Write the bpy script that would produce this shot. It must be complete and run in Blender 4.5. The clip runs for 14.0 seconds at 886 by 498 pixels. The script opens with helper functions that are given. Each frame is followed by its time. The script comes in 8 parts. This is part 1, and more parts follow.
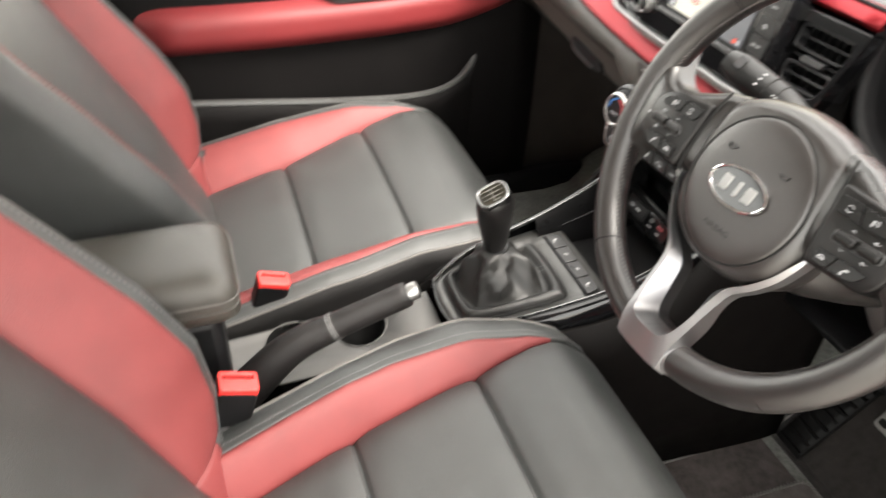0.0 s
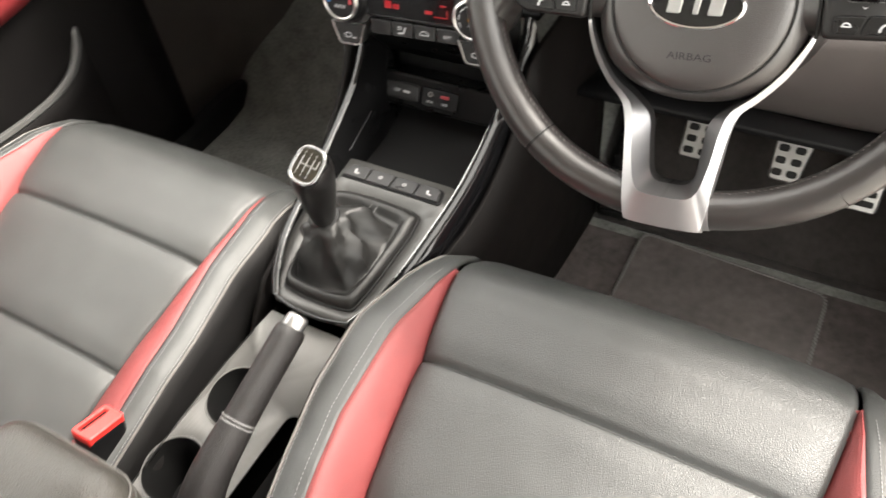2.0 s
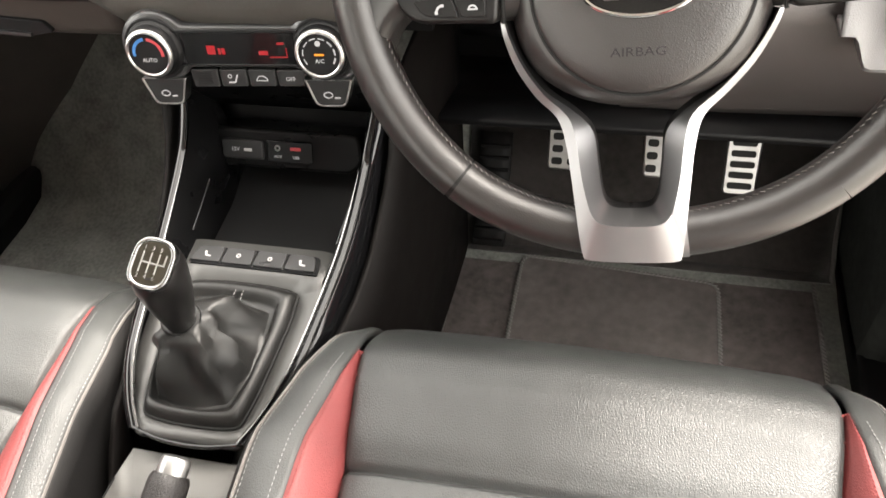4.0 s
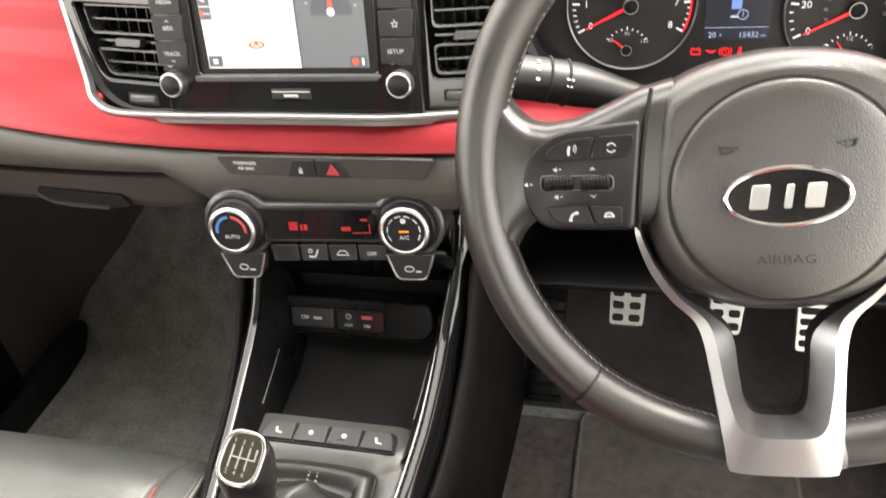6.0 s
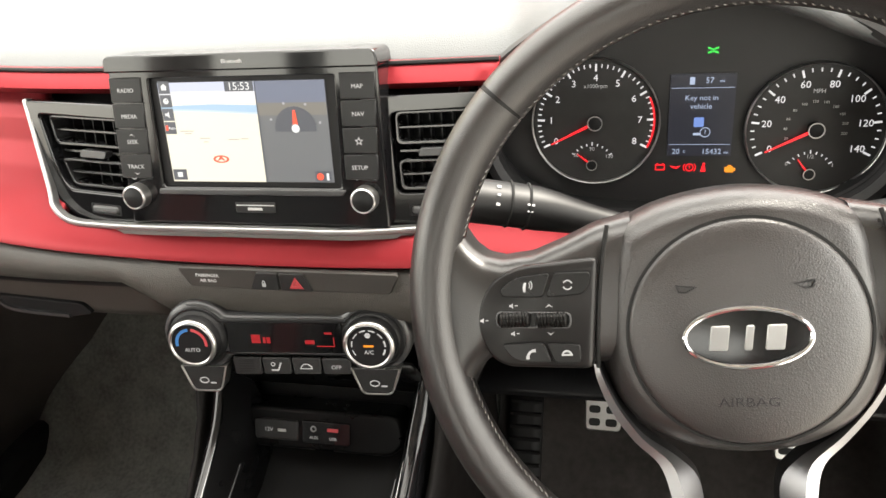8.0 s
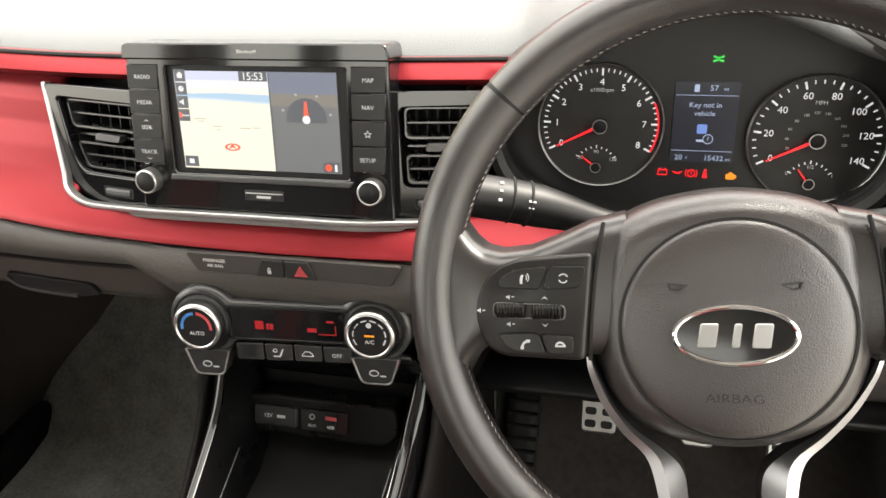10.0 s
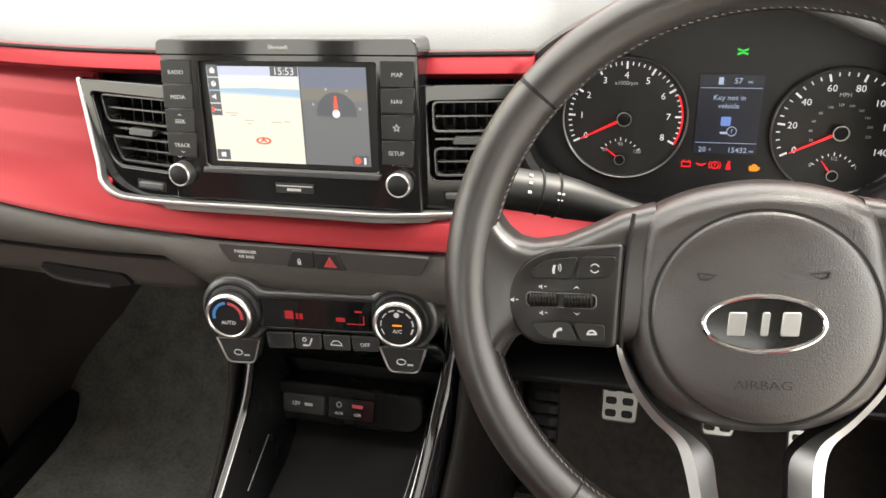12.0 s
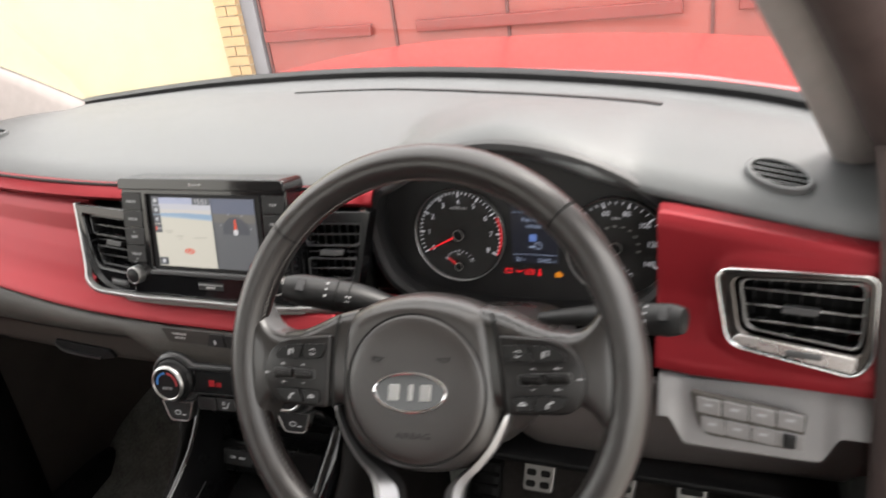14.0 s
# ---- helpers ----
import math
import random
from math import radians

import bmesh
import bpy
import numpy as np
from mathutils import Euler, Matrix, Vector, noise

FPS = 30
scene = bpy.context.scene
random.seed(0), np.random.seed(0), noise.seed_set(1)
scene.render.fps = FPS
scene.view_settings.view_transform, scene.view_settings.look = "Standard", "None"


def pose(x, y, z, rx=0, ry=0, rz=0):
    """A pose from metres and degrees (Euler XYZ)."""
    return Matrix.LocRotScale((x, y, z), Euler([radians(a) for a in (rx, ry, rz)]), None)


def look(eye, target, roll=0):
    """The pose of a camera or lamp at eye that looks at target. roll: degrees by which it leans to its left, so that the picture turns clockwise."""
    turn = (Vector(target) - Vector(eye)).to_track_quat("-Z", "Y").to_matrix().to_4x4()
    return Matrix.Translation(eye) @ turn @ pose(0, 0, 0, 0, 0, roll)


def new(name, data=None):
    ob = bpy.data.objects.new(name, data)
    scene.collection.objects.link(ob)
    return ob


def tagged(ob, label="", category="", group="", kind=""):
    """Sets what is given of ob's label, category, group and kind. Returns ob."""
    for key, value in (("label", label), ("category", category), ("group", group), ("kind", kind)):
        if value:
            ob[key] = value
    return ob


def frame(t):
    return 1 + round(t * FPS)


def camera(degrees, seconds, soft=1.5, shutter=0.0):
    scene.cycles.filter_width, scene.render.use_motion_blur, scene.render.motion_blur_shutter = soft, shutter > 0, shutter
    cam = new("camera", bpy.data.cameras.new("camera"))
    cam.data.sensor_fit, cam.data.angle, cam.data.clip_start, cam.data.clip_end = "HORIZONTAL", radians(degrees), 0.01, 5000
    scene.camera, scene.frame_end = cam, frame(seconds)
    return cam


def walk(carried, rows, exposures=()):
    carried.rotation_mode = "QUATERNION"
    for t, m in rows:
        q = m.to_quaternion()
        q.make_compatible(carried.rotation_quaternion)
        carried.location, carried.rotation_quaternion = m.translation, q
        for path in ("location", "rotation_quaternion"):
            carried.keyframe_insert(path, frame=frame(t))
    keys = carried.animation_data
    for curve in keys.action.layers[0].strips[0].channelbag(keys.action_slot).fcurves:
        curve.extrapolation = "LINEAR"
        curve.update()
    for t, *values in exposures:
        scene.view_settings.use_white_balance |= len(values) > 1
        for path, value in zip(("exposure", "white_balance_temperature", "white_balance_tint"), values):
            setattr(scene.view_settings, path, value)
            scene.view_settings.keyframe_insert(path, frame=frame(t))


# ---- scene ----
cam = camera(60.6, 14.0, shutter=0.5)
PATH = [
    (0, (0.709, -0.35, 0.917), (-0.787, 0.184, -0.299), 2.0),
    (0.5, (0.682, -0.364, 0.94), (-0.739, 0.418, -0.23), -2.4),
    (1, (0.545, -0.408, 0.895), (-0.647, 0.584, -0.369), -5.4),
    (1.5, (0.487, -0.435, 0.883), (-0.537, 0.59, -0.495), -8.1),
    (2, (0.437, -0.425, 0.888), (-0.359, 0.658, -0.594), -9.9),
    (4.5, (0.323, -0.333, 0.811), (-0.082, 1.028, -0.598), -6.9),
    (5, (0.304, -0.319, 0.815), (-0.103, 1.133, -0.498), -6.3),
    (5.5, (0.289, -0.317, 0.823), (-0.129, 1.172, -0.445), -6.3),
    (6, (0.27, -0.324, 0.845), (-0.202, 1.192, -0.372), -7.7),
    (6.5, (0.271, -0.323, 0.854), (-0.229, 1.236, -0.294), -8.0),
    (7, (0.28, -0.307, 0.856), (-0.198, 1.3, -0.234), -7.0),
    (7.5, (0.281, -0.295, 0.859), (-0.169, 1.345, -0.193), -6.7),
    (10, (0.287, -0.308, 0.861), (-0.169, 1.338, -0.181), -4.3),
    (10.5, (0.288, -0.32, 0.863), (-0.195, 1.323, -0.169), -3.6),
    (11, (0.287, -0.325, 0.861), (-0.221, 1.309, -0.173), -4.1),
    (11.5, (0.282, -0.327, 0.866), (-0.226, 1.298, -0.184), -4.8),
    (12, (0.279, -0.321, 0.868), (-0.21, 1.304, -0.19), -5.0),
    (12.5, (0.279, -0.326, 0.876), (-0.215, 1.302, -0.176), -6.2),
    (13, (0.348, -0.343, 0.881), (-0.275, 1.273, -0.119), -8.7),
    (13.5, (0.462, -0.365, 0.9), (-0.307, 1.246, -0.003), -9.6),
    (14, (0.571, -0.392, 0.946), (-0.197, 1.251, 0.105), -8.3),
]
walk(cam, [(t, look(eye, target, roll)) for t, eye, target, roll in PATH],
     exposures=[(0.0, 3.35, 6650, 9), (2.0, 3.6, 6700, 9), (4.5, 3.72, 6750, 10), (5.5, 3.78, 6750, 10), (6.5, 3.82, 6800, 8), (7.5, 3.53, 6800, 8), (10.0, 3.3, 6800, 8), (12.5, 3.3, 6800, 8), (13.0, 3.25, 6750, 9), (13.5, 2.95, 6650, 10), (14.0, 2.55, 6500, 11)])

# ---- light ----
world = bpy.data.worlds.new("world")
scene.world = world
world.use_nodes = True
wn = world.node_tree.nodes
sky = wn.new("ShaderNodeTexSky")
sky.sky_type, sky.sun_disc = "NISHITA", False
sky.sun_elevation, sky.sun_rotation = radians(56), radians(58)
sky.air_density, sky.dust_density = 1.0, 4.0
soft_sky = wn.new("ShaderNodeMixRGB")
soft_sky.inputs[0].default_value = 0.75
soft_sky.inputs[2].default_value = (6.6, 6.35, 5.75, 1)
world.node_tree.links.new(sky.outputs[0], soft_sky.inputs[1])
world.node_tree.links.new(soft_sky.outputs[0], wn["Background"].inputs[0])
wn["Background"].inputs[1].default_value = 0.15
sun_data = bpy.data.lights.new("sun", "SUN")
sun_data.energy, sun_data.angle, sun_data.color = 1.1, radians(20), (1, 0.96, 0.9)
sun = new("sun", sun_data)
sun.matrix_world = look((2.7, 1.7, 4.7), (0, 0, 0))


# ---- materials ----
def material(name, color, rough=0.5, metal=0.0, vary=0.0, vary_scale=30.0, bump=0.0, bump_scale=400.0, cells=False, coat=0.0, spec=0.5,
             tint=None, rough_vary=0.0, sheen=0.0):
    m = bpy.data.materials.new(name)
    m.use_nodes = True
    nt = m.node_tree
    b = nt.nodes["Principled BSDF"]
    b.inputs["Base Color"].default_value = (*color, 1)
    b.inputs["Roughness"].default_value = rough
    b.inputs["Metallic"].default_value = metal
    b.inputs["Specular IOR Level"].default_value = spec
    b.inputs["Coat Weight"].default_value = coat
    b.inputs["Coat Roughness"].default_value = 0.15
    b.inputs["Sheen Weight"].default_value = sheen
    co = nt.nodes.new("ShaderNodeTexCoord")
    if vary or rough_vary:
        n1 = nt.nodes.new("ShaderNodeTexNoise")
        n1.inputs["Scale"].default_value, n1.inputs["Detail"].default_value = vary_scale, 6.0
        n2 = nt.nodes.new("ShaderNodeTexNoise")
        n2.inputs["Scale"].default_value, n2.inputs["Detail"].default_value = vary_scale / 7, 3.0
        add = nt.nodes.new("ShaderNodeMath")
        add.operation = "ADD"
        nt.links.new(co.outputs["Object"], n1.inputs["Vector"])
        nt.links.new(co.outputs["Object"], n2.inputs["Vector"])
        nt.links.new(n1.outputs[0], add.inputs[0])
        nt.links.new(n2.outputs[0], add.inputs[1])
        ramp = nt.nodes.new("ShaderNodeMapRange")
        ramp.inputs["From Min"].default_value, ramp.inputs["From Max"].default_value = 0.65, 1.35
        nt.links.new(add.outputs[0], ramp.inputs["Value"])
        if vary:
            mix = nt.nodes.new("ShaderNodeMixRGB")
            other = tint or color
            mix.inputs[1].default_value = (*[c * (1 - vary) for c in color], 1)
            mix.inputs[2].default_value = (*[min(1, c * (1 + vary)) for c in other], 1)
            nt.links.new(ramp.outputs[0], mix.inputs[0])
            nt.links.new(mix.outputs[0], b.inputs["Base Color"])
        if rough_vary:
            rr = nt.nodes.new("ShaderNodeMapRange")
            rr.inputs["To Min"].default_value, rr.inputs["To Max"].default_value = max(0, rough - rough_vary), min(1, rough + rough_vary)
            nt.links.new(ramp.outputs[0], rr.inputs["Value"])
            nt.links.new(rr.outputs[0], b.inputs["Roughness"])
    if bump:
        if cells:
            t = nt.nodes.new("ShaderNodeTexVoronoi")
            t.feature = "DISTANCE_TO_EDGE"
            t.inputs["Scale"].default_value = bump_scale
            cl = nt.nodes.new("ShaderNodeMapRange")
            cl.inputs["From Max"].default_value = 0.3
            nt.links.new(t.outputs[0], cl.inputs["Value"])
            out = cl.outputs[0]
        else:
            t = nt.nodes.new("ShaderNodeTexNoise")
            t.inputs["Scale"].default_value, t.inputs["Detail"].default_value = bump_scale, 4.0
            out = t.outputs[0]
        nt.links.new(co.outputs["Object"], t.inputs["Vector"])
        bm = nt.nodes.new("ShaderNodeBump")
        bm.inputs["Strength"].default_value, bm.inputs["Distance"].default_value = bump, 0.0006
        nt.links.new(out, bm.inputs["Height"])
        nt.links.new(bm.outputs[0], b.inputs["Normal"])
    return m


def glow(name, color, strength, base=0.05):
    m = bpy.data.materials.new(name)
    m.use_nodes = True
    b = m.node_tree.nodes["Principled BSDF"]
    b.inputs["Base Color"].default_value = (*[c * base for c in color], 1)
    b.inputs["Emission Color"].default_value = (*color, 1)
    b.inputs["Emission Strength"].default_value = strength * 0.34
    b.inputs["Roughness"].default_value = 0.4
    return m


def glass(name, tint=(1, 1, 1), rough=0.0):
    m = bpy.data.materials.new(name)
    m.use_nodes = True
    nt = m.node_tree
    nt.nodes.remove(nt.nodes["Principled BSDF"])
    tr = nt.nodes.new("ShaderNodeBsdfTransparent")
    tr.inputs[0].default_value = (*tint, 1)
    gl = nt.nodes.new("ShaderNodeBsdfGlossy")
    gl.inputs["Roughness"].default_value = rough
    fr = nt.nodes.new("ShaderNodeFresnel")
    fr.inputs[0].default_value = 1.5
    mx = nt.nodes.new("ShaderNodeMixShader")
    nt.links.new(fr.outputs[0], mx.inputs[0])
    nt.links.new(tr.outputs[0], mx.inputs[1])
    nt.links.new(gl.outputs[0], mx.inputs[2])
    nt.links.new(mx.outputs[0], nt.nodes["Material Output"].inputs[0])
    return m


LEATHER = material("dark_leather", (0.033, 0.0345, 0.0340), 0.45, vary=0.22, vary_scale=25, spec=0.6, bump=0.32, bump_scale=560, cells=True, rough_vary=0.07)
RED_LEATHER = material("red_leather", (0.172, 0.035, 0.035), 0.52, vary=0.13, vary_scale=25, spec=0.42, bump=0.3, bump_scale=560, cells=True, rough_vary=0.06)
TAN_LEATHER = material("armrest_leather", (0.040, 0.037, 0.032), 0.40, vary=0.15, vary_scale=20, bump=0.4, bump_scale=420, cells=True, rough_vary=0.06)
WHEEL_LEATHER = material("wheel_leather", (0.0105, 0.009, 0.0088), 0.34, vary=0.2, vary_scale=40, spec=0.62, bump=0.12, bump_scale=900, cells=True, rough_vary=0.07)
PAD_PLASTIC = material("airbag_plastic", (0.0185, 0.0162, 0.0157), 0.33, vary=0.15, vary_scale=30, spec=0.72, bump=0.14, bump_scale=800, cells=True, rough_vary=0.05)
DASH_PLASTIC = material("dash_plastic", (0.066, 0.069, 0.071), 0.5, vary=0.1, vary_scale=18, bump=0.25, bump_scale=600, cells=True, rough_vary=0.05)
PAD_GREY = material("grey_soft_plastic", (0.052, 0.048, 0.043), 0.48, vary=0.12, vary_scale=20, bump=0.4, bump_scale=650, cells=True, rough_vary=0.05)
DARK_PLASTIC = material("dark_plastic", (0.012, 0.012, 0.0125), 0.5, vary=0.2, vary_scale=30, spec=0.3, bump=0.4, bump_scale=600, rough_vary=0.08)
BLACK_PLASTIC = material("black_plastic", (0.005, 0.005, 0.0055), 0.45, vary=0.2, vary_scale=30, spec=0.22, bump=0.2, bump_scale=700, rough_vary=0.08)
GREY_PLASTIC = material("console_plastic", (0.034, 0.034, 0.035), 0.40, vary=0.12, vary_scale=30, bump=0.3, bump_scale=600, rough_vary=0.06)
PIANO = material("piano_black", (0.004, 0.004, 0.0045), 0.07, vary=0.2, vary_scale=12, spec=0.35, coat=0.15, rough_vary=0.03)
RED_TRIM = material("red_trim_paint", (0.195, 0.012, 0.017), 0.42, metal=0.5, vary=0.08, vary_scale=15, spec=0.3, coat=0.03, rough_vary=0.05)
RED_DOOR = material("red_door_vinyl", (0.15, 0.016, 0.018), 0.55, vary=0.12, vary_scale=14, spec=0.35, bump=0.25, bump_scale=500, rough_vary=0.06)
BODY_RED = material("red_body_paint", (0.36, 0.012, 0.015), 0.22, metal=0.2, vary=0.05, vary_scale=5, coat=0.8)
CHROME = material("chrome", (0.75, 0.75, 0.76), 0.1, metal=1.0, vary=0.05, vary_scale=40, rough_vary=0.05)
SATIN = material("satin_silver", (0.31, 0.308, 0.305), 0.40, metal=1.0, vary=0.06, vary_scale=60, rough_vary=0.06)
SILVER = material("bright_silver", (0.52, 0.515, 0.51), 0.3, metal=1.0, vary=0.06, vary_scale=60, rough_vary=0.06)
ALLOY = material("brushed_alloy", (0.34, 0.335, 0.325), 0.40, metal=0.9, vary=0.12, vary_scale=90, rough_vary=0.08)
RUBBER = material("rubber", (0.007, 0.007, 0.007), 0.6, vary=0.2, vary_scale=60, spec=0.2)
CARPET = material("carpet", (0.165, 0.168, 0.154), 0.95, vary=0.35, vary_scale=160, spec=0.1, bump=1.0, bump_scale=1500)
MAT_CARPET = material("mat_carpet", (0.080, 0.068, 0.064), 0.95, vary=0.4, vary_scale=90, spec=0.1, bump=1.0, bump_scale=1300, sheen=0.15)
STITCH = material("grey_thread", (0.2, 0.2, 0.2), 0.8, vary=0.15, vary_scale=300)
DARK_STITCH = material("dark_thread", (0.12, 0.112, 0.106), 0.8, vary=0.15, vary_scale=300)
HEADLINER = material("headliner_cloth", (0.5, 0.49, 0.46), 0.9, vary=0.08, vary_scale=120, bump=0.4, bump_scale=900)
PILLAR_TRIM = material("pillar_trim", (0.22, 0.20, 0.192), 0.7, vary=0.08, vary_scale=60, bump=0.4, bump_scale=700)
SHELL = material("hub_plastic", (0.0135, 0.0124, 0.0120), 0.29, vary=0.15, vary_scale=30, spec=0.6, bump=0.08, bump_scale=900, cells=True, rough_vary=0.05)
SIDE_VINYL = material("side_vinyl", (0.011, 0.0105, 0.0105), 0.6, vary=0.2, vary_scale=25, bump=0.2, bump_scale=600, cells=True, spec=0.2, rough_vary=0.06)
# print given a faint glow to brighten it, also where it is unlit
WHITE_MARK = glow("white_print_glow", (0.6, 0.6, 0.61), 0.12, 0.35)
GREY_MARK = material("grey_print", (0.35, 0.35, 0.35), 0.6, vary=0.05, vary_scale=100)
LCD_BLUE = glow("dim_blue_lcd", (0.0085, 0.0095, 0.017), 0.20, 0.8)
ICE_MARK = glow("pale_blue_lit_print", (0.6, 0.72, 1.0), 0.20)
RED_LIT = glow("red_lit_print", (1.0, 0.015, 0.025), 0.42)
AMBER_LIT = glow("amber_lit_print", (1.0, 0.33, 0.02), 0.32)
GREEN_LIT = glow("green_lit_print", (0.03, 0.8, 0.08), 0.35)
BLUE_PRINT = material("blue_print", (0.025, 0.12, 0.32), 0.5, vary=0.05, vary_scale=100)
RED_PRINT = material("red_print", (0.32, 0.035, 0.042), 0.5, vary=0.05, vary_scale=100)
BUCKLE_RED = material("red_buckle_plastic", (0.7, 0.03, 0.025), 0.4, vary=0.06, vary_scale=60)
# grey of the driver's side fascia, paled for the strong light on it
DRIVER_GREY_LIT = material("lit_grey_plastic", (0.175, 0.171, 0.173), 0.45, vary=0.1, vary_scale=20, bump=0.3, bump_scale=650, cells=True, rough_vary=0.05)
DARK_CHROME = material("dark_chrome", (0.20, 0.20, 0.20), 0.25, metal=1.0, vary=0.1, vary_scale=60, rough_vary=0.06)
FACE_BLACK = material("binnacle_black", (0.0035, 0.0035, 0.004), 0.6, vary=0.2, vary_scale=40, spec=0.25, rough_vary=0.06)
PLATE_GREY = material("gear_plate_grey", (0.042, 0.042, 0.041), 0.42, vary=0.1, vary_scale=30, bump=0.2, bump_scale=700, rough_vary=0.06)
SOFT_GREY = material("bezel_grey", (0.03, 0.03, 0.031), 0.33, vary=0.12, vary_scale=40, rough_vary=0.06)
VENT_EDGE = material("vent_satin", (0.018, 0.018, 0.019), 0.2, vary=0.12, vary_scale=60, rough_vary=0.06)
DIAL_MARK = glow("white_dial_print", (0.8, 0.8, 0.85), 0.22, 0.35)
DECK_GREY = material("deck_grey", (0.105, 0.103, 0.10), 0.62, vary=0.1, vary_scale=25, spec=0.3, bump=0.3, bump_scale=700, rough_vary=0.06)
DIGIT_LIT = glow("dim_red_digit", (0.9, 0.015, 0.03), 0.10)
GLASS = glass("window_glass")


# ---- mesh helpers ----
def attach(ob, parent):
    ob.parent = parent
    if parent.type == "EMPTY":
        ob.matrix_parent_inverse = Matrix.Translation(parent.location).inverted()


def part(name, bm, mat, parent=None, label="", smooth=True, bevel=0.0, segs=2, solid=0.0, offset=-1.0, out=None):
    if out:
        bm.normal_update()
        if sum((f.normal * f.calc_area() for f in bm.faces), Vector()).dot(Vector(out)) < 0:
            bmesh.ops.reverse_faces(bm, faces=bm.faces)
    me = bpy.data.meshes.new(name)
    bm.normal_update()
    bm.to_mesh(me)
    bm.free()
    me.materials.append(mat)
    for p in me.polygons:
        p.use_smooth = smooth
    if smooth:
        me.set_sharp_from_angle(angle=radians(42))
    ob = new(name, me)
    if parent:
        attach(ob, parent)
    if label:
        ob["label"] = label
    if solid:
        s = ob.modifiers.new("thick", "SOLIDIFY")
        s.thickness, s.offset = solid, offset
    if bevel:
        b = ob.modifiers.new("edge", "BEVEL")
        b.width, b.segments, b.limit_method = bevel, segs, "ANGLE"
        b.angle_limit = radians(35)
    return ob


def thing(name, label, category, group="", kind="", at=(0, 0, 0)):
    ob = new(name)
    ob.location = at
    ob.empty_display_size = 0.05
    return tagged(ob, label, category, group, kind)


def plane_at(org, tilt, turn=0.0):
    """Local x to the right, y up along a face leaning back by tilt degrees, z out of it towards the cabin."""
    return pose(*org) @ pose(0, 0, 0, 0, 0, turn) @ pose(0, 0, 0, 90 - tilt, 0, 0)


def box(bm, lo, hi, m=None):
    r = bmesh.ops.create_cube(bm, size=1)
    c, s = (Vector(lo) + Vector(hi)) / 2, Vector(hi) - Vector(lo)
    t = Matrix.Translation(c) @ Matrix.Diagonal((*s, 1))
    bmesh.ops.transform(bm, matrix=(m @ t) if m else t, verts=r["verts"])
    return bm


def rounded(pts, r, seg=4):
    """The outline pts (x, y) with its corners rounded by r (one number, or one per corner)."""
    out, n = [], len(pts)
    for i, p in enumerate(pts):
        rr = r[i] if isinstance(r, (list, tuple)) else r
        p, a, b = Vector(p), Vector(pts[i - 1]), Vector(pts[(i + 1) % n])
        da, db = (a - p), (b - p)
        if rr <= 0:
            out.append(tuple(p))
            continue
        rr = min(rr, da.length * 0.49, db.length * 0.49)
        s, e = p + da.normalized() * rr, p + db.normalized() * rr
        for k in range(seg + 1):
            t = k / seg
            out.append(tuple((1 - t) ** 2 * s + 2 * t * (1 - t) * p + t * t * e))
    return out


def prism(bm, pts, z0, z1, m=None):
    """Extrudes the outline pts (x, y) from z0 to z1."""
    m = m or Matrix()
    lo = [bm.verts.new(m @ Vector((x, y, z0))) for x, y in pts]
    hi = [bm.verts.new(m @ Vector((x, y, z1))) for x, y in pts]
    n = len(pts)
    area = sum(pts[i][0] * pts[(i + 1) % n][1] - pts[(i + 1) % n][0] * pts[i][1] for i in range(n))
    if area < 0:
        lo, hi = lo[::-1], hi[::-1]
    bm.faces.new(hi)
    bm.faces.new(lo[::-1])
    for i in range(n):
        j = (i + 1) % n
        bm.faces.new((lo[i], lo[j], hi[j], hi[i]))
    return bm


def ring_plate(bm, outer, inner, z0, z1, m=None):
    """A plate between two outlines of the same count of points."""
    m = m or Matrix()
    n = len(outer)
    vs = [[bm.verts.new(m @ Vector((x, y, z))) for x, y in o] for o, z in ((outer, z0), (outer, z1), (inner, z1), (inner, z0))]
    for k in range(4):
        a, b = vs[k], vs[(k + 1) % 4]
        for i in range(n):
            j = (i + 1) % n
            bm.faces.new((a[i], a[j], b[j], b[i]))
    bmesh.ops.recalc_face_normals(bm, faces=bm.faces)
    return bm


def arc_plate(bm, cx, cy, r0, r1, a0, a1, z0, z1, m, n=16):
    """A flat arc between two radii and two angles."""
    o, i = circle(cx, cy, r1, n, a0=a0, a1=a1), circle(cx, cy, r0, n, a0=a0, a1=a1)
    return prism(bm, o + i[::-1], z0, z1, m)


def circle(cx, cy, r, n=48, ry=None, a0=0.0, a1=360.0):
    full = abs(a1 - a0) >= 360
    return [(cx + r * math.cos(radians(a0 + (a1 - a0) * i / (n if full else n - 1))), cy + (ry or r) * math.sin(radians(a0 + (a1 - a0) * i / (n if full else n - 1))))
            for i in range(n)]


def lathe(bm, prof, m=None, n=48):
    """Turns the profile (radius, height) about local z."""
    m = m or Matrix()
    rings = [[bm.verts.new(m @ Vector((r * math.cos(2 * math.pi * i / n), r * math.sin(2 * math.pi * i / n), z))) for i in range(n)] for r, z in prof]
    for a, b in zip(rings, rings[1:]):
        for i in range(n):
            j = (i + 1) % n
            bm.faces.new((a[i], a[j], b[j], b[i]))
    for rg, flip in ((rings[0], True), (rings[-1], False)):
        bm.faces.new(rg[::-1] if flip else rg)
    bmesh.ops.recalc_face_normals(bm, faces=bm.faces)
    return bm


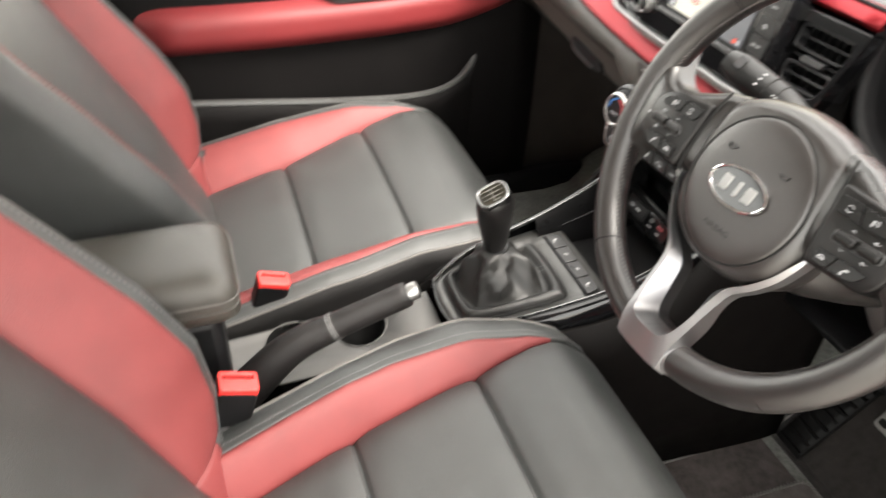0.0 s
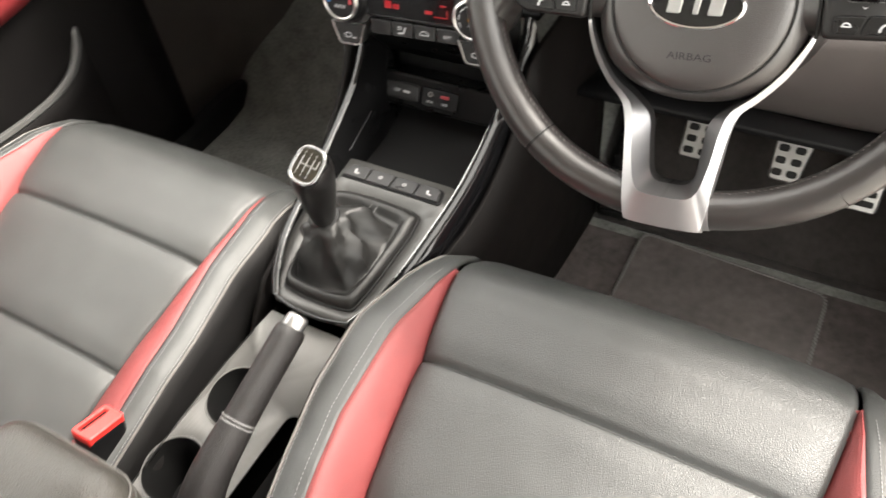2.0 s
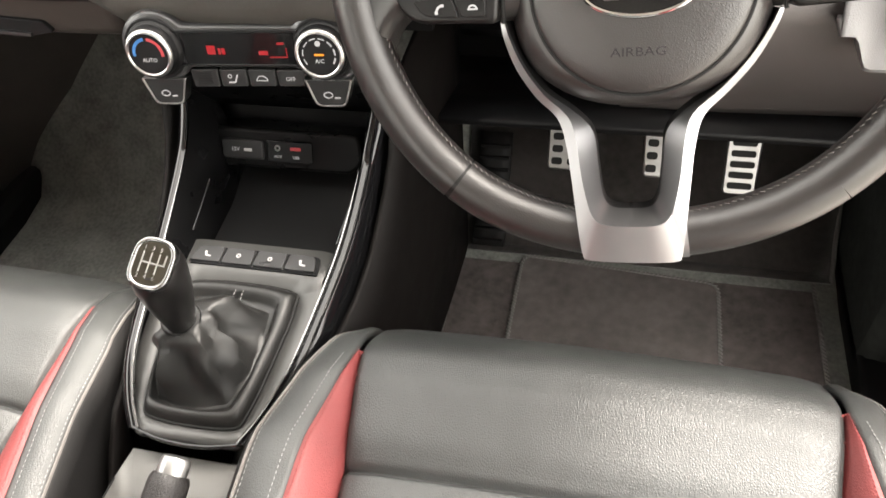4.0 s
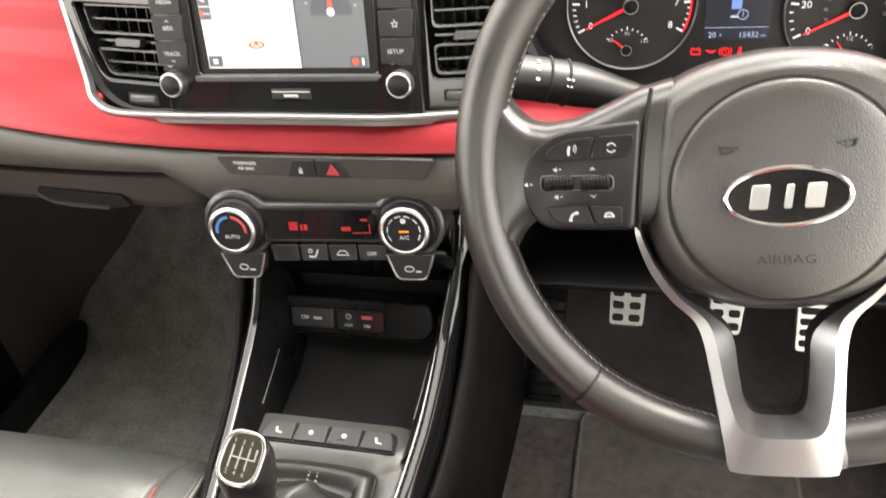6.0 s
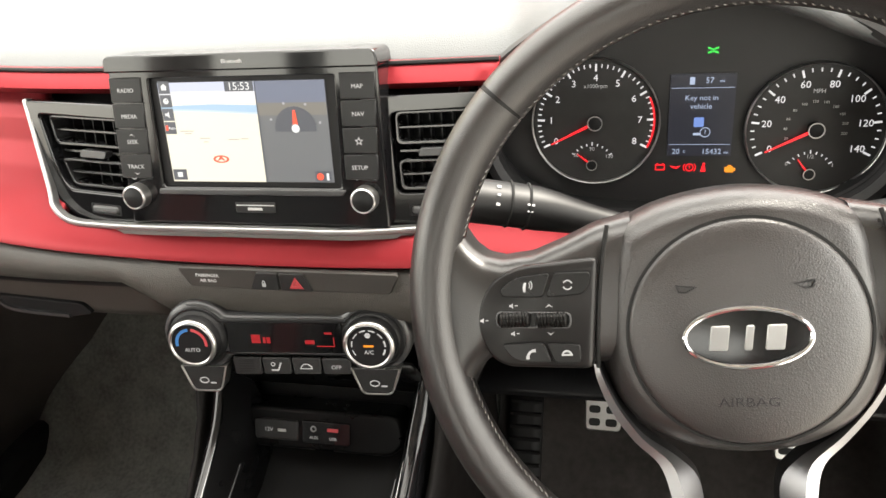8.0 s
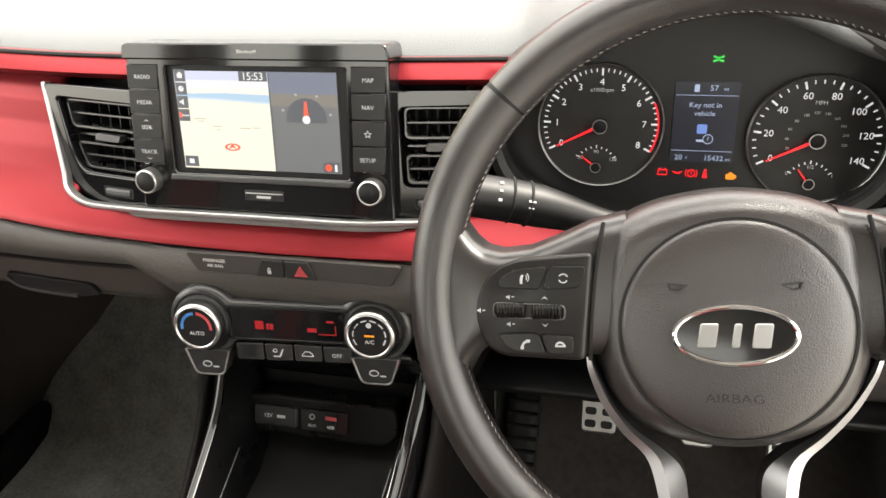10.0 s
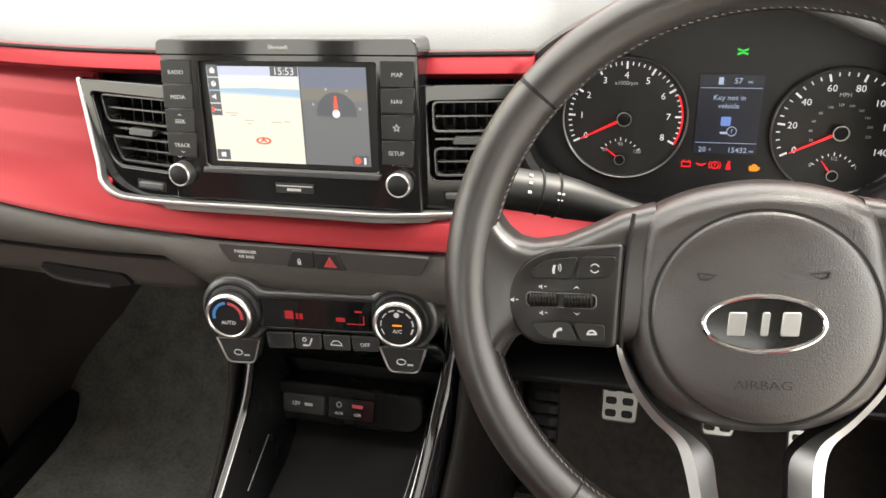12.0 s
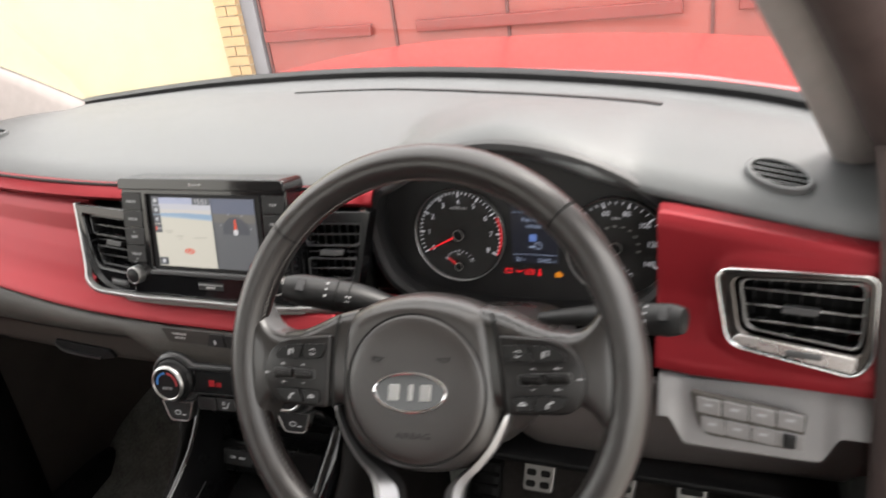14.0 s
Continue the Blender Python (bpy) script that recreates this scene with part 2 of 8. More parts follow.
def sweep(bm, path, prof, up=Vector((0, 0, 1)), closed=False, caps=True, scale=None):
    """Sweeps the outline prof (across, up) along the points of path."""
    path = [Vector(p) for p in path]
    n, rings = len(path), []
    for i, p in enumerate(path):
        a = path[i - 1] if (i or closed) else p
        b = path[(i + 1) % n] if (i < n - 1 or closed) else p
        d = (b - a).normalized()
        side = d.cross(up).normalized()
        u = side.cross(d)
        k = scale[i] if scale else 1.0
        rings.append([bm.verts.new(p + side * x * k + u * y * k) for x, y in prof])
    m = len(prof)
    pairs = list(zip(rings, rings[1:])) + ([(rings[-1], rings[0])] if closed else [])
    for a, b in pairs:
        for i in range(m):
            j = (i + 1) % m
            bm.faces.new((a[i], a[j], b[j], b[i]))
    if caps and not closed:
        bm.faces.new(rings[0][::-1])
        bm.faces.new(rings[-1])
    bmesh.ops.recalc_face_normals(bm, faces=bm.faces)
    return bm


def tube(bm, path, r, n=8, up=Vector((0, 0, 1)), closed=False, scale=None):
    return sweep(bm, path, circle(0, 0, r, n), up, closed, True, scale)


def smooth_path(pts, n=8, closed=False):
    """Catmull-Rom through pts."""
    pts = [Vector(p) for p in pts]
    out, k = [], len(pts)
    for i in range(k if closed else k - 1):
        p0 = pts[i - 1] if (i or closed) else pts[i]
        p1, p2 = pts[i], pts[(i + 1) % k]
        p3 = pts[(i + 2) % k] if (i + 2 < k or closed) else p2
        for j in range(n):
            t = j / n
            out.append(0.5 * ((2 * p1) + (p2 - p0) * t + (2 * p0 - 5 * p1 + 4 * p2 - p3) * t * t + (3 * p1 - p0 - 3 * p2 + p3) * t ** 3))
    if not closed:
        out.append(pts[-1])
    return out


def sheet(bm, f, us, vs):
    """A grid of points f(u, v)."""
    g = [[bm.verts.new(f(u, v)) for u in us] for v in vs]
    for a, b in zip(g, g[1:]):
        for i in range(len(us) - 1):
            bm.faces.new((a[i], a[i + 1], b[i + 1], b[i]))
    return bm


def pillow(bm, pts, layers, m=None):
    """A solid of stacked outlines: layers of (height, inset) over the outline pts."""
    m = m or Matrix()
    n, rings = len(pts), []
    cx, cy = sum(p[0] for p in pts) / n, sum(p[1] for p in pts) / n
    rx, ry = max(abs(p[0] - cx) for p in pts), max(abs(p[1] - cy) for p in pts)
    for z, ins in layers:
        kx, ky = max(0.02, 1 - ins / rx), max(0.02, 1 - ins / ry)
        rings.append([bm.verts.new(m @ Vector((cx + (x - cx) * kx, cy + (y - cy) * ky, z))) for x, y in pts])
    for a, b in zip(rings, rings[1:]):
        for i in range(n):
            j = (i + 1) % n
            bm.faces.new((a[i], a[j], b[j], b[i]))
    bm.faces.new(rings[0][::-1])
    bm.faces.new(rings[-1])
    bmesh.ops.recalc_face_normals(bm, faces=bm.faces)
    return bm


def steps(a, b, n):
    return [a + (b - a) * i / n for i in range(n + 1)]


def lerp_table(x, table):
    """The value at x of a table of (x, value), smoothed between its rows."""
    if x <= table[0][0]:
        return table[0][1]
    for (x0, y0), (x1, y1) in zip(table, table[1:]):
        if x <= x1:
            t = (x - x0) / (x1 - x0)
            return y0 + (y1 - y0) * t
    return table[-1][1]


def letters(name, body, size, m, mat, parent, depth=0.0003, align="CENTER", stretch=1.0, label=""):
    cu = bpy.data.curves.new(name, "FONT")
    cu.body, cu.size, cu.extrude, cu.align_x, cu.align_y = body, size, depth, align, "CENTER"
    cu.resolution_u = 2
    tmp = bpy.data.objects.new(name, cu)
    me = bpy.data.meshes.new_from_object(tmp)
    bpy.data.objects.remove(tmp)
    bpy.data.curves.remove(cu)
    me.transform(m @ Matrix.Diagonal((stretch, 1, 1, 1)))
    me.materials.clear()
    me.materials.append(mat)
    ob = new(name, me)
    attach(ob, parent)
    if label:
        ob["label"] = label
    return ob


# ---- the shell of the car ----
def structure(name, bm, mat, label, category, **kw):
    ob = part(name, bm, mat, None, **kw)
    return tagged(ob, label, category, "", "structure")


FLOOR_Z = -0.075
# floor pan with the toe board rising to the bulkhead
bm = bmesh.new()
pan = [(-1.6, FLOOR_Z), (0.40, FLOOR_Z), (0.46, FLOOR_Z + 0.01), (0.60, 0.08), (0.72, 0.26), (0.74, 0.655)]
sheet(bm, lambda u, v: Vector((u, *pan[v])), steps(-0.74, 0.74, 10), range(len(pan)))
structure("floor", bm, CARPET, "black carpeted car floor with rising toe board", "car floor", solid=0.02)

# roof lining
bm = bmesh.new()
def roof_pt(u, v):
    return Vector((u * 0.62, -1.6 + v * 1.55, 1.10 - 0.05 * u * u - 0.06 * max(0, v - 0.6) ** 2 * 4))
sheet(bm, roof_pt, steps(-1, 1, 12), steps(0, 1, 12))
structure("ceiling", bm, HEADLINER, "pale grey cloth car roof lining", "headliner", solid=0.03, offset=1.0)

# rear bulkhead closing the cabin
bm = bmesh.new()
box(bm, (-0.72, -1.66, FLOOR_Z), (0.72, -1.60, 0.52))
structure("wall_rear", bm, DARK_PLASTIC, "dark plastic panel behind the cabin", "rear panel", bevel=0.01)

# windscreen
BASE = [(-0.70, 0.655, 0.672), (-0.62, 0.645, 0.688), (-0.5, 0.625, 0.703), (-0.25, 0.600, 0.7245), (0, 0.583, 0.733), (0.22, 0.556, 0.731), (0.45, 0.495, 0.725), (0.61, 0.43, 0.715), (0.70, 0.36, 0.69)]
base = smooth_path(BASE, 6)
bm = bmesh.new()
def wind_pt(u, v):
    p = base[u]
    top = Vector((p.x * 0.84, -0.06 + 0.04 * (1 - (p.x / 0.7) ** 2), 1.10 - 0.06 * (p.x / 0.7) ** 2))
    q = p.lerp(top, v)
    q.z += 0.03 * math.sin(math.pi * v)
    return q
sheet(bm, wind_pt, range(len(base)), steps(0, 1, 10))
win = structure("window_1", bm, GLASS, "clear curved windscreen over the dashboard", "windscreen")
win.visible_shadow = False
# black band and cowl seal along the windscreen's foot
bm = bmesh.new()
sweep(bm, [p + Vector((0, 0.01, -0.006)) for p in base], [(-0.014, -0.010), (0.004, -0.010), (0.004, 0.0), (-0.006, 0.005), (-0.014, 0.003)])
structure("trim_cowl", bm, BLACK_PLASTIC, "black rubber seal along the foot of the windscreen", "cowl seal")

# passenger side pillar: a broad pale panel from the windscreen's edge back to the side window
front = smooth_path([(-0.622, 0.66, 0.675), (-0.618, 0.51, 0.777), (-0.59, 0.25, 0.93), (-0.545, 0.0, 1.05)], 6)
rear = smooth_path([(-0.650, 0.36, 0.60), (-0.645, 0.31, 0.72), (-0.61, 0.12, 0.90), (-0.565, -0.14, 1.04)], 6)
bm = bmesh.new()
sheet(bm, lambda u, v: front[u].lerp(rear[u], v) + Vector((0.014 * math.sin(math.pi * v), 0, 0)), range(len(front)), steps(0, 1, 8))
structure("wall_pillar_left", bm, PILLAR_TRIM, "pale lit windscreen pillar trim on the passenger side", "pillar", solid=0.02, offset=1.0, out=(1, 0, 0))
bm = bmesh.new()
tube(bm, [p + Vector((0.002, 0.006, 0.0)) for p in front], 0.006, 8)
structure("trim_pillar_seal_left", bm, RUBBER, "black rubber seal along the windscreen's edge", "seal")
# driver's side pillar
for side in (1,):
    bm = bmesh.new()
    foot, mid, head = Vector((0.672, 0.315, 0.672)), Vector((0.594, 0.20, 0.85)), Vector((0.50, 0.03, 1.03))
    path = smooth_path([foot + Vector((side * 0.02, 0.07, -0.08)), foot, mid, head, head + Vector((-side * 0.03, -0.2, 0.03))], 6)
    sweep(bm, path, rounded([(-0.040, -0.03), (-0.004, -0.03), (-0.004, 0.02), (-0.016, 0.034), (-0.040, 0.02)], 0.012), up=Vector((-side, -0.4, 0.1)))
    structure("wall_pillar_left" if side < 0 else "wall_pillar_right", bm, PILLAR_TRIM, "pale grey textured windscreen pillar trim", "pillar")
    bm = bmesh.new()
    down = [(0.686, 0.205, 0.69), (0.690, 0.170, 0.60), (0.692, 0.140, 0.45), (0.694, 0.12, 0.2), (0.694, 0.12, -0.05)]
    seal = [p + Vector((side * 0.034, -0.004, 0.0)) for p in path if p.z > 0.72][::-1] + [Vector(p) for p in down]
    tube(bm, smooth_path(seal, 3), 0.033, 14)
    structure("trim_pillar_seal_left" if side < 0 else "trim_pillar_seal_right", bm, material("door_seal", (0.042, 0.031, 0.029), 0.7, vary=0.25, vary_scale=40, spec=0.25, bump=0.3, bump_scale=500), "dark brown rubber door seal beside the windscreen pillar", "seal")
# side roof rails
for side in (-1, 1):
    bm = bmesh.new()
    box(bm, (side * 0.66 - 0.05, -1.62, 0.98), (side * 0.66 + 0.05, -0.05, 1.08))
    structure("wall_rail_left" if side < 0 else "wall_rail_right", bm, PILLAR_TRIM, "grey roof rail trim above the side window", "roof rail", bevel=0.025, segs=3)
# centre and rear posts
for side in (-1, 1):
    for y in (-0.82, -1.55):
        bm = bmesh.new()
        box(bm, (side * 0.70 - 0.04, y - 0.09, FLOOR_Z), (side * 0.70 + 0.04, y + 0.09, 1.04))
        structure("wall_post", bm, PILLAR_TRIM if y > -1 else DARK_PLASTIC, "trim of the post between the side windows", "door post", bevel=0.02)
# sills and rear quarter panels
for side in (-1, 1):
    bm = bmesh.new()
    box(bm, (side * 0.72 - 0.05, -0.8, FLOOR_Z - 0.12), (side * 0.72 + 0.05, 0.62, FLOOR_Z + 0.05))
    structure("wall_sill_left" if side < 0 else "wall_sill_right", bm, BLACK_PLASTIC, "black door sill trim along the floor", "door sill", bevel=0.015)
    bm = bmesh.new()
    box(bm, (side * 0.74 - 0.04, -1.6, FLOOR_Z), (side * 0.74 + 0.04, -0.8, 0.55))
    structure("wall_quarter_left" if side < 0 else "wall_quarter_right", bm, DARK_PLASTIC, "dark rear door trim panel", "door trim", bevel=0.02)
KICK = material("kick_carpet", (0.030, 0.032, 0.030), 0.9, vary=0.3, vary_scale=90, spec=0.15, bump=0.8, bump_scale=1200)
# kick panels beside the footwells; the passenger's bends in over the wheel arch
bm = bmesh.new()
box(bm, (0.67, 0.28, FLOOR_Z), (0.73, 0.74, 0.66))
structure("wall_kick_right", bm, KICK, "dark carpeted kick panel at the side of the footwell", "kick panel", bevel=0.02)
GLOVE_DARK = material("kick_plastic", (0.042, 0.035, 0.031), 0.55, vary=0.2, vary_scale=20, spec=0.3, bump=0.4, bump_scale=600, rough_vary=0.06)
ARCH = [(0.26, -0.700), (0.36, -0.705), (0.45, -0.706), (0.50, -0.694), (0.54, -0.674), (0.60, -0.617), (0.66, -0.545), (0.75, -0.43)]
arch = smooth_path([(x, y, 0) for y, x in ARCH], 4)
bm = bmesh.new()
sheet(bm, lambda u, v: Vector((arch[u].x, arch[u].y, FLOOR_Z - 0.01 + 0.74 * v)), range(len(arch)), steps(0, 1, 6))
structure("wall_kick_left", bm, GLOVE_DARK, "black kick panel bent in over the wheel arch", "kick panel", solid=0.02, out=(1, -0.3, 0), offset=-1.0)
# added black sheet behind the pedals, standing for the footwell's shade
bulk = [(0.585, 0.075), (0.61, 0.110), (0.655, 0.18), (0.695, 0.26), (0.715, 0.40), (0.72, 0.64)]
bm = bmesh.new()
sheet(bm, lambda u, v: Vector((0.085 + 0.58 * u, bulk[v][0] - 0.012, bulk[v][1] + 0.006)), steps(0, 1, 8), range(len(bulk)))
structure("wall_footwell_shade", bm, material("footwell_shade_black", (0.006, 0.0058, 0.0058), 0.95, vary=0.3, vary_scale=60, spec=0.05, bump=0.8, bump_scale=900), "black sheet standing for the shade behind the pedals", "bulkhead")
# red body jamb at the open driver's doorway
bm = bmesh.new()
box(bm, (0.715, 0.10, -0.2), (0.80, 0.42, 0.74))
structure("wall_jamb", bm, BODY_RED, "red painted body pillar at the open doorway", "door jamb", bevel=0.02, segs=3)


# ---- outside ----
bm = bmesh.new()
sheet(bm, lambda u, v: Vector((u, v, -0.42)), [-200, -40, -10, -4, 0, 4, 10, 40, 200], [-200, -40, -10, -4, 0, 4, 10, 40, 200])
structure("ground", bm, material("concrete_ground", (0.34, 0.325, 0.30), 0.9, vary=0.25, vary_scale=3, bump=0.6, bump_scale=60), "pale worn concrete forecourt round the car", "ground")
# bonnet
bm = bmesh.new()
def bonnet_pt(u, v):
    x = u * (0.78 - 0.06 * v)
    y = 0.595 + 0.075 * max(0, -u) + 0.9 * v - (0.2 if u > 0 else 0.1) * u * u * (1 - v) - 0.12 * u * u * v
    z = 0.722 - 0.13 * v ** 1.6 - 0.03 * u * u - 0.11 * max(0, -u - 0.12) ** 1.2 + 0.004 * math.exp(-((abs(u) - 0.62) / 0.09) ** 2) * (1 - v)
    return Vector((x, y, z))
sheet(bm, bonnet_pt, steps(-1, 1, 40), steps(0, 1, 20))
tagged(part("bonnet", bm, BODY_RED, None, solid=0.01), "glossy red car bonnet beyond the windscreen", "car bonnet")

# wiper resting on the windscreen's foot
bm = bmesh.new()
wp = smooth_path([(-0.54, 0.672, 0.676), (-0.44, 0.672, 0.688), (-0.34, 0.666, 0.701), (-0.26, 0.658, 0.704)], 5)
sweep(bm, wp, [(-0.007, -0.008), (0.007, -0.008), (0.004, 0.008), (-0.004, 0.008)])
wiper = tagged(part("wiper", bm, RUBBER, None), "black wiper resting at the windscreen's foot", "wiper")
bm = bmesh.new()
box(bm, (-0.40, 0.668, 0.676), (-0.37, 0.686, 0.704))
part("wiper_arm", bm, BLACK_PLASTIC, wiper, bevel=0.004)


# ---- dashboard ----
def low(x):
    """Height of the red panel's lower edge."""
    return 0.522 + 0.19 * min(x * x, 0.33 if x < 0 else 0.042) + 0.11 * max(0, x - 0.52)


def high(x):
    return 0.662 + 0.06 * x * x


def plan(x):
    """How far the dashboard's face falls back towards the doors."""
    if x > 0.45:
        return -0.25 * (x - 0.45)
    return 0.05 * max(0, -x - 0.2) ** 1.5 / 0.35


dash = thing("dashboard", "grey soft plastic dashboard with satin red trim panels", "dashboard", at=(0, 0.3, 0.5))
def lip_top(x):
    """Height of the hood's edge over the instruments."""
    d = min(0.99999, abs(x - 0.335) / 0.169)
    return 0.631 + 0.0935 * (1 - d ** 1.65) ** 0.70


def soft_max(a, b, k=0.006):
    return 0.5 * (a + b + math.sqrt((a - b) ** 2 + k * k))


def top_pt(u, v):
    x = u * (0.695 - 0.01 * v)
    b = Vector((x, lerp_table(x, [(p.x, p.y) for p in base]), lerp_table(x, [(p.x, p.z) for p in base])))
    edge = high(x) + 0.007 - (0.036 * min(1, (x - 0.45) / 0.2) if x > 0.45 else 0)
    hood = soft_max(edge, lip_top(x))
    near = max(0, min(1, (hood - edge) / 0.02))
    f = Vector((x, 0.270 + plan(x) - 0.018 * near, edge + 0.012))
    p = f.lerp(Vector((x, b.y + 0.02, b.z - 0.012)), v)
    p.z += 0.012 * math.sin(math.pi * min(1, v * 1.2)) - 0.012 * max(0, 1 - v / 0.10) ** 2
    k = min(1, v / 0.80)
    p.z += (hood - edge) * (1 - k * k * (3 - 2 * k))
    return p
bm = bmesh.new()
sheet(bm, top_pt, steps(-1, 1, 180), [0, 0.02, 0.04, 0.07, 0.1] + steps(0.14, 1, 24))
part("top_pad", bm, DASH_PLASTIC, dash, "pale lit grey grained soft dashboard top", solid=0.012)
# demister slot along the windscreen
bm = bmesh.new()
def slot_pt(x):
    y = lerp_table(x, [(-0.06, 0.533), (0.01, 0.533), (0.104, 0.529), (0.194, 0.5134), (0.30, 0.487), (0.40, 0.452), (0.469, 0.427)])
    a, b = top_pt(x / 0.69, 0), top_pt(x / 0.69, 1)
    return top_pt(x / 0.69, (y - a.y) / (b.y - a.y)) + Vector((0, 0, 0.0015))
sweep(bm, [slot_pt(x) for x in steps(-0.06, 0.469, 30)], [(-0.0035, -0.003), (0.0035, -0.003), (0.0028, 0.0006), (-0.0028, 0.0006)], scale=[min(1, 0.35 + 0.65 * k / 20) for k in range(31)])
part("demister_slot", bm, BLACK_PLASTIC, dash)

# thin red strip under the top pad
bm = bmesh.new()
sp = [(0.276, 0.012), (0.2665, 0.0125), (0.262, 0.010), (0.254, 0.0), (0.258, -0.006)]
sheet(bm, lambda u, v: Vector((u, sp[v][0] + plan(u), high(u) + sp[v][1])), steps(-0.69, 0.192, 42), range(5))
part("red_strip", bm, RED_TRIM, dash, "satin red upper trim strip", solid=0.006, out=(0, -1, 0.1))
bm = bmesh.new()
tube(bm, [Vector((x, 0.2645 + plan(x), high(x) + 0.0128)) for x in steps(-0.69, 0.192, 42)], 0.0020, 6)
part("strip_seam", bm, RUBBER, dash, "dark joint above the red strip")
# main red panel
rp = [(0.0, 0.284), (0.05, 0.280), (0.12, 0.272), (0.2, 0.267), (0.4, 0.262), (0.55, 0.252), (0.68, 0.236), (0.8, 0.216), (0.88, 0.205), (0.94, 0.1985), (0.98, 0.197), (1.0, 0.200)]
def red_pt(u, v):
    t, y = v, lerp_table(v, rp)
    if v > 1:
        t, y = 1.0, 0.212
    top, bot = high(u) - 0.008, low(u)
    z = top + (bot - top) * t
    if -0.229 + 0.30 * max(0, 0.645 - z) < u and z > low(u) + 0.026:
        y = 0.31
    return Vector((u, y + plan(u), z))
bm = bmesh.new()
sheet(bm, red_pt, steps(-0.69, 0.148, 150), steps(0, 1, 44) + [1.01])
bmesh.ops.delete(bm, geom=[f for f in bm.faces if any(v.co.y > 0.3 for v in f.verts)], context="FACES")
part("red_panel", bm, RED_TRIM, dash, "satin red curved fascia panel", solid=0.008, out=(0, -1, 0.1))
bm = bmesh.new()
def red_lip_pt(u, v):
    t, y = ((0.0, 0.250), (0.2, 0.226), (0.55, 0.208), (0.8, 0.199), (0.93, 0.197), (1.0, 0.200), (1.0, 0.212))[v]
    return Vector((u, y, low(u) + (0.034 - 0.09 * (u - 0.148)) * (1 - t)))
sheet(bm, red_lip_pt, steps(0.146, 0.36, 20), range(7))
part("red_lip", bm, RED_TRIM, dash, "satin red lower lip", solid=0.006, out=(0, -1, 0.1))
# grey pad under it
gp = [(0.0, 0.210), (0.02, 0.2015), (0.1, 0.198), (0.45, 0.195), (0.8, 0.199), (0.95, 0.206), (1.0, 0.216), (1.02, 0.235)]
def grey_pt(u, v):
    t, y = gp[v]
    a = low(u) - 0.003
    b = 0.494 - 0.02 * max(0, abs(u) - 0.12) - 0.034 * min(1, max(0, (0.15 - abs(u)) / 0.03))
    return Vector((u, y + plan(u), a + (b - a) * t))
bm = bmesh.new()
sheet(bm, grey_pt, steps(-0.69, 0.30, 50), range(len(gp)))
part("grey_pad", bm, PAD_GREY, dash, "grey grained soft pad", solid=0.008, out=(0, -1, 0.1))
# glove box
def glove_pt(u, v):
    t = v / 12
    return Vector((u, 0.236 + plan(u) + 0.11 * max(0, t - 0.45) ** 1.8 / 0.34, 0.480 - 0.02 * max(0, abs(u) - 0.12) - 0.082 * t ** 0.85))
GLOVE = material("glove_plastic", (0.040, 0.034, 0.030), 0.5, vary=0.15, vary_scale=20, spec=0.3, bump=0.4, bump_scale=600, rough_vary=0.06)
bm = bmesh.new()
sheet(bm, glove_pt, steps(-0.66, -0.145, 24), range(13))
gb = part("glove_box", bm, GLOVE, dash, "dark plastic glove box lid", solid=0.012, out=(0, -1, 0.1))
GH = plane_at((-0.288, 0.2355, 0.4385), 4, -3)
# pull handle: a flat black plate paints the shade of its recess
hand_o = rounded([(-0.062, 0.0095), (0.046, 0.0075), (0.056, -0.0035), (0.030, -0.0090), (-0.040, -0.0075)], [0.003, 0.005, 0.004, 0.006, 0.006], 4)
bm = bmesh.new()
prism(bm, hand_o, -0.004, 0.0012, GH)
ghandle = part("glove_box_handle", bm, FACE_BLACK, gb, "pull handle, its recess shade painted as a black plate", bevel=0.0008)
# grey lip paints the highlight along the handle's lower edge
bm = bmesh.new()
sweep(bm, smooth_path([GH @ Vector(p) for p in ((-0.060, 0.0060, 0.002), (-0.046, -0.0030, 0.003), (-0.020, -0.0062, 0.003), (0.028, -0.0074, 0.002))], 5), [(-0.0022, -0.002), (0.0022, -0.002), (0.0016, 0.002), (-0.0016, 0.002)], up=Vector((0, -1, 0.2)))
part("handle_lip_glint", bm, SOFT_GREY, ghandle, "lower handle lip with its highlight in grey")
bm = bmesh.new()
sweep(bm, [glove_pt(x, 0.6) + Vector((0, -0.001, 0)) for x in steps(-0.66, -0.145, 20)], [(-0.0025, -0.002), (0.0025, -0.002), (0.0025, 0.002), (-0.0025, 0.002)], caps=False)
part("glove_box_gap", bm, BLACK_PLASTIC, gb)
# dark core behind everything, so that no gap shows
bm = bmesh.new()
sheet(bm, lambda u, v: Vector((u, 0.30 + plan(u), 0.66 - 0.25 * v)), steps(-0.69, 0.15, 6), steps(0, 1, 3))
part("core", bm, BLACK_PLASTIC, dash, solid=0.01, out=(0, -1, 0.1))
bm = bmesh.new()
sheet(bm, lambda u, v: Vector((u, 0.345 + 0.2 * v, 0.27 - 0.05 * v)), steps(0.10, 0.69, 6), steps(0, 1, 3))
part("underside", bm, BLACK_PLASTIC, dash, solid=0.01)
bm = bmesh.new()
sheet(bm, lambda u, v: Vector((u, 0.300 + 0.42 * v, 0.400 - 0.01 * v)), steps(-0.69, 0.10, 6), steps(0, 1, 3))
part("underside", bm, BLACK_PLASTIC, dash, solid=0.01)

